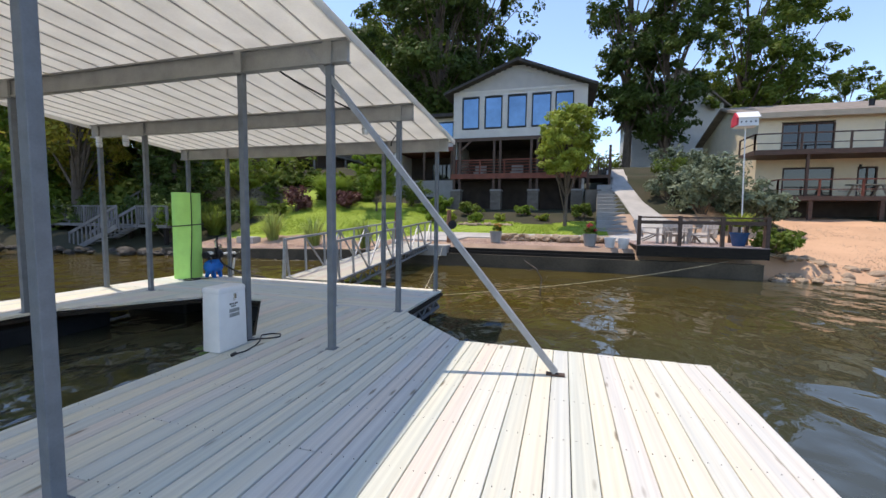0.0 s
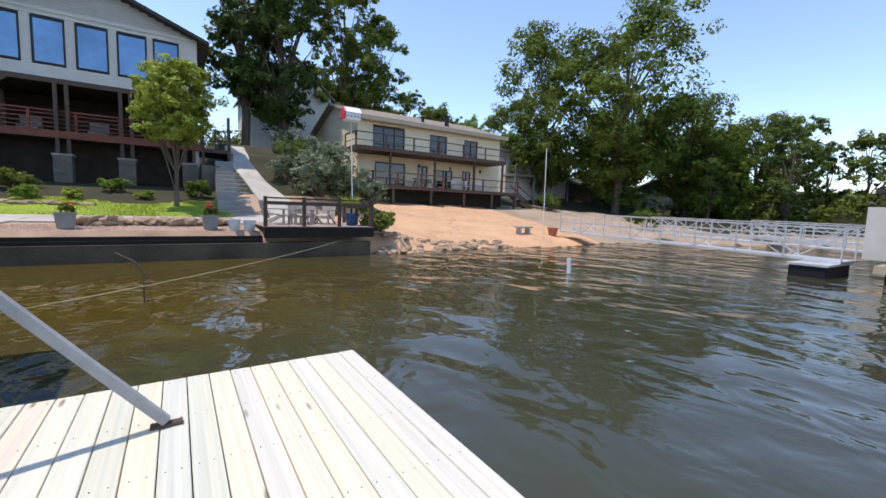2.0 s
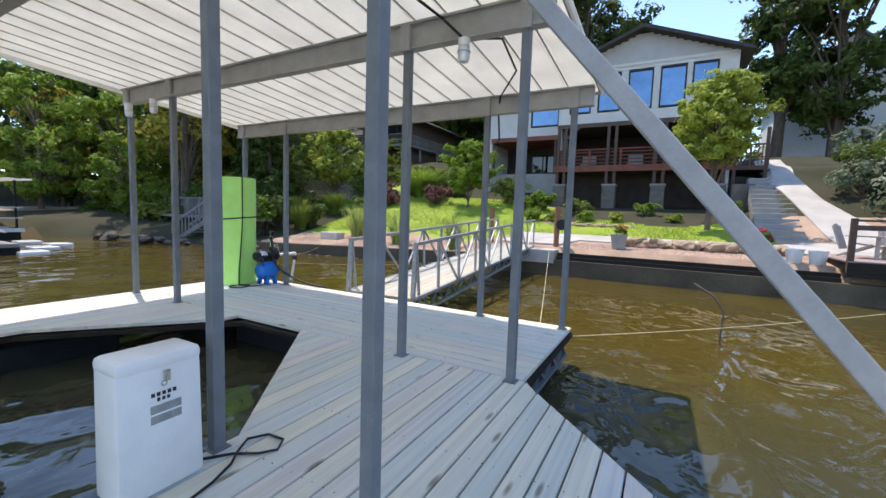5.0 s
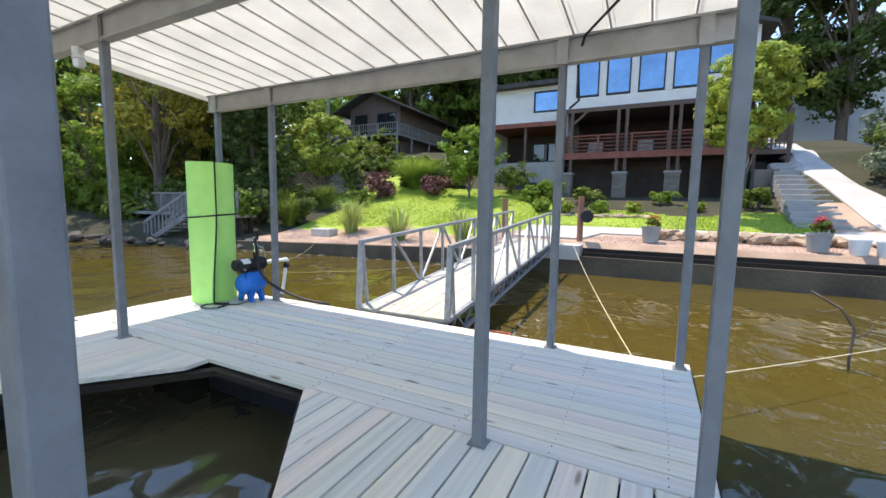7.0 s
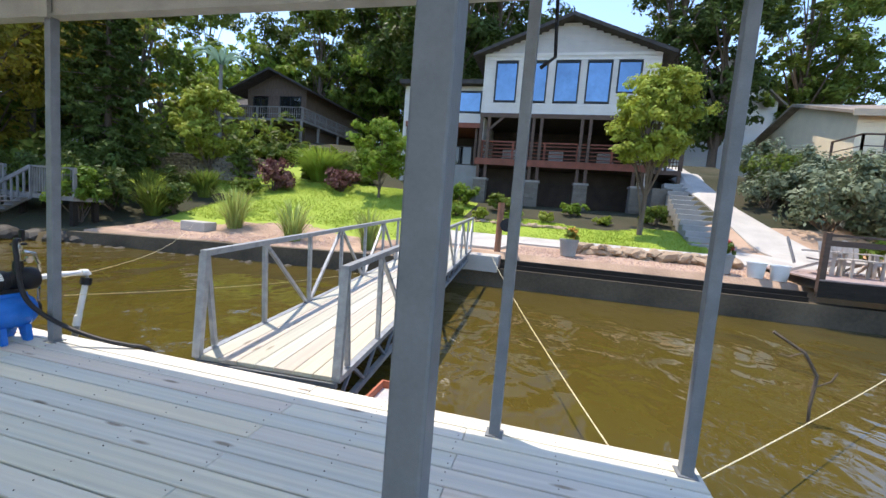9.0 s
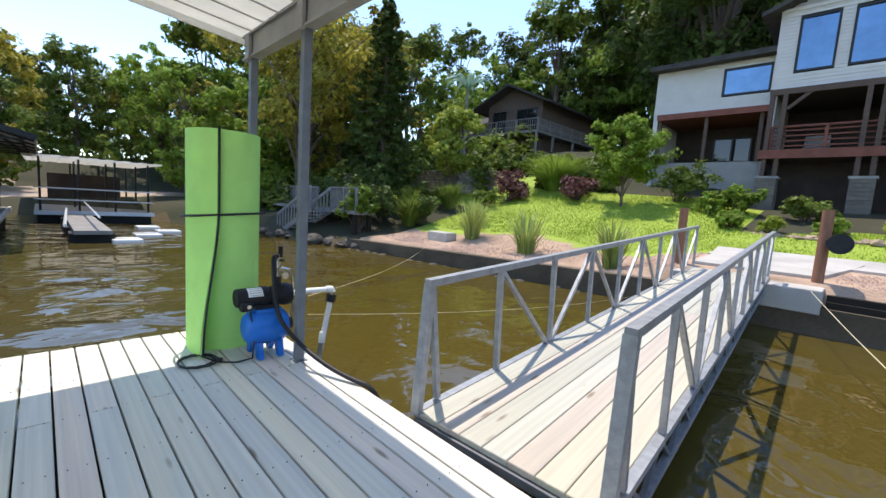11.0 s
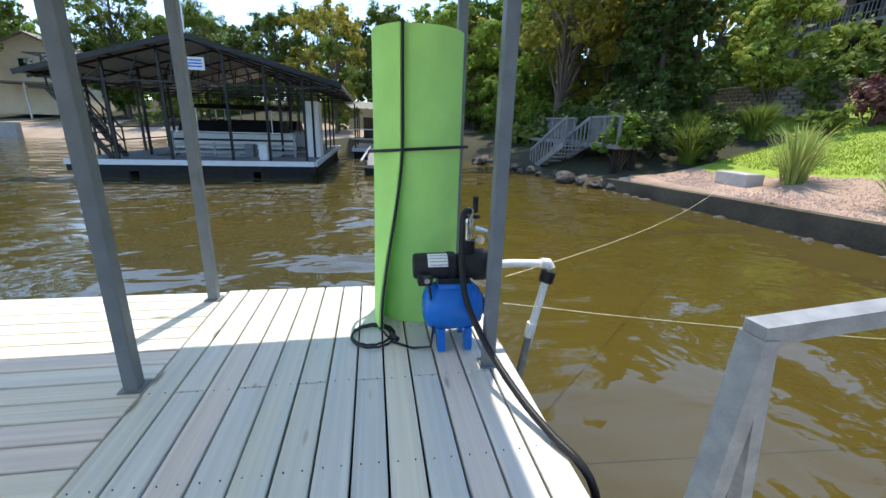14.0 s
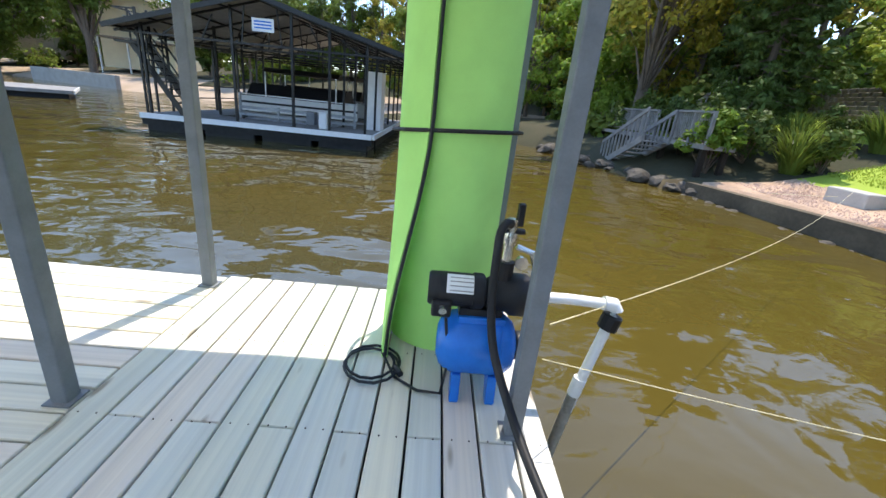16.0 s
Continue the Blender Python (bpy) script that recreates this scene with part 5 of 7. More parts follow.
# low growth under the woods, beyond counting
rs = random.Random(9)
cl = []
for k in range(1000):
    if k < 260:
        y = rs.uniform(-95, 26)
        x = -(45 + max(0.0, -y - 28) * 0.75) - rs.uniform(2, 26)
        if inland(x, y) < 2.5 or -37 < y < -16:
            continue
    elif k < 360:
        x, y = rs.uniform(-36, -24), rs.uniform(17, 36)
    elif k < 440:
        x = rs.uniform(44, 85)
        y = shore_y(x) + rs.uniform(12, 34)
    elif k < 520:
        x, y = rs.uniform(-48, 30), rs.uniform(50, 64)
    else:
        x, y = rs.uniform(-35, -12), rs.uniform(26.2, 31)
        if -26 < x < -17 and y < 28.5:
            continue
    if k >= 700:
        if k < 920:
            x = rs.uniform(40, 95)
            y = shore_y(x) + rs.uniform(16, 50)
        else:
            x, y = rs.uniform(-34, -25.5), rs.uniform(14.5, 20)
    s = rs.uniform(1.0, 2.0) if k < 520 else rs.uniform(0.4, 0.75) if k < 700 or k >= 920 else rs.uniform(1.2, 2.4)
    cl.append((x, y, height(x, y) + 0.6 * s, s, s * 0.8))
tagged(new("undergrowth", leaf_mesh("undergrowth", cl, 90, 0.24, M_LEAF, 99)), "low green undergrowth beneath the woods", "undergrowth", kind="stuff")
# ---- shrubs, grasses and garden trees ----
def shrub(name, x, y, z, r, h, material, label, seed, n=9, per=110, leaf=0.09, category="shrub", group=""):
    rs = random.Random(seed)
    ob = thing(name, (x, y, z), label, category, group)
    bm = BM()
    cl = []
    for k in range(n):
        a, q = rs.uniform(0, 6.28), r * rs.uniform(0.1, 0.75)
        c = (x + q * math.cos(a), y + q * math.sin(a), z + h * rs.uniform(0.3, 0.82))
        s = r * rs.uniform(0.3, 0.5)
        cl.append((*c, s, min(s, h * 0.3)))
        bar(bm, (x + rs.uniform(-0.1, 0.1) * r, y, z - 0.08), c, 0.05, n=5, taper=0.4)
    part("stem", bm, M_BARK, ob)
    under(new("foliage", leaf_mesh("foliage", cl, per, leaf, material, seed)), ob)
    return ob


def grass_clump(name, x, y, z, h, r, n, material, label, seed, category="ornamental grass", group=""):
    """Arching blades, each a narrow bent strip."""
    rs = np.random.RandomState(seed)
    vs, fs = [], []
    for k in range(n):
        a = rs.uniform(0, 6.283)
        q = rs.uniform(0, 0.28) * r
        out = r * rs.uniform(0.2, 1.0)
        hh = h * rs.uniform(0.5, 1.12)
        w = 0.012 + 0.014 * rs.rand()
        ca, sa = math.cos(a), math.sin(a)
        b = len(vs)
        for i, (u, f) in enumerate(((0, 1), (0.35, 1), (0.7, 0.75), (1.0, 0.1))):
            d = q + out * u ** 1.55
            zz = z - 0.04 + hh * (u if u < 0.8 else 0.8 + 0.35 * (u - 0.8)) * (1 - 0.12 * (out / r) * u)
            for s in (-1, 1):
                vs.append((x + ca * d - sa * w * f * s, y + sa * d + ca * w * f * s, zz))
        for i in range(3):
            fs.append((b + 2 * i, b + 2 * i + 1, b + 2 * i + 3, b + 2 * i + 2))
    me = bpy.data.meshes.new("foliage")
    me.from_pydata(vs, [], fs)
    me.materials.append(material)
    ob = thing(name, (x, y, z), label, category, group)
    under(new("foliage", me), ob)
    return ob


def gz(x, y):
    return height(x, y)


for i, (x, y, h) in enumerate(((-13.9, 17.6, 1.75), (-11.1, 17.0, 1.6), (-8.3, 16.75, 1.5), (-15.2, 19.3, 1.1))):
    grass_clump("ornamental_grass", x, y, gz(x, y), h, 0.95 if i != 2 else 0.75, 150, M_GRASSB, "tall arching green ornamental grass in red gravel", 30 + i, group="gravel bed grasses")
grass_clump("tall_grass", -15.6, 26.0, gz(-15.6, 26.0), 2.1, 1.9, 1500, M_LEAFB, "large clump of bright green tall grass behind shrubs", 40)
for i, (x, y) in enumerate(((-18.2, 20.6), (-19.0, 18.6), (-17.6, 17.6))):
    grass_clump("reed_clump", x, y, gz(x, y), 1.5, 0.9, 500, M_LEAF, "green reeds on the shaded bank", 44 + i, group="bank reeds")
tree("young_tree", (-11.2, 24.0, gz(-11.2, 24)), 3.7, 1.65, 0.07, M_LEAFB, "young round tree with bright green leaves on the lawn", 50, 0.28, 46, 190, 0.085)
tree("round_tree", (-20.2, 22.9, gz(-20.2, 22.9)), 4.5, 1.6, 0.1, M_LEAFY, "yellow-green round tree before the stone wall", 51, 0.32, 64, 250, 0.088)
tree("weeping_tree", (0.3, 21.9, gz(0.3, 21.9) - 0.1), 5.8, 1.65, 0.11, M_LEAFY, "slim tree with yellow-green crown beside the porch", 52, 0.5, 78, 250, 0.08, flat=0.8)
tree("bank_tree", (-26.5, 16.8, gz(-26.5, 16.8)), 12.5, 5.2, 0.3, M_LEAFO, "leaning bank tree with yellowing leaves", 54, 0.35, 60, 190, 0.14)
tree("bank_tree", (-31.5, 22.0, gz(-31.5, 22)), 12.0, 4.2, 0.26, M_LEAF, "green bank tree above the timber deck", 55, 0.2, 50, 170, 0.16)
for k, (x, y, s) in enumerate(((-33.5, 16.5, 0.6), (-29.5, 19.0, 0.62), (-34.5, 27.0, 0.9), (-28.5, 26.0, 0.75), (-37.0, 13.5, 0.55), (-40.5, 22.0, 1.0), (-45.5, 17.0, 0.95), (-36.5, 22.5, 0.95))):
    plant((far_b, far_d, far_c, far_a, far_b, far_c, far_a, far_b)[k], x, y, 80 * k, s)
tree("bank_sapling", (-30.5, 15.2, gz(-30.5, 15.2)), 4.6, 1.9, 0.09, M_LEAFB, "bright green sapling by the water", 56, 0.1, 30, 130, 0.12)
for i, (x, y, r, h, m, lab) in enumerate((
        (-16.6, 23.2, 1.4, 1.7, M_LEAFR, "burgundy-leaved shrub on the lawn's edge"), (-13.4, 24.3, 1.2, 1.2, M_LEAFR, "low reddish shrub on the lawn's edge"),
        (-18.6, 23.4, 1.1, 1.9, M_LEAF, "dark green shrub before the stone wall"), (-9.4, 25.4, 1.3, 1.6, M_LEAF, "green shrub beside the house wing"),
        (-7.9, 24.2, 0.7, 0.8, M_LEAFB, "small light-green shrub by the house"), (-19.6, 16.6, 1.0, 1.5, M_LEAFD, "dark leafy shrub on the bank"),
        (-18.2, 15.5, 0.9, 2.0, M_LEAFB, "green shrub overhanging the rocks"), (-21.2, 17.6, 1.5, 2.2, M_LEAFD, "dense dark shrub under the trees"),
        (-19.4, 20.2, 0.8, 1.5, M_LEAFD, "clipped dark green shrub on the bank"), (-28.6, 16.4, 1.6, 2.4, M_LEAFB, "bright green shrub by the timber deck"),
        (6.7, 23.0, 2.0, 2.6, M_LEAFS, "silvery green shrub beside the path"), (9.0, 23.4, 1.9, 2.3, M_LEAFS, "silvery green shrub before the cream house"),
        (5.9, 25.4, 1.3, 1.9, M_LEAF, "green shrub on the bank"), (10.2, 25.2, 1.3, 1.7, M_LEAFS, "grey-green shrub by the cream house"),
        (7.1, 16.75, 0.8, 0.9, M_LEAF, "weedy green shrub at the wall's end"), (7.6, 17.5, 0.7, 0.8, M_LEAFB, "light green weed at the beach edge"),
        (1.2, 23.9, 0.7, 0.8, M_LEAF, "rounded green shrub by the steps"), (6.9, 21.0, 0.5, 0.7, M_LEAFB, "tuft of yellow-green foliage"),
        (-5.8, 22.2, 0.45, 0.5, M_LEAFY, "small yellow-flowering plant in mulch"), (-4.4, 22.6, 0.5, 0.5, M_LEAFB, "small green plant in mulch"),
        (-3.2, 22.8, 0.4, 0.4, M_LEAFY, "small yellow-green plant in mulch"), (-6.9, 22.6, 0.6, 0.6, M_LEAFB, "low green plant by the walk"),
        (-0.9, 23.2, 0.4, 0.35, M_LEAFY, "small yellow-green plant by the lawn"), (5.5, 24.6, 1.2, 1.7, M_LEAFS, "silvery green shrub beside the path"), (5.9, 27.0, 1.5, 2.1, M_LEAFS, "grey-green shrub on the slope by the path"),
        (7.6, 25.6, 1.9, 2.5, M_LEAFS, "tall silvery shrub before the cream house"), (-5.2, 24.4, 0.8, 0.8, M_LEAF, "low green shrub before the porch"),
        (-2.0, 24.6, 0.6, 0.6, M_LEAFB, "light green shrub before the porch"), (-7.2, 24.9, 0.9, 1.0, M_LEAFB, "bright leafy shrub by the house corner"),
        (31.5, 19.5, 1.6, 1.4, M_LEAF, "green shrub on the beach edge"),
        (29.0, 27.5, 1.2, 1.6, M_LEAF, "green shrub by the deck stairs"), (-16.9, 21.9, 0.9, 0.8, M_LEAF, "low green shrub on the lawn"), (-20.6, 16.4, 1.3, 1.9, M_LEAFD, "dense dark shrub beside the stair"),
        (-18.7, 16.9, 1.3, 1.7, M_LEAFD, "dense dark shrub over the rocks"), (-17.3, 18.2, 1.0, 1.3, M_LEAFD, "dark green shrub above the gravel"), (-22.5, 19.6, 1.6, 2.6, M_LEAFD, "tall dark shrub under the evergreen"), (-24.6, 16.0, 1.4, 2.0, M_LEAFD, "dark shrub behind the timber stair"))):
    shrub("shrub", x, y, gz(x, y), r, h, m, lab, 60 + i, 20 if r > 1.8 else 12, 230 if r > 1.8 else 140 if r > 0.8 else 80, 0.085 if r < 1.4 else 0.1)

# lawn blades
rs = np.random.RandomState(5)
vs, fs = [], []
while len(fs) < 60000:
    x, y = rs.uniform(-24, 2.2), rs.uniform(18.2, 26.3)
    if ground_kind(x, y) != 1 or ground_kind(x, y - 0.3) != 1:
        continue
    z = gz(x, y)
    a, h = rs.uniform(0, 6.28), rs.uniform(0.035, 0.07)
    b = len(vs)
    vs += [(x - 0.014 * math.cos(a), y - 0.014 * math.sin(a), z - 0.02), (x + 0.014 * math.cos(a), y + 0.014 * math.sin(a), z - 0.02),
           (x + rs.uniform(-0.05, 0.05), y + rs.uniform(-0.05, 0.05), z + h)]
    fs.append((b, b + 1, b + 2))
me = bpy.data.meshes.new("lawn_grass")
me.from_pydata(vs, [], fs)
me.materials.append(M_LAWNB)
tagged(new("lawn_grass", me), "short bright green lawn grass", "grass", kind="stuff")


# loose stones on the gravel and the beach
def pebbles(name, n, place, size, material, label, seed):
    rs = np.random.RandomState(seed)
    vs, fs = [], []
    while len(vs) < 5 * n:
        x, y = place(rs)
        if x is None:
            continue
        z = gz(x, y)
        a, s = rs.uniform(0, 6.28), size * rs.uniform(0.5, 1.5)
        b = len(vs)
        for k in range(4):
            vs.append((x + s * math.cos(a + 1.57 * k) * rs.uniform(0.7, 1.2), y + s * math.sin(a + 1.57 * k) * rs.uniform(0.7, 1.2), z - 0.01))
        vs.append((x + rs.uniform(-0.3, 0.3) * s, y + rs.uniform(-0.3, 0.3) * s, z + s * rs.uniform(0.5, 0.9)))
        fs += [(b, b + 1, b + 4), (b + 1, b + 2, b + 4), (b + 2, b + 3, b + 4), (b + 3, b, b + 4)]
    me = bpy.data.meshes.new(name)
    me.from_pydata(vs, [], fs)
    me.materials.append(material)
    return tagged(new(name, me), label, "gravel", kind="stuff")


def on_bed(rs):
    x, y = rs.uniform(-17, 6.4), rs.uniform(15.6, 19.6)
    ok = ground_kind(x, y) == 2 and inland(x, y) > 0.5 and not (x > -6.7 and y > 18.2) and not (-6.7 < x < -4.1) and not (x > 2.6)
    return (x, y) if ok else (None, None)


def on_beach(rs):
    x, y = rs.uniform(7, 23), rs.uniform(15.8, 27)
    return (x, y) if inland(x, y) > 0.1 else (None, None)


M_GRAVELI = mat("loose_red_stones", (0.62, 0.44, 0.34), 0.9, 0, 3, 0.3, 0.2, 40, 'island', second=(0.30, 0.19, 0.14))
M_BEACHI = mat("loose_beach_stones", (0.66, 0.46, 0.30), 0.9, 0, 3, 0.3, 0.2, 40, 'island', second=(0.40, 0.25, 0.15))
pebbles("gravel_stones", 9000, on_bed, 0.03, M_GRAVELI, "loose red and tan gravel stones", 8)
pebbles("beach_stones", 7000, on_beach, 0.03, M_BEACHI, "loose orange gravel on the beach", 9)

# ---- rocks ----
def rock_mesh(seed, flat=0.6, material=None):
    material = material or M_ROCK
    rs = random.Random(seed)
    bm = BM()
    bmesh.ops.create_icosphere(bm, subdivisions=2, radius=1.0)
    for v in bm.verts:
        v.co *= 1 + 0.35 * noise.noise(v.co * 1.3 + Vector((seed, 0, 0))) + 0.15 * noise.noise(v.co * 3.1 + Vector((0, seed, 0)))
        v.co.z *= flat
    return mesh_of("rock", bm, material)


ROCKS = [rock_mesh(s, f) for s, f in ((1, 0.6), (2, 0.5), (3, 0.7), (4, 0.45), (5, 0.6))]


ROCKS_WET = [rock_mesh(s, f, M_ROCKD) for s, f in ((6, 0.6), (7, 0.5), (8, 0.65))]


def rock(x, y, z, s, label, group, kinds=None):
    ob = new("rock", random.choice(kinds or ROCKS))
    ob.location = (x, y, z)
    ob.rotation_euler = (random.uniform(-0.3, 0.3), random.uniform(-0.3, 0.3), random.uniform(0, 6.28))
    ob.scale = (s * random.uniform(0.8, 1.5), s * random.uniform(0.8, 1.2), s * random.uniform(0.8, 1.2))
    return tagged(ob, label, "rock", group)


random.seed(21)
for k in range(34):
    x = -2.2 + 4.2 * k / 33
    rock(x, 18.05 + random.uniform(-0.12, 0.12), gz(x, 18.0) + random.uniform(0.04, 0.2), random.uniform(0.16, 0.32), "tan limestone rock edging the walk", "walk edging rocks")
for k in range(22):
    x = -6.4 + 4.0 * k / 21
    rock(x, 21.6 + random.uniform(-0.15, 0.15) + 0.12 * abs(k - 11) / 3, gz(x, 21.6) + 0.05, random.uniform(0.1, 0.2), "grey rock edging the flower bed", "bed edging rocks")
for k in range(140):
    x = 7.0 + 7.5 * random.random() ** 1.4
    y = shore_y(x) + random.uniform(-0.25, 1.7) * (1 - (x - 7) / 16)
    rock(x, y, gz(x, y) + 0.02, random.uniform(0.06, 0.21), "broken pale limestone rock at the water's edge", "beach rocks")
for k in range(46):
    x = random.uniform(-27, -16.5)
    y = shore_y(x) + random.uniform(-0.3, 0.5)
    rock(x, y, -0.42 + random.uniform(0, 0.2), random.uniform(0.1, 0.32), "dark wet rock along the bank", "bank rocks", ROCKS_WET)
for k in range(60):
    x = random.uniform(-17.2, -8.0)
    rock(x, np.interp(x, (-17.3, -12, -6.6), (14.5, 15.1, 15.75)) - random.uniform(0.05, 0.3), -0.53, random.uniform(0.05, 0.14), "small dark rock at the foot of the sea wall", "sea wall rocks", ROCKS_WET)
# retaining wall of stacked blocks
wall = thing("retaining_wall", (-21.5, 24.6, 2.0), "curved retaining wall of stacked grey stone blocks", "retaining wall")
blocks = {}
for r in range(8):
    for k in range(25):
        u = (k + (0.5 if r % 2 else 0)) / 25
        a = radians(190 + 125 * u)
        x, y = -21.4 + 5.0 * math.cos(a), 26.0 + 3.1 * math.sin(a)
        if "b" not in blocks:
            blocks["b"] = mesh_of("stone_block", box(BM(), -0.185, 0.185, -0.13, 0.13, 0, 0.148), M_STONE, bevel=0.025)
        ob = new("stone_block", blocks["b"])
        ob.parent = wall
        ob.matrix_parent_inverse = Matrix.Translation(-wall.location)
        ob.matrix_basis = pose(x, y + 0.03 * r, 2.05 + 0.16 * r, 0, 0, math.degrees(a) + 90)
bm = BM()
box(bm, -15.2, -14.2, 16.55, 17.1, -0.2, 0.36)
solo("concrete_block", bm, M_CONC, "pale concrete anchor block on the gravel", "block", bevel=0.03)

# ---- mooring piles, pots, buckets ----
def pile(x, y, top):
    bm = BM()
    bar(bm, (x, y, -0.4), (x, y, top), 0.18, n=14)
    return solo("mooring_pile", bm, M_PILE, "reddish brown timber mooring pile on shore", "pile", "mooring piles", smooth=True)


pile(-6.75, 16.75, 1.66)
pile(-4.33, 16.6, 1.75)
reel = thing("hose_reel", (-4.2, 16.42, 1.15), "black garden hose reel hung on the pile", "hose reel")
part("drum", bar(BM(), (-4.1, 16.32, 1.15), (-4.1, 16.52, 1.15), 0.26, n=20), M_BLACK, reel)
part("flange", bar(BM(), (-4.1, 16.29, 1.15), (-4.1, 16.31, 1.15), 0.36, n=20), M_BLACK, reel)
part("bracket", box(BM(), -4.3, -4.1, 16.4, 16.46, 1.1, 1.2), M_BLACK, reel)


def flower_pot(x, y, z, colour, label):
    ob = thing("flower_pot", (x, y, z), label, "flower pot", "walk flower pots")
    bm = BM()
    lathe(bm, [(0.17, 0), (0.2, 0.02), (0.25, 0.42), (0.265, 0.43), (0.265, 0.48), (0.23, 0.48), (0.22, 0.42), (0.01, 0.42)], (x, y, z))
    part("pot", bm, M_GREYW, ob, "grey ribbed pot", smooth=True)
    cl = [(x + random.uniform(-0.13, 0.13), y + random.uniform(-0.13, 0.13), z + random.uniform(0.55, 0.75), 0.13, 0.12) for _ in range(6)]
    under(new("leaves", leaf_mesh("leaves", cl, 60, 0.055, M_LEAF, int(x * 10) + 500)), ob)
    fl = [(c[0], c[1], c[2] + 0.05, 0.12, 0.1) for c in cl]
    under(new("flowers", leaf_mesh("flowers", fl, 12, 0.04, colour, int(x * 10) + 600)), ob)


M_ORANGEF = leaf_mat("orange_petals", (0.6, 0.2, 0.05), (0.8, 0.5, 0.1))
M_REDF = leaf_mat("red_petals", (0.5, 0.03, 0.05), (0.75, 0.1, 0.12))
flower_pot(-2.42, 17.05, gz(-2.42, 17.05), M_ORANGEF, "grey pot of orange and green flowers")
flower_pot(1.25, 16.8, gz(1.25, 16.8), M_REDF, "grey pot of red flowers")
for x, y in ((1.95, 16.65), (2.42, 16.6)):
    bm = BM()
    lathe(bm, [(0.15, 0), (0.16, 0.01), (0.2, 0.34), (0.215, 0.35), (0.215, 0.38), (0.19, 0.38), (0.15, 0.03)], (x, y, gz(x, y)))
    solo("white_bucket", bm, M_WHITEPL, "white plastic bucket beside the patio", "bucket", "buckets", smooth=True)

# ---- waterside patio ----
patio = thing("patio_deck", (4.7, 17.4, 0.4), "dark timber patio deck over the sea wall", "deck")
part("apron", box(BM(), 2.75, 6.68, 15.72, 15.8, 0.2, 0.56), M_DARKWOOD, patio)
part("frame", box(BM(), 2.8, 6.6, 15.82, 19.0, 0.35, 0.55), M_DARKWOOD, patio)
nb = 22
bmesh_board = mesh_of("deck_plank", box(BM(), 2.75, 6.68, 0, 3.25 / nb - 0.012, 0.552, 0.59), mat("faded_deck_planks", (0.36, 0.27, 0.24), 0.75, 0, 2, 0.2, 0.2, 30, 'object'))
for k in range(nb):
    ob = new("deck_plank", bmesh_board)
    ob.parent = patio
    ob.matrix_parent_inverse = Matrix.Translation(-patio.location)
    ob.matrix_basis = pose(0, 15.72 + k * 3.25 / nb, 0)
for a, b, n in (((2.8, 15.78), (6.6, 15.78), 4), ((6.6, 15.9), (6.6, 18.9), 3)):
    r = part("railing", bar(BM(), (*a, 1.55), (*b, 1.55), 0.12, 0.05), M_BROWN, patio)
    part("mid_rail", bar(BM(), (*a, 1.38), (*b, 1.38), 0.05, 0.12), M_BROWN, r)
    for k in range(n):
        p = Vector((*a, 0)).lerp(Vector((*b, 0)), k / (n - 1))
        part("post", bar(BM(), (p.x, p.y, 0.3), (p.x, p.y, 1.6), 0.11), M_BROWN, r)


def adirondack(x, y, z, turn, base=None):
    ob = thing("adirondack_chair", (0, 0, 0), "taupe slatted adirondack chair on the patio", "chair", "patio chairs")
    part("seat", box(BM(), -0.28, 0.28, -0.3, 0.25, 0.34, 0.38, pose(0, 0, 0, 8)), M_CHAIR, ob)
    for k in range(5):
        part("back_slat", box(BM(), -0.28 + 0.115 * k, -0.18 + 0.115 * k, 0.22, 0.25, 0.3, 1.0 - 0.03 * abs(k - 2), pose(0, 0.1, 0, -18)), M_CHAIR, ob)
    for s in (-1, 1):
        part("arm", box(BM(), s * 0.36 - 0.07, s * 0.36 + 0.07, -0.38, 0.3, 0.55, 0.58), M_CHAIR, ob)
        part("front_leg", box(BM(), s * 0.31 - 0.03, s * 0.31 + 0.03, -0.34, -0.26, 0, 0.55), M_CHAIR, ob)
        part("back_leg", bar(BM(), (s * 0.3, -0.2, 0.36), (s * 0.3, 0.45, 0.03), 0.05), M_CHAIR, ob)
    ob.matrix_basis = pose(x, y, z, 0, 0, turn)
    return ob


chair = adirondack(3.5, 17.3, 0.592, 60)
for x, y, t in ((4.45, 17.9, 10), (5.3, 17.6, -40), (4.9, 18.4, -10)):
    copy_thing(chair, pose(x, y, 0.592, 0, 0, t))
tb = thing("patio_table", (4.3, 17.1, 0.592), "low taupe slatted patio table", "table")
for k in range(5):
    part("slat", box(BM(), 3.95 + 0.14 * k, 4.08 + 0.14 * k, 16.85, 17.4, 1.0, 1.03), M_CHAIR, tb)
for x in (4.0, 4.6):
    for y in (16.9, 17.35):
        part("leg", bar(BM(), (x, y, 0.592), (x, y, 1.0), 0.05), M_CHAIR, tb)
pp = thing("palm_pot", (6.1, 16.6, 0.592), "spiky palm in a dark blue glazed pot", "plant pot")
part("pot", lathe(BM(), [(0.17, 0), (0.19, 0.02), (0.27, 0.4), (0.3, 0.42), (0.3, 0.47), (0.26, 0.47), (0.24, 0.42), (0.01, 0.4)], (6.1, 16.6, 0.592)), M_BLUEPOT, pp, smooth=True)
part("trunk", bar(BM(), (6.1, 16.6, 1.0), (6.1, 16.62, 1.35), 0.09, n=8), M_BARK, pp)
gc = grass_clump("fronds", 6.1, 16.62, 1.3, 0.55, 0.75, 160, M_LEAFY, "", 77)
fr = gc.children[0]
fr.name = "fronds"
under(fr, pp)
bpy.data.objects.remove(gc)
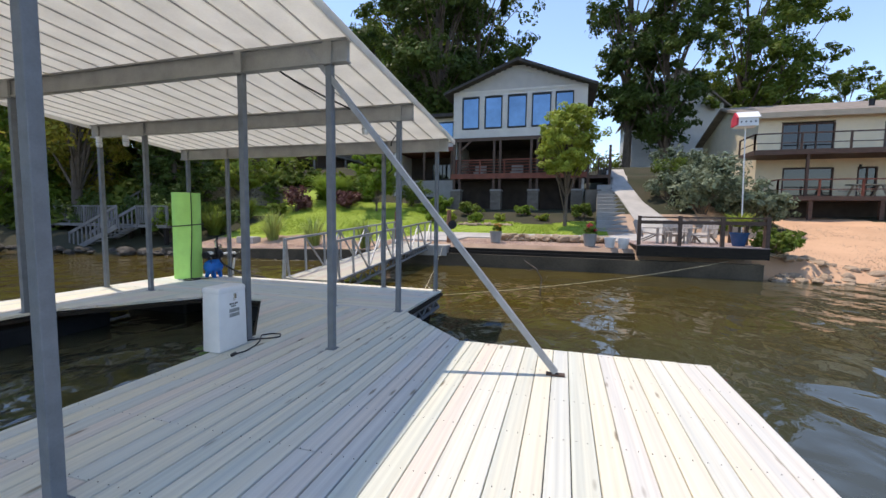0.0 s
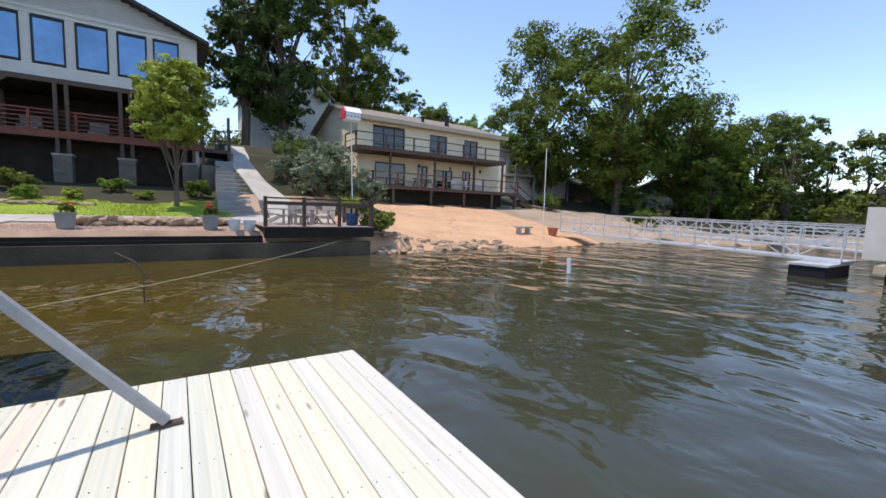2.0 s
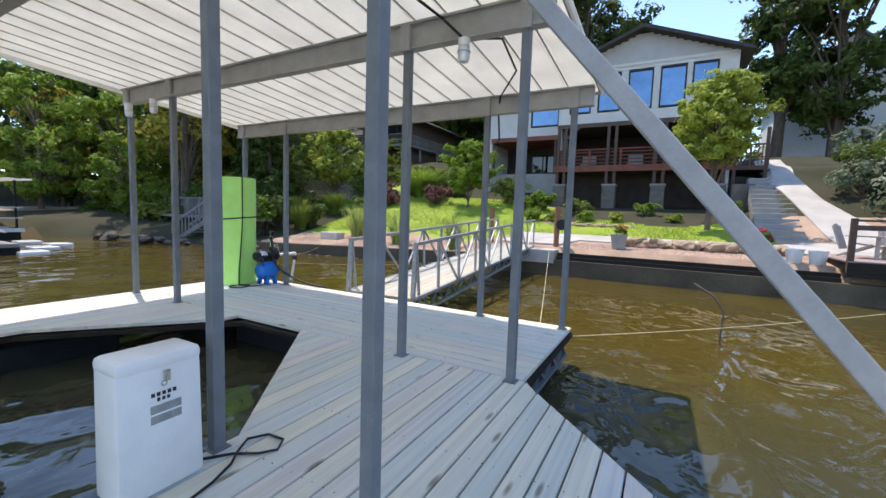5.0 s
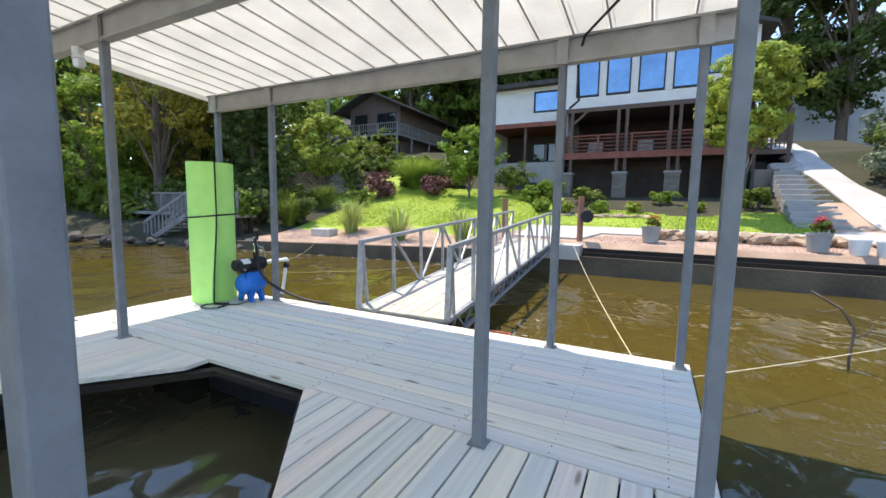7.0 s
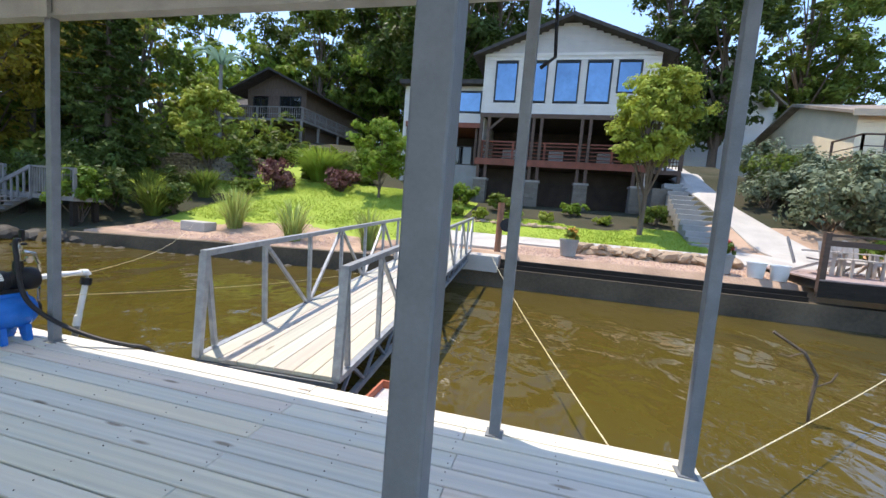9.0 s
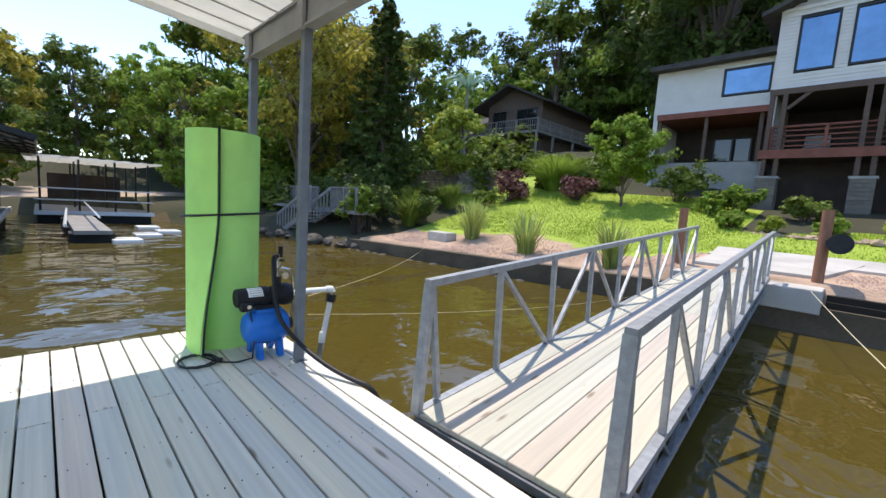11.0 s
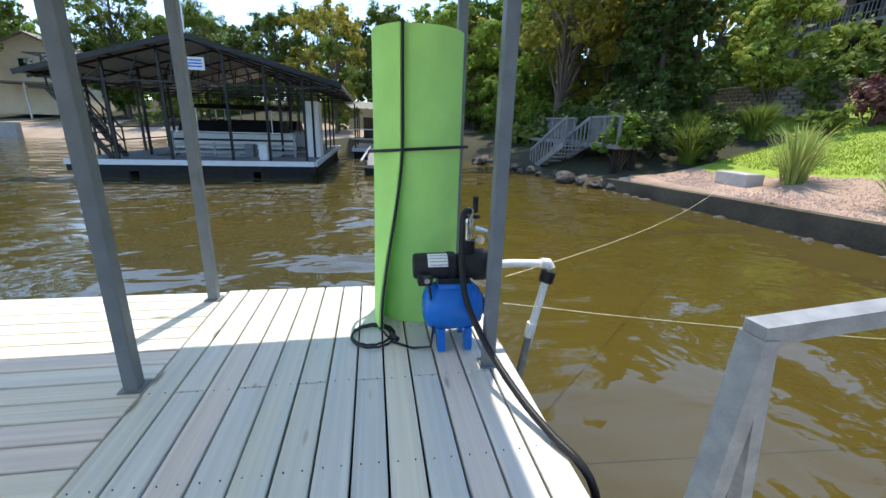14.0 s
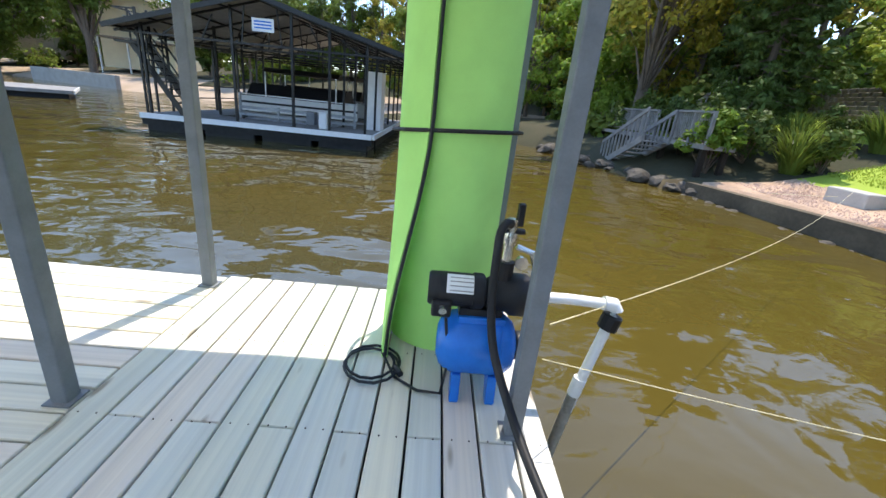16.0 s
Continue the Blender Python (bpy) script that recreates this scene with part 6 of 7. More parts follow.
mh = thing("martin_house", (6.75, 18.2, 0.6), "red and white birdhouse on a tall white pole", "birdhouse")
part("pole", bar(BM(), (6.75, 18.2, gz(6.75, 18.2) - 0.1), (6.62, 18.2, 5.0), 0.045, n=8), M_WHITEPL, mh)
part("body", box(BM(), 6.3, 6.95, 17.95, 18.45, 4.95, 5.25), M_WHITEPL, mh)
part("roof", prism(BM(), [(17.9, 5.25), (18.5, 5.25), (18.2, 5.5)], 'x', 6.3, 7.0), M_WHITEPL, mh)
part("gable", prism(BM(), [(17.92, 5.0), (18.48, 5.0), (18.48, 5.25), (18.2, 5.48), (17.92, 5.25)], 'x', 6.24, 6.3), M_REDP, mh)
for k in range(4):
    part("entrance_hole", bar(BM(), (6.4 + 0.15 * k, 17.945, 5.1), (6.4 + 0.15 * k, 17.949, 5.1), 0.06, n=10), M_INK, mh)
bench = thing("beach_bench", (17.4, 18.7, 0.05), "low grey concrete bench on the beach", "bench")
zb = gz(17.4, 18.7)
part("seat", box(BM(), 16.8, 18.0, 18.5, 18.9, zb + 0.36, zb + 0.46), M_CONC, bench, bevel=0.02)
for x in (17.0, 17.7):
    part("leg", box(BM(), x, x + 0.15, 18.55, 18.85, zb - 0.05, zb + 0.36), M_CONC, bench)
zt = gz(19.6, 18.4)
part_pot = solo("terracotta_pot", lathe(BM(), [(0.2, 0), (0.22, 0.01), (0.3, 0.4), (0.33, 0.41), (0.33, 0.5), (0.28, 0.5), (0.2, 0.05)], (19.6, 18.4, zt)), M_TERRA,
                "empty terracotta pot on the beach", "plant pot", smooth=True)
solo("marker_pole", bar(BM(), (19.3, 18.9, zt - 0.2), (19.2, 18.9, 5.2), 0.045, n=8), M_WHITEPL, "thin white pole standing on the beach", "pole")
solo("marker_pipe", bar(BM(), (10.6, 9.5, -1.2), (10.55, 9.5, -0.02), 0.13, n=14), M_WHITEPL, "white plastic pipe marker standing in the water", "marker", smooth=True)
st = thing("dead_branch", (-0.24, 10.15, -0.5), "bare dead branch sticking out of the water", "branch")
part("stem", tube(BM(), [(-0.2, 10.15, -0.7), (-0.22, 10.15, -0.3), (-0.2, 10.15, 0.02), (-0.34, 10.15, 0.25), (-0.62, 10.2, 0.42)], 0.018, 6), M_BARK, st)
part("twig", tube(BM(), [(-0.21, 10.15, -0.1), (-0.1, 10.1, 0.0), (-0.06, 10.1, 0.1)], 0.01, 5), M_BARK, st)
part("twig", tube(BM(), [(-0.34, 10.15, 0.25), (-0.5, 10.1, 0.2), (-0.58, 10.1, 0.22)], 0.008, 5), M_BARK, st)
# ---- things on the dock ----
def foam_roll():
    """A mat rolled up on end: a spiral sheet whose outer end stands off as a flap, tighter at the top."""
    ob = thing("foam_mat_roll", (-7.98, 7.4, 0), "lime-green foam water mat rolled up on end and tied", "foam mat")
    C = Vector((-7.99, 7.44))
    H = 1.915
    nz, thick = 14, 0.032

    def plan(u):
        """Points of the sheet's middle line at height share u."""
        pts = []
        n = 96
        for k in range(n):
            a = radians(-105) + 2 * math.pi * 2.6 * (1 - k / (n - 1)) * 1.0
            r = 0.15 + 0.149 * (k / (n - 1))
            pts.append(C + Vector((r * math.cos(a), r * math.sin(a))))
        # the outer end runs on, off the body, towards the deck's middle
        loose = 1 - step(u, 0.0, 0.66)
        end = Vector((-7.70 + 0.105 * loose, 7.30 - 0.15 * loose))
        last = pts[-1]
        ctrl = Vector((-7.87 - 0.02 * loose, 7.10))
        for k in range(1, 9):
            s = k / 8
            pts.append(last * (1 - s) ** 2 + ctrl * 2 * s * (1 - s) + end * s * s)
        return pts
    bm = BM()
    grid = []
    for j in range(nz + 1):
        u = j / nz
        pts = plan(u)
        ring_a, ring_b = [], []
        for i, p in enumerate(pts):
            d = pts[min(i + 1, len(pts) - 1)] - pts[max(i - 1, 0)]
            nrm = Vector((d.y, -d.x)).normalized() * thick / 2
            wob = 0.004 * noise.noise(Vector((p.x * 5, p.y * 5, u * 6)))
            ring_a.append(bm.verts.new((p.x + nrm.x + wob, p.y + nrm.y, 0.002 + H * u)))
            ring_b.append(bm.verts.new((p.x - nrm.x + wob, p.y - nrm.y, 0.002 + H * u)))
        grid.append((ring_a, ring_b))
    n = len(grid[0][0])
    for (a0, b0), (a1, b1) in zip(grid, grid[1:]):
        for i in range(n - 1):
            bm.faces.new((a0[i], a0[i + 1], a1[i + 1], a1[i]))
            bm.faces.new((b0[i], b1[i], b1[i + 1], b0[i + 1]))
        for i in (0, n - 1):
            bm.faces.new((a0[i], a1[i], b1[i], b0[i]))
    for j in (0, nz):
        a, b = grid[j]
        for i in range(n - 1):
            bm.faces.new((a[i], b[i], b[i + 1], a[i + 1]))
    part("mat", bm, M_FOAM, ob, smooth=True)
    ends = [plan(j / 14)[-1] for j in range(15)]
    part("edge_cord", tube(BM(), [(e.x + 0.012, e.y + 0.004, 0.02 + H * j / 14) for j, e in enumerate(ends)], 0.009, 6), M_BLACK, ob, "black cord along the mat's edge")
    loop = []
    for k in range(41):
        a = radians(-105) + 2 * math.pi * k / 40
        r = 0.332
        p = C + Vector((r * math.cos(a), r * math.sin(a)))
        if -115 < (math.degrees(a) % 360) - 360 < -45:
            p = C + Vector((0.355 * math.cos(a), 0.345 * math.sin(a)))
        loop.append((p.x, p.y, 1.19 + 0.03 * math.sin(a * 1.0 + 0.8)))
    part("tie_rope", tube(BM(), loop, 0.011, 6), M_BLACK, ob, "black rope tied round the roll")


foam_roll()
RY = pose(0, 0, 0, 90)
# the cord's coil on the deck
pts = []
for k in range(60):
    a = k / 59 * 2 * math.pi * 2.3
    r = 0.13 + 0.02 * math.sin(a * 0.7)
    pts.append((-7.52 + r * 1.05 * math.cos(a + 1.0) + 0.02 * k / 59, 7.10 + r * math.sin(a + 1.0), 0.012 + 0.009 * (k / 59) + 0.004 * (k % 2)))
pts += [(-7.42, 7.22, 0.012), (-7.33, 7.34, 0.012), (-7.3, 7.45, 0.03), (-7.31, 7.47, 0.2), (-7.33, 7.44, 0.42)]
cord = thing("extension_lead", (-7.52, 7.1, 0), "black power cord coiled on the deck", "cord")
part("cable", tube(BM(), pts, 0.0075, 6), M_BLACK, cord, smooth=True)
part("plug", bar(BM(), (-7.49, 7.22, 0.018), (-7.43, 7.25, 0.022), 0.035, n=8), M_BLACK, cord)

pump = thing("water_pump", (-7.41, 7.6, 0), "black electric water pump on a glossy blue pressure tank", "pump")
cx, cz = -7.42, 0.255
prof = [(0.02, -0.19), (0.07, -0.188), (0.115, -0.17), (0.143, -0.135), (0.152, -0.1), (0.152, 0.1), (0.143, 0.135), (0.115, 0.17), (0.07, 0.188), (0.02, 0.19)]
tank = part("tank", lathe(BM(), prof, (cx, 7.6, cz), 32, RY), M_BLUE, pump, "glossy blue steel pressure tank", smooth=True)
part("weld_band", lathe(BM(), [(0.151, -0.004), (0.1545, -0.002), (0.1545, 0.002), (0.151, 0.004)], (cx, 7.7, cz), 32, RY), M_BLUE, tank, smooth=True)
part("flange", lathe(BM(), [(0.03, -0.02), (0.07, -0.02), (0.07, 0.02), (0.05, 0.03), (0.01, 0.03)], (cx, 7.80, cz), 20, RY), M_BLACK, tank, smooth=True)
part("bracket", box(BM(), cx - 0.06, cx + 0.07, 7.5, 7.72, cz + 0.13, cz + 0.165), M_BLUE, tank, bevel=0.006)
for y in (7.515, 7.685):
    for s in (-1, 1):
        bm = BM()
        prism(bm, [(cx + s * 0.02, 0.13), (cx + s * 0.13, 0.15), (cx + s * 0.14, 0.02), (cx + s * 0.145, 0.003), (cx + s * 0.085, 0.003), (cx + s * 0.08, 0.03)], 'y', y - 0.022, y + 0.022)
        part("foot", bm, M_BLUE, tank, bevel=0.006)
mz = 0.525
motor = part("motor", lathe(BM(), [(0.02, -0.13), (0.07, -0.13), (0.082, -0.122), (0.085, -0.11), (0.085, -0.075), (0.078, -0.07), (0.078, 0.12), (0.07, 0.13), (0.02, 0.13)],
                            (cx, 7.48, mz), 28, RY), M_BLACK, pump, "black motor housing", smooth=True)
part("rating_label", lathe(BM(), [(0.0788, -0.055), (0.0792, -0.055), (0.0792, 0.085), (0.0788, 0.085)], (cx, 7.48, mz), 28, RY), M_BLACK, motor)
lb = BM()
for k in range(7):
    a0, a1 = radians(12 + 10 * k), radians(22 + 10 * k)
    v = [lb.verts.new((cx + 0.0805 * math.cos(a), y, mz + 0.0805 * math.sin(a))) for a, y in ((a0, 7.43), (a0, 7.57), (a1, 7.57), (a1, 7.43))]
    lb.faces.new(v)
part("label", lb, M_WHITEPL, motor, "white rating label")
for k in range(4):
    lb = BM()
    a0, a1 = radians(18 + 15 * k), radians(22 + 15 * k)
    v = [lb.verts.new((cx + 0.0812 * math.cos(a), y, mz + 0.0812 * math.sin(a))) for a, y in ((a0, 7.445), (a0, 7.55), (a1, 7.55), (a1, 7.445))]
    lb.faces.new(v)
    part("print_line", lb, M_GREYW, motor)
part("junction", box(BM(), cx + 0.02, cx + 0.1, 7.37, 7.46, mz - 0.1, mz - 0.02), M_BLACK, motor, bevel=0.012)
part("gland", bar(BM(), (cx + 0.1, 7.42, mz - 0.05), (cx + 0.125, 7.42, mz - 0.055), 0.036, n=12), M_CHROME, motor)
part("motor_base", box(BM(), cx - 0.05, cx + 0.05, 7.5, 7.7, mz - 0.115, mz - 0.07), M_BLACK, pump, bevel=0.008)
head = part("pump_head", lathe(BM(), [(0.03, -0.1), (0.09, -0.1), (0.1, -0.08), (0.1, -0.02), (0.085, 0.0), (0.075, 0.08), (0.055, 0.11), (0.02, 0.11)], (cx, 7.71, mz), 24, RY), M_BLACK, pump, smooth=True)
part("outlet", bar(BM(), (cx, 7.69, mz + 0.07), (cx, 7.69, mz + 0.16), 0.075, n=12), M_BLACK, head)
part("nipple", bar(BM(), (cx, 7.69, mz + 0.16), (cx, 7.69, mz + 0.24), 0.045, n=12), M_CHROME, head)
part("valve_body", lathe(BM(), [(0.01, -0.03), (0.028, -0.03), (0.036, 0.0), (0.028, 0.03), (0.01, 0.03)], (cx, 7.69, mz + 0.27), 14), M_CHROME, head, smooth=True)
part("valve_lever", box(BM(), cx - 0.02, cx + 0.02, 7.645, 7.75, mz + 0.295, mz + 0.315), M_BLACK, head, bevel=0.006)
part("tee", bar(BM(), (cx, 7.69, mz + 0.3), (cx, 7.69, mz + 0.36), 0.05, n=12), M_CHROME, head)
part("tap_lever", box(BM(), cx - 0.018, cx + 0.018, 7.705, 7.735, mz + 0.33, mz + 0.43), M_BLACK, head, bevel=0.006)
part("gauge", bar(BM(), (cx + 0.02, 7.75, mz + 0.17), (cx + 0.045, 7.75, mz + 0.17), 0.06, n=16), M_CHROME, head)
part("flex_line", tube(BM(), [(cx + 0.02, 7.72, mz + 0.24), (cx + 0.03, 7.79, mz + 0.22), (cx + 0.02, 7.83, mz + 0.12), (cx, 7.84, mz - 0.1), (cx, 7.83, cz + 0.02)], 0.014, 8), M_CHROME, head, "braided steel line", smooth=True)
# black hose over the pump and along the deck's edge
hose = [(cx + 0.03, 7.68, 0.865), (cx + 0.05, 7.655, 0.875), (cx + 0.075, 7.63, 0.84), (cx + 0.1, 7.625, 0.75), (cx + 0.115, 7.625, 0.6), (cx + 0.14, 7.635, 0.46),
        (cx + 0.2, 7.655, 0.34), (cx + 0.34, 7.7, 0.23), (cx + 0.55, 7.76, 0.135), (cx + 0.78, 7.83, 0.065), (cx + 0.98, 7.9, 0.03), (cx + 1.08, 7.95, 0.01),
        (cx + 1.15, 8.0, -0.08), (cx + 1.19, 8.05, -0.35), (cx + 1.2, 8.1, -0.7)]
fine = []
for i in range(len(hose) - 1):
    p0, p1, p2, p3 = (Vector(hose[max(0, min(len(hose) - 1, i + d))]) for d in (-1, 0, 1, 2))
    for s in (0, 0.33, 0.66):
        fine.append(0.5 * ((2 * p1) + (p2 - p0) * s + (2 * p0 - 5 * p1 + 4 * p2 - p3) * s * s + (3 * p1 - p0 - 3 * p2 + p3) * s ** 3))
solo("water_hose", tube(BM(), fine + [Vector(hose[-1])], 0.019, 10), M_BLACK, "thick black water hose looping from pump to deck edge", "hose", smooth=True)
pv = thing("suction_pipe", (-7.38, 8.15, 0.5), "white plastic suction pipe running down into the lake", "pipe")
part("arm", tube(BM(), [(cx, 7.8, mz - 0.005), (cx, 8.0, mz), (cx + 0.01, 8.2, mz - 0.005)], 0.026, 14), M_WHITEPL, pv, smooth=True)
part("elbow", tube(BM(), [(cx + 0.01, 8.17, mz), (cx + 0.01, 8.22, mz - 0.005), (cx + 0.01, 8.235, mz - 0.03), (cx + 0.01, 8.23, mz - 0.07)], 0.034, 14), M_WHITEPL, pv, smooth=True)
part("union", bar(BM(), (cx + 0.01, 8.23, mz - 0.06), (cx + 0.01, 8.215, mz - 0.13), 0.095, n=10), M_BLACK, pv, "black threaded union")
part("drop", tube(BM(), [(cx + 0.01, 8.22, mz - 0.1), (cx + 0.01, 8.15, 0.06), (cx + 0.01, 8.08, -0.38)], 0.026, 14), M_WHITEPL, pv, smooth=True)
part("coupling", bar(BM(), (cx + 0.01, 8.152, 0.1), (cx + 0.01, 8.135, 0.0), 0.066, n=14), M_WHITEPL, pv)
part("lower_pipe", tube(BM(), [(cx + 0.01, 8.135, 0.0), (cx + 0.01, 8.04, -0.7)], 0.028, 14), mat("slimed_pipe", (0.35, 0.33, 0.27), 0.6, 0, 9, 0.5, 0.1, 60), pv, smooth=True)

# lift control box
bx = thing("lift_control_box", (-3.215, 3.655, 0), "white moulded plastic boat-lift control cover on the deck", "control box")
bm = BM()
box(bm, -3.335, -3.105, 3.46, 3.85, 0.003, 0.64)
for v in bm.verts:
    if v.co.z > 0.3:
        v.co.x = -3.22 + (v.co.x + 3.22) * 0.95
        v.co.y = 3.655 + (v.co.y - 3.655) * 0.97
part("cover", bm, M_WHITEPL, bx, smooth=True, bevel=0.022)
bm = BM()
box(bm, -3.336, -3.104, 3.462, 3.848, 0.61, 0.69)
part("lid", bm, M_WHITEPL, bx, smooth=True, bevel=0.03)
part("latch", box(BM(), -3.1, -3.088, 3.655, 3.685, 0.555, 0.61), M_CHROME, bx, bevel=0.003)
part("latch_ring", tube(BM(), [(-3.09, 3.655 + 0.012 * math.cos(a), 0.55 + 0.012 * math.sin(a)) for a in np.linspace(0, 6.28, 12)], 0.003, 5), M_CHROME, bx)
M_LABELG = mat("grey_sticker", (0.30, 0.31, 0.30), 0.6, 0, 14, 0.3, 0.0, 60)
def sticker(y0, y1, z0, z1, m):
    def fx(z):
        return -3.1055 - 0.0058 * (z / 0.64) + 0.002
    bm = BM()
    bm.faces.new([bm.verts.new(c) for c in ((fx(z0), y0, z0), (fx(z0), y1, z0), (fx(z1), y1, z1), (fx(z1), y0, z1))])
    return part("marking", bm, m, bx)


for k in range(5):
    sticker(3.605 + 0.024 * k, 3.622 + 0.024 * k, 0.487, 0.507, M_INK)
for k in range(3):
    sticker(3.63 + 0.022 * k, 3.645 + 0.022 * k, 0.462, 0.48, M_INK)
sticker(3.60, 3.74, 0.405, 0.445, M_LABELG)
sticker(3.60, 3.74, 0.355, 0.395, M_LABELG)
lead = [(-3.2, 3.88, 0.01), (-3.1, 4.0, 0.012), (-2.98, 4.08, 0.012), (-2.92, 4.16, 0.012), (-2.98, 4.25, 0.012), (-3.1, 4.24, 0.012), (-3.16, 4.14, 0.014), (-3.08, 4.02, 0.022),
        (-3.02, 3.94, 0.012), (-2.96, 3.8, 0.01), (-2.92, 3.62, 0.01), (-2.95, 3.5, 0.01)]
lc = thing("extension_lead", (-3.0, 3.9, 0), "black power lead looped round the post's foot", "cord")
part("cable", tube(BM(), lead, 0.0075, 6), M_BLACK, lc, smooth=True)
part("plug", bar(BM(), (-2.95, 3.5, 0.018), (-2.935, 3.44, 0.018), 0.036, n=8), M_BLACK, lc)


def jar_light(x, y, z):
    ob = thing("jar_light", (x, y, z), "small glass jar lamp hung under the roof beam", "lamp", "jar lamps")
    part("cap", bar(BM(), (x, y, z), (x, y, z - 0.06), 0.1, n=16), M_WHITEPL, ob)
    part("jar", lathe(BM(), [(0.042, -0.06), (0.05, -0.08), (0.05, -0.16), (0.04, -0.19), (0.01, -0.195)], (x, y, z), 16), M_ALU, ob, smooth=True)
    part("cage", tube(BM(), [(x + 0.055 * math.cos(a), y + 0.055 * math.sin(a), z - 0.11) for a in np.linspace(0, 6.28, 16)], 0.004, 5), M_GALV, ob)


jar_light(-2.66, 5.84, roof_z(5.84) - 0.235)
jar_light(-7.55, 5.84, roof_z(5.84) - 0.235)
jar_light(-8.2, 5.82, roof_z(5.84) - 0.235)
cab = [(-3.1, 4.05, roof_z(4.05) - 0.03), (-3.0, 4.6, roof_z(4.6) - 0.09), (-2.9, 5.2, roof_z(5.2) - 0.1), (-2.85, 5.78, roof_z(5.78) - 0.06), (-2.66, 5.8, roof_z(5.8) - 0.24)]
solo("ceiling_cable", tube(BM(), cab, 0.012, 6), M_BLACK, "black cable sagging under the roof", "cable")
cab = [(-2.66, 5.82, roof_z(5.82) - 0.24), (-2.5, 6.3, roof_z(6.3) - 0.05), (-2.6, 7.0, roof_z(7) - 0.05), (-3.05, 7.7, roof_z(7.7) - 0.04), (-3.12, 7.84, roof_z(7.8) - 0.2),
       (-3.1, 7.86, roof_z(7.8) - 0.55), (-3.18, 7.84, roof_z(7.8) - 0.62)]
solo("ceiling_cable", tube(BM(), cab, 0.012, 6), M_BLACK, "black cable hanging from the roof's edge", "cable")


def rope(a, b, sag, r, label, n=14, material=None):
    a, b = Vector(a), Vector(b)
    return solo("mooring_rope", tube(BM(), [a.lerp(b, k / n) - Vector((0, 0, sag * 4 * (k / n) * (1 - k / n))) for k in range(n + 1)], r, 6), material or M_ROPE, label, "rope", "mooring ropes")


rope((-2.04, 7.86, -0.1), (5.6, 15.85, 0.12), 0.12, 0.005, "taut pale rope from dock corner to sea wall")
rope((-2.45, 7.95, -0.1), (-4.35, 15.8, 0.3), 0.1, 0.0055, "yellowish rope from dock to gangway landing")
rope((-7.1, 7.83, 0.56), (-14.6, 16.6, 0.36), 0.26, 0.0028, "thin pale rope from dock to anchor block")
rope((-7.1, 7.83, 0.4), (-6.3, 15.75, 0.04), 0.16, 0.0024, "thin pale rope from post to sea wall")
rope((-14.6, 16.3, 0.2), (-19.5, 14.2, -0.3), 0.15, 0.006, "thin pale rope along the bank")
# steel tray under the gangway
bm = BM()
tr = thing("float_tray", (-4.05, 8.5, -0.3), "shallow rusty-rimmed steel tray beside the gangway", "tray")
part("base", box(BM(), -4.42, -3.95, 8.08, 8.75, -0.34, -0.31), M_ALU, tr)
for a in ((-4.42, -4.4, 8.08, 8.75), (-3.97, -3.95, 8.08, 8.75), (-4.4, -3.97, 8.08, 8.1), (-4.4, -3.97, 8.73, 8.75)):
    part("rim", box(BM(), *a, -0.31, -0.24), M_TERRA, tr)
# screw heads on the boards, too small to count
bm = BM()
for x in np.arange(-8.25, -2.1, 0.6):
    for i in range(n_walk):
        for o in (0.035, w_walk - 0.045):
            bar(bm, (x + 0.006 * math.sin(9 * x + i), 5.935 + i * w_walk + o, -0.002), (x + 0.006 * math.sin(9 * x + i), 5.935 + i * w_walk + o, 0.0035), 0.007, n=6)
for y in np.arange(-0.2, 5.9, 0.61):
    for i in range(33):
        x = -3.26 + i * RUN
        if y > finger_ends(x + 0.08)[1] - 0.05:
            continue
        for o in (0.035, RUN - 0.045):
            bar(bm, (x + o, y, -0.002), (x + o, y, 0.0035), 0.006, n=6)
solo("deck_screws", bm, M_DIM, "dark screw heads in the deck boards", "screws", kind="stuff")

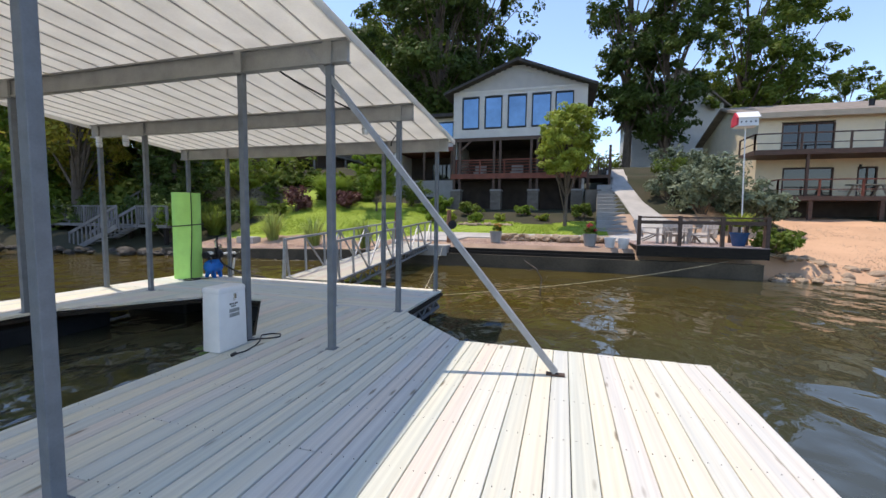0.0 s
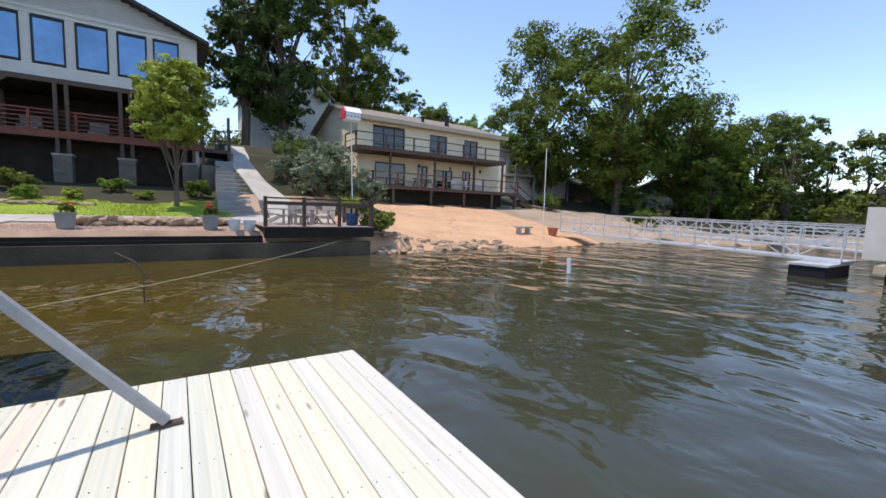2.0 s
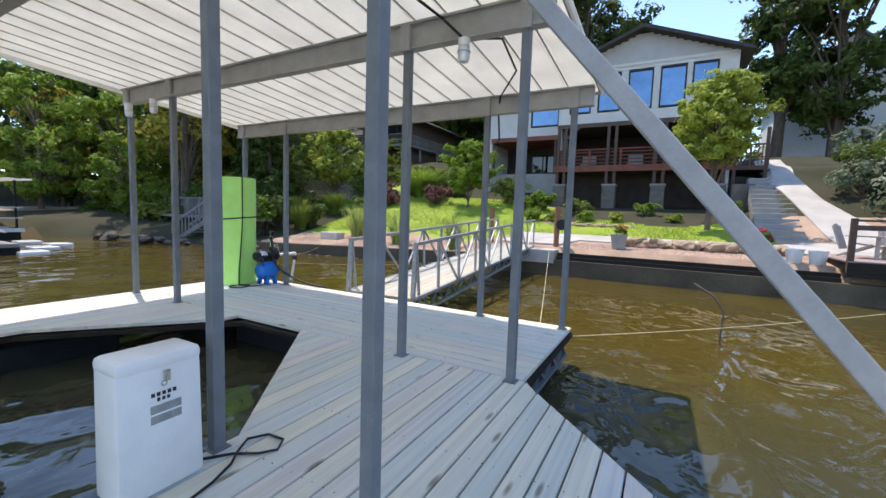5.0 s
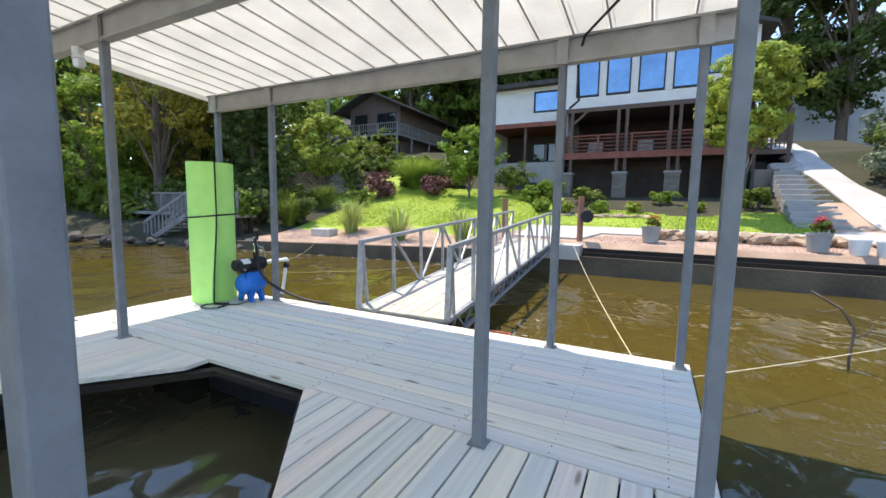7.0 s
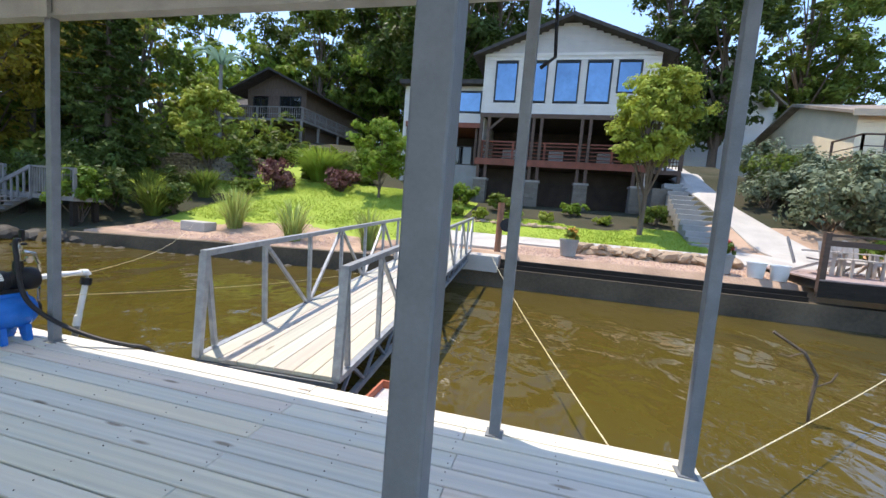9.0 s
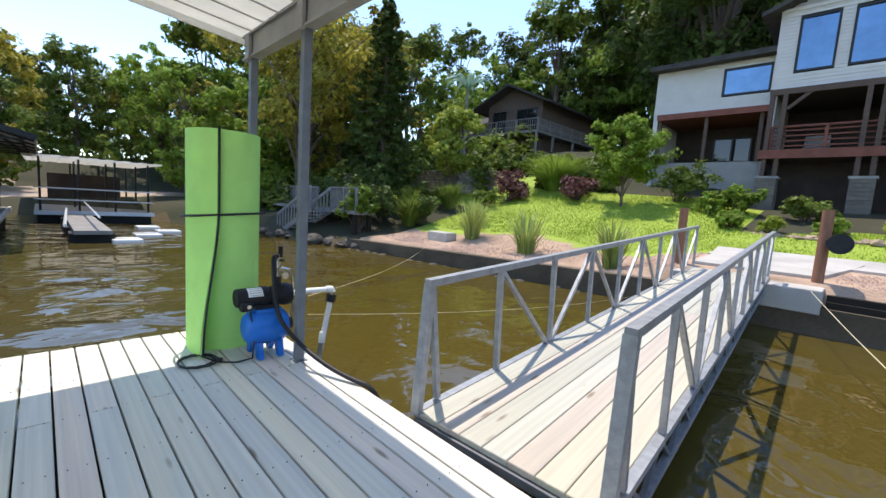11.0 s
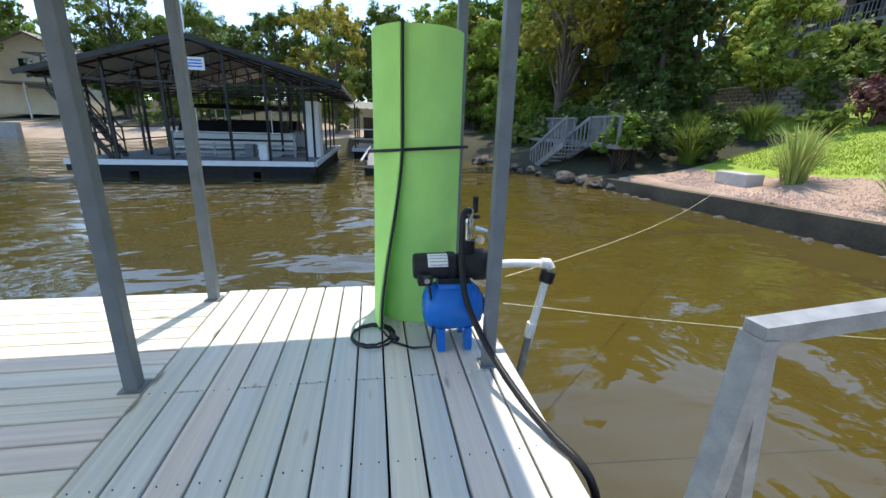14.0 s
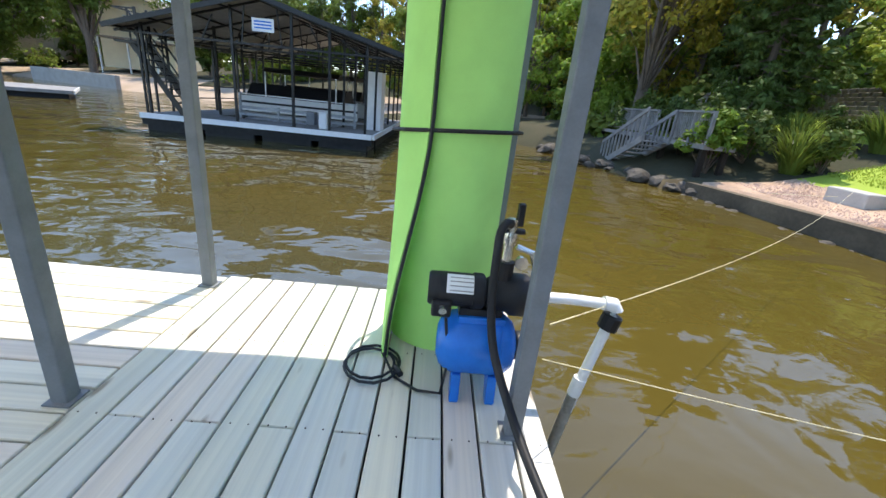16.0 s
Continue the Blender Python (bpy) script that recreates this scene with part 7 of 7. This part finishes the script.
# ---- the neighbours' docks ----
def steel_dock():
    ob = thing("covered_boat_dock", (-24, 2, WATER), "dark steel covered boat dock with gabled metal roof", "boat dock")
    x0, x1, y0, y1 = -30.0, -19.4, -2.1, 5.2
    part("deck", box(BM(), x0, x1, y0, y0 + 1.6, -0.08, 0.04), M_GREYDECK, ob)
    part("deck", box(BM(), x0, x1, y1 - 1.6, y1, -0.08, 0.04), M_GREYDECK, ob)
    part("deck", box(BM(), x1 - 1.8, x1, y0 + 1.6, y1 - 1.6, -0.08, 0.04), M_GREYDECK, ob)
    part("bumper", box(BM(), x1 + 0.01, x1 + 0.09, y0, y1, -0.1, 0.06), M_WHITEPL, ob, "white vinyl dock bumper")
    part("bumper", box(BM(), x0, x1, y1 + 0.01, y1 + 0.09, -0.1, 0.06), M_WHITEPL, ob, "white vinyl dock bumper")
    for k in range(4):
        y = y0 + 0.1 + k * 1.82
        part("float", box(BM(), x1 - 1.5, x1 - 0.05, y, y + 1.6, -0.8, -0.1), M_FLOAT, ob, bevel=0.05)
    part("float", box(BM(), x0, x1 - 1.6, y0 + 0.1, y0 + 1.5, -0.8, -0.1), M_FLOAT, ob)
    part("float", box(BM(), x0, x1 - 1.6, y1 - 1.5, y1 - 0.1, -0.8, -0.1), M_FLOAT, ob)
    part("rim", box(BM(), x1 - 0.05, x1 + 0.0, y0, y1, -0.3, -0.1), M_FLOAT, ob)
    yc, ze, zr = 1.75, 2.42, 3.62
    for s in (-1, 1):
        bm = BM()
        ye = yc + s * 4.45
        prism(bm, [(yc, zr), (ye, ze), (ye, ze + 0.05), (yc, zr + 0.05)], 'x', x0, x1 + 0.3)
        part("roof_slope", bm, mat("dull_steel_roof", (0.40, 0.40, 0.39), 0.5, 0.15, 4, 0.2, 0.1, 40) if s < 0 else bpy.data.materials["dull_steel_roof"], ob)
    for i, x in enumerate(np.linspace(x1 - 0.15, x0 + 0.3, 6)):
        for y in (y0 + 0.25, y0 + 1.4, 1.75 - 0.9, 1.75 + 0.9, y1 - 1.4, y1 - 0.25):
            if abs(y - 1.75) < 1 and i not in (0, 5):
                continue
            z = zr - abs(y - yc) * (zr - ze) / 4.45
            part("post", bar(BM(), (x, y, 0.04), (x, y, z), 0.075), M_BLACKFR, ob)
        for s in (-1, 1):
            part("rafter", bar(BM(), (x, yc, zr - 0.06), (x, yc + s * 4.4, ze - 0.06), 0.06), M_BLACKFR, ob)
        part("tie", bar(BM(), (x, yc - 4.2, ze - 0.05), (x, yc + 4.2, ze - 0.05), 0.06), M_BLACKFR, ob)
        for d in (-3.0, -1.8, -0.6, 0.6, 1.8, 3.0):
            z = zr - abs(d) * (zr - ze) / 4.45 - 0.06
            part("web", bar(BM(), (x, yc + d, ze - 0.05), (x, yc + d * 0.8, z), 0.035), M_BLACKFR, ob)
    for y in np.linspace(yc - 4.2, yc + 4.2, 9):
        z = zr - abs(y - yc) * (zr - ze) / 4.45 - 0.03
        part("purlin", bar(BM(), (x0, y, z), (x1 + 0.2, y, z), 0.05), M_BLACKFR, ob)
    part("fascia", bar(BM(), (x1 + 0.3, yc, zr + 0.01), (x1 + 0.3, yc - 4.45, ze + 0.01), 0.04, 0.14), M_BLACKFR, ob)
    part("fascia", bar(BM(), (x1 + 0.3, yc, zr + 0.01), (x1 + 0.3, yc + 4.45, ze + 0.01), 0.04, 0.14), M_BLACKFR, ob)
    sg = part("sign", box(BM(), x1 + 0.02, x1 + 0.04, 1.55, 2.2, 2.72, 3.08), M_WHITEPL, ob, "small white and blue sign")
    for k in range(3):
        part("sign_bar", box(BM(), x1 + 0.041, x1 + 0.044, 1.62, 2.13, 2.8 + 0.085 * k, 2.84 + 0.085 * k), M_BLUE, sg)
    part("antenna", bar(BM(), (x1, yc, 3.6), (x1, yc, 5.2), 0.03), M_ALU, ob)
    for s in (0, 0.75):
        part("stair_stringer", bar(BM(), (-19.75 - s, -0.95, 0.05), (-19.75 - s, -2.35, 2.1), 0.05, 0.16), M_BLACKFR, ob)
        part("stair_handrail", bar(BM(), (-19.75 - s, -0.95, 0.95), (-19.75 - s, -2.35, 3.0), 0.045), M_BLACKFR, ob)
        part("stair_handrail", bar(BM(), (-19.75 - s, -0.95, 0.52), (-19.75 - s, -2.35, 2.57), 0.035), M_BLACKFR, ob)
        for k in range(4):
            y, z = -0.95 - 0.46 * k, 0.05 + 0.68 * k
            part("stair_baluster", bar(BM(), (-19.75 - s, y, z), (-19.75 - s, y, z + 0.9), 0.035), M_BLACKFR, ob)
    for k in range(10):
        part("tread", box(BM(), -20.5, -19.75, -1.13 - 0.137 * k, -0.93 - 0.137 * k, 0.2 + 0.2 * k, 0.24 + 0.2 * k), M_BLACKFR, ob)
    part("landing", box(BM(), -21.0, -19.6, -2.75, -2.0, 2.05, 2.12), M_BLACKFR, ob)
    for p in ((-19.65, -2.04), (-20.2, -2.04), (-21.0, -2.04)):
        part("landing_post", bar(BM(), (*p, 0.04), (*p, 3.05), 0.06), M_BLACKFR, ob)
    for z in (2.5, 3.0):
        part("landing_rail", bar(BM(), (-19.65, -2.7, z), (-19.65, -2.04, z), 0.04), M_BLACKFR, ob)
        part("landing_rail", bar(BM(), (-21.0, -2.7, z), (-19.65, -2.7, z), 0.04), M_BLACKFR, ob)
    for z in (0.5, 0.95):
        part("guard_rail", bar(BM(), (x0 + 0.3, y0 + 0.1, z), (x1 - 2.0, y0 + 0.1, z), 0.04), M_BLACKFR, ob)
    lift = thing("boat_lift", (-21.3, 2.2, -0.1), "galvanised boat lift beams across the slip", "boat lift")
    for z in (0.18, 0.42):
        part("beam", bar(BM(), (-21.35, 0.1, z), (-21.35, 4.3, z), 0.09), M_GALV, lift)
    for y in (0.15, 1.5, 2.9, 4.25):
        part("upright", bar(BM(), (-21.35, y, -0.4), (-21.35, y, 0.9 if y in (0.15, 4.25) else 0.5), 0.07), M_GALV, lift)
    part("winch_box", box(BM(), -21.3, -21.0, 2.6, 2.9, 0.04, 0.5), M_POST, lift, bevel=0.02)
    lk = thing("dock_locker", (-20.1, 3.5, 0.04), "white plastic dock locker", "locker")
    part("body", box(BM(), -20.3, -19.9, 3.35, 3.62, 0.04, 0.55), M_WHITEPL, lk, bevel=0.02)
    part("lid", box(BM(), -20.33, -19.87, 3.32, 3.65, 0.552, 0.6), M_WHITEPL, lk, bevel=0.012)
    sh = thing("dock_shed", (-22, 4.9, 0.04), "white metal storage shed on the dock", "shed")
    part("body", box(BM(), -22.6, -21.6, 4.65, 5.15, 0.04, 2.05), M_WHITEPL, sh)
    part("door", box(BM(), -21.597, -21.57, 4.7, 5.1, 0.1, 1.95), M_WHITEPL, sh)


def pontoon(x, y, turn, label):
    ob = thing("pontoon_boat", (0, 0, 0), label, "boat")
    for s in (-1, 1):
        part("pontoon", lathe(BM(), [(0.02, -3.0), (0.22, -2.7), (0.28, -2.2), (0.28, 2.8), (0.25, 2.95), (0.02, 2.95)], (0, s * 0.85, 0.0), 18, pose(0, 0, 0, 0, 90)), M_ALU, ob, smooth=True)
    part("deck", box(BM(), -2.7, 2.7, -1.2, 1.2, 0.29, 0.37), M_GREYW, ob)
    for s in (-1, 1):
        part("side_panel", box(BM(), -2.5, 2.2, s * 1.15 - 0.02, s * 1.15 + 0.02, 0.42, 1.0), M_WHITEPL, ob)
        part("stripe", box(BM(), -2.5, 2.2, s * 1.175 - 0.004, s * 1.175 + 0.004, 0.72, 0.8), M_BLACK, ob)
        part("rail", bar(BM(), (-2.5, s * 1.15, 1.05), (2.2, s * 1.15, 1.05), 0.04), M_ALU, ob)
    part("seat", box(BM(), -2.3, -0.8, -1.0, -0.4, 0.37, 0.85), M_WHITEPL, ob, bevel=0.06)
    part("cover", prism(BM(), [(-1.1, 1.0), (1.1, 1.0), (0.5, 1.5), (-0.5, 1.5)], 'x', -2.3, 1.6), M_BLACK, ob)
    part("canopy", prism(BM(), [(-1.15, 1.95), (1.15, 1.95), (0.8, 2.12), (-0.8, 2.12)], 'x', -1.6, 1.4), M_BLACK, ob)
    for cxx in (-1.5, 1.3):
        for s in (-1, 1):
            part("canopy_pole", bar(BM(), (cxx, s * 1.1, 1.0), (cxx, s * 1.1, 1.96), 0.04), M_ALU, ob)
    part("motor", box(BM(), -3.0, -2.7, -0.2, 0.2, 0.1, 1.0), M_BLACK, ob, bevel=0.06)
    ob.matrix_basis = pose(x, y, WATER + 0.25, 0, 0, turn)
    return ob


steel_dock()
boat = pontoon(-24.4, 1.8, 90, "white and black covered pontoon boat in its slip")
copy_thing(boat, pose(-27.5, 1.9, WATER + 0.3, 0, 0, 88))


def flat_dock(name, x0, x1, y0, y1, zr, label, roofm):
    ob = thing(name, ((x0 + x1) / 2, (y0 + y1) / 2, WATER), label, "boat dock")
    part("deck", box(BM(), x0, x1, y0, y1, -0.15, 0.0), M_GREYDECK, ob)
    part("edge", box(BM(), x1 + 0.005, x1 + 0.08, y0, y1, -0.16, 0.02), M_WHITEPL, ob)
    part("float", box(BM(), x0 + 0.1, x1 - 0.1, y0 + 0.1, y1 - 0.1, -0.8, -0.16), M_FLOAT, ob)
    bm = BM()
    n = 16
    for k in range(n):
        u = y0 - 0.3 + (y1 - y0 + 0.6) * k / n
        w = (y1 - y0 + 0.6) / n
        box(bm, x0 - 0.3, x1 + 0.3, u, u + w * 0.96, zr + 0.02 * (k % 2), zr + 0.07 + 0.02 * (k % 2))
    part("roof", bm, roofm, ob)
    for x in (x0 + 0.2, (x0 + x1) / 2, x1 - 0.2):
        for y in np.linspace(y0 + 0.2, y1 - 0.2, 4):
            part("post", bar(BM(), (x, y, 0.0), (x, y, zr), 0.08), M_BLACKFR, ob)
    part("back_wall", box(BM(), x0 + 0.3, x0 + 0.4, y0 + 0.5, y1 - 0.5, 0, zr - 0.6), M_DIM, ob)
    for z in (0.5, 1.0):
        part("rail", bar(BM(), (x1 - 0.1, y0, z), (x1 - 0.1, y1, z), 0.05), M_ALU, ob)
    return ob


flat_dock("white_roof_dock", -36, -28.3, 6.0, 10.2, 2.3, "boat dock with flat white metal roof", M_ROOF)
low = thing("low_dock", (-30.1, -12.9, WATER), "low grey floating dock with white edge", "dock")
LD = pose(-30.15, -12.9, 0, 0, 0, -53.1)
part("deck", box(BM(), 0, 13, -2.65, 2.65, -0.2, -0.08, LD), M_GREYDECK, low)
part("edge", box(BM(), -0.07, -0.004, -2.65, 2.65, -0.22, -0.06, LD), M_WHITEPL, low)
part("edge", box(BM(), 0, 13, 2.655, 2.72, -0.22, -0.06, LD), M_GREYDECK, low)
for k in range(5):
    part("float", box(BM(), 0.2 + 2.6 * k, 2.4 + 2.6 * k, -2.5, 2.5, -0.8, -0.2, LD), M_FLOAT, low, bevel=0.04)
sb = thing("small_boat", (-26.6, -17.3, -0.08), "small white motorboat resting on the low dock", "boat")
SB = pose(-26.6, -17.3, 0.45, 0, 0, -53.1)
bm = prism(BM(), [(-1.6, -0.53), (1.0, -0.53), (1.6, 0.0), (1.7, 0.12), (-1.7, 0.12)], 'y', -0.7, 0.7)
bmesh.ops.transform(bm, matrix=SB, verts=bm.verts[:])
part("hull", bm, M_WHITEPL, sb, bevel=0.05)
bm = prism(BM(), [(-0.3, 0.12), (0.4, 0.12), (-0.1, 0.6)], 'y', -0.6, 0.6)
bmesh.ops.transform(bm, matrix=SB, verts=bm.verts[:])
part("windscreen", bm, M_GLASS, sb)
part("engine", box(BM(), -1.95, -1.7, -0.18, 0.18, -0.4, 0.55, SB), M_BLACK, sb, bevel=0.05)
bw = thing("bank_wall", (-44, -23.7, WATER), "long low grey concrete wall along the far bank", "retaining wall")
part("wall", box(BM(), -5.6, 4.6, -0.2, 0.2, -0.7, 0.62, pose(-44.3, -24.2, 0, 0, 0, 72)), M_GREYW, bw)
walkway = thing("far_walkway", (-30, 8, WATER), "low floating walkway with silver rails leading to docks", "walkway")
part("deck", box(BM(), -28.1, -20.2, 6.9, 7.8, -0.22, -0.1), M_GREYDECK, walkway)
part("pipe_rail", bar(BM(), (-28, 7.0, 0.15), (-20.2, 6.7, 0.05), 0.09, n=8), M_ALU, walkway)
part("pipe_rail", bar(BM(), (-28, 7.6, 0.45), (-20.2, 7.5, 0.3), 0.06, n=8), M_ALU, walkway)
for x in np.arange(-27.8, -20.5, 2.1):
    part("float", box(BM(), x, x + 1.0, 6.8, 7.9, -0.65, -0.22), M_FLOAT, walkway)
for x, y in ((-22.2, 9.0), (-20.6, 8.2), (-23.6, 9.9), (-25.5, 9.5)):
    f = thing("mooring_float", (x, y, WATER), "small square white mooring float", "float", "mooring floats")
    part("pad", box(BM(), x - 0.4, x + 0.4, y - 0.4, y + 0.4, WATER - 0.1, WATER + 0.09), M_WHITEPL, f, bevel=0.03)
    part("strap", box(BM(), x - 0.03, x + 0.03, y - 0.41, y + 0.41, WATER + 0.09, WATER + 0.1), M_BLACK, f)

# bank deck and stair
bd = thing("bank_deck", (-19.5, 15.2, 0.9), "weathered grey timber deck with stair down to the water", "deck")
part("floor", box(BM(), -26.0, -17.7, 14.95, 15.9, 0.75, 0.88), M_GREYDECK, bd)
rail(bd, (-19.5, 15.0, 0.88), (-17.7, 15.0, 0.88), 0.9, 3, 16, M_GREYDECK, 0.09, 0)
rail(bd, (-26.0, 15.4, 0.88), (-21.6, 15.4, 0.88), 0.9, 5, 34, M_GREYDECK, 0.09, 0)
for k in range(8):
    part("tread", box(BM(), -19.88 - 0.37 * k, -19.56 - 0.37 * k, 14.0, 14.9, 0.72 - 0.165 * k, 0.76 - 0.165 * k), M_GREYDECK, bd)
for y in (14.0, 14.9):
    part("stringer", bar(BM(), (-19.5, y, 0.82), (-22.7, y, -0.5), 0.06, 0.22), M_GREYDECK, bd)
    part("handrail", bar(BM(), (-19.5, y, 1.75), (-22.7, y, 0.42), 0.06, 0.12), M_GREYDECK, bd)
    for k in range(12):
        u = k / 11
        part("baluster", bar(BM(), (-19.5 - 3.2 * u, y, 0.82 - 1.32 * u), (-19.5 - 3.2 * u, y, 1.75 - 1.33 * u), 0.05), M_GREYDECK, bd)
for x in (-25.8, -23.0, -20.2, -17.9):
    for y in (15.1, 15.75):
        part("leg", bar(BM(), (x, y, -0.8), (x, y, 0.75), 0.15), M_DARKWOOD, bd)
part("float_step", box(BM(), -23.8, -22.3, 13.5, 15.2, -0.5, -0.36), M_GREYDECK, bd)
us = thing("upper_stair", (-24.4, 19.1, 0.9), "weathered pale timber stair with rails climbing the wooded bank", "stair")
for k in range(11):
    z = 0.95 + 0.155 * k
    part("tread", box(BM(), -26.2 + 0.33 * k, -25.86 + 0.33 * k, 18.6, 19.6, z, z + 0.04), M_GREYDECK, us)
for y in (18.6, 19.6):
    part("stringer", bar(BM(), (-26.2, y, 0.85), (-22.6, y, 2.55), 0.06, 0.25), M_GREYDECK, us)
    part("handrail", bar(BM(), (-26.2, y, 1.75), (-22.6, y, 3.45), 0.06, 0.12), M_GREYDECK, us)
    for k in range(12):
        u = k / 11
        part("baluster", bar(BM(), (-26.2 + 3.6 * u, y, 0.85 + 1.7 * u), (-26.2 + 3.6 * u, y, 1.75 + 1.7 * u), 0.05), M_GREYDECK, us)

# ---- right-hand gangways and dock ----
def truss_walk(a, b, w, h, label):
    a, b = Vector(a), Vector(b)
    ob = thing("truss_gangway", a, label, "gangway", "truss gangways")
    d = (b - a).normalized()
    sd = Vector((-d.y, d.x, 0)) * w / 2
    n = 8
    bm = BM()
    v = [bm.verts.new(c) for c in (a - sd, a + sd, b + sd, b - sd)] + [bm.verts.new(c - Vector((0, 0, 0.06))) for c in (a - sd, a + sd, b + sd, b - sd)]
    for f in ((0, 1, 2, 3), (7, 6, 5, 4), (0, 4, 5, 1), (1, 5, 6, 2), (2, 6, 7, 3), (3, 7, 4, 0)):
        bm.faces.new([v[i] for i in f])
    part("tread_plate", bm, M_ALU, ob)
    for s in (-1, 1):
        for z in (-0.05, h * 0.5, h):
            part("rail", bar(BM(), a + sd * s + Vector((0, 0, z)), b + sd * s + Vector((0, 0, z)), 0.05), M_ALU, ob)
        for k in range(n + 1):
            p = a.lerp(b, k / n) + sd * s
            part("upright", bar(BM(), p, p + Vector((0, 0, h)), 0.045), M_ALU, ob)
            if k < n:
                q = a.lerp(b, (k + 1) / n) + sd * s
                lo, hi = (p, q + Vector((0, 0, h))) if k % 2 else (p + Vector((0, 0, h)), q)
                part("diagonal", bar(BM(), lo, hi, 0.035), M_ALU, ob)
    return ob


truss_walk((20.8, 18.3, 0.25), (19.8, 5.2, 0.05), 1.2, 1.1, "long silver aluminium truss gangway from the beach")
truss_walk((28.5, 17.0, 0.2), (27.5, 3.5, 0.05), 1.2, 1.1, "silver aluminium truss gangway further along the shore")
truss_walk((36.5, 14.0, 0.2), (35.0, 1.0, 0.05), 1.2, 1.1, "distant silver aluminium truss gangway")
gf = thing("gangway_float", (18.6, 5.9, WATER), "black float carrying the gangway's end", "float")
part("tub", box(BM(), 18.0, 20.6, 5.3, 6.3, -0.8, -0.1), M_FLOAT, gf, bevel=0.05)
part("cap", box(BM(), 17.95, 20.65, 5.25, 6.35, -0.098, -0.03), M_ALU, gf)
rd = thing("roofed_dock", (25, 2, WATER), "dock with timber deck, white boat shed and dark roof", "boat dock")
part("deck", box(BM(), 19.2, 30, -4, 4.4, -0.08, 0.04), M_TRIM, rd)
part("rim", box(BM(), 19.14, 19.195, -4, 4.45, -0.22, 0.02), M_TRIM, rd)
for k in range(5):
    part("float", box(BM(), 19.25, 21, -3.8 + 1.65 * k, -2.4 + 1.65 * k, -0.8, -0.09), M_FLOAT, rd, bevel=0.04)
part("roof", box(BM(), 19.0, 31, -5, 4.6, 2.35, 2.5), M_SHINGLE, rd)
for x in (19.5, 23, 26.5, 29.8):
    for y in (-3.8, 0.2, 4.2):
        part("post", bar(BM(), (x, y, 0.04), (x, y, 2.35), 0.1), M_BLACKFR, rd)
part("shed", box(BM(), 22.4, 25.2, 4.5, 5.4, 0.0, 2.0), M_WHITEH, rd)
part("back_wall", box(BM(), 26, 26.1, -4, 4, 0.04, 2.3), M_WHITEH, rd)

# fibreglass palm by the cabin
pm = thing("ornamental_palm", (-31.5, 35.5, gz(-31.5, 35.5)), "pale teal ornamental palm tree beside the cabin", "palm")
part("trunk", bar(BM(), (-31.5, 35.5, gz(-31.5, 35.5) - 0.2), (-31.5, 35.5, 12.3), 0.4, n=10, taper=0.7), M_SILVER, pm)
M_TEAL = leaf_mat("teal_fronds", (0.16, 0.30, 0.24), (0.34, 0.52, 0.42))
for k in range(9):
    a = 6.283 * k / 9
    bm = BM()
    prev = None
    for i in range(7):
        u = i / 6
        p = Vector((-31.5 + 2.3 * u * math.cos(a), 35.5 + 2.3 * u * math.sin(a), 12.3 + 1.3 * math.sin(u * 2.2) - 0.6 * u * u))
        wv = Vector((-math.sin(a), math.cos(a), 0)) * 0.28 * math.sin(math.pi * (0.12 + 0.86 * u))
        cur = (bm.verts.new(p + wv - Vector((0, 0, 0.15))), bm.verts.new(p), bm.verts.new(p - wv - Vector((0, 0, 0.15))))
        if prev:
            bm.faces.new((prev[0], prev[1], cur[1], cur[0])), bm.faces.new((prev[1], prev[2], cur[2], cur[1]))
        prev = cur
    part("frond", bm, M_TEAL, pm)
solo("pale_tree_trunk", bar(BM(), (-11.9, 29.5, 2.5), (-11.9, 29.6, 9.2), 0.5, n=12, taper=0.6), M_SILVER, "pale bare tree trunk beside the house wing", "tree trunk", smooth=True)
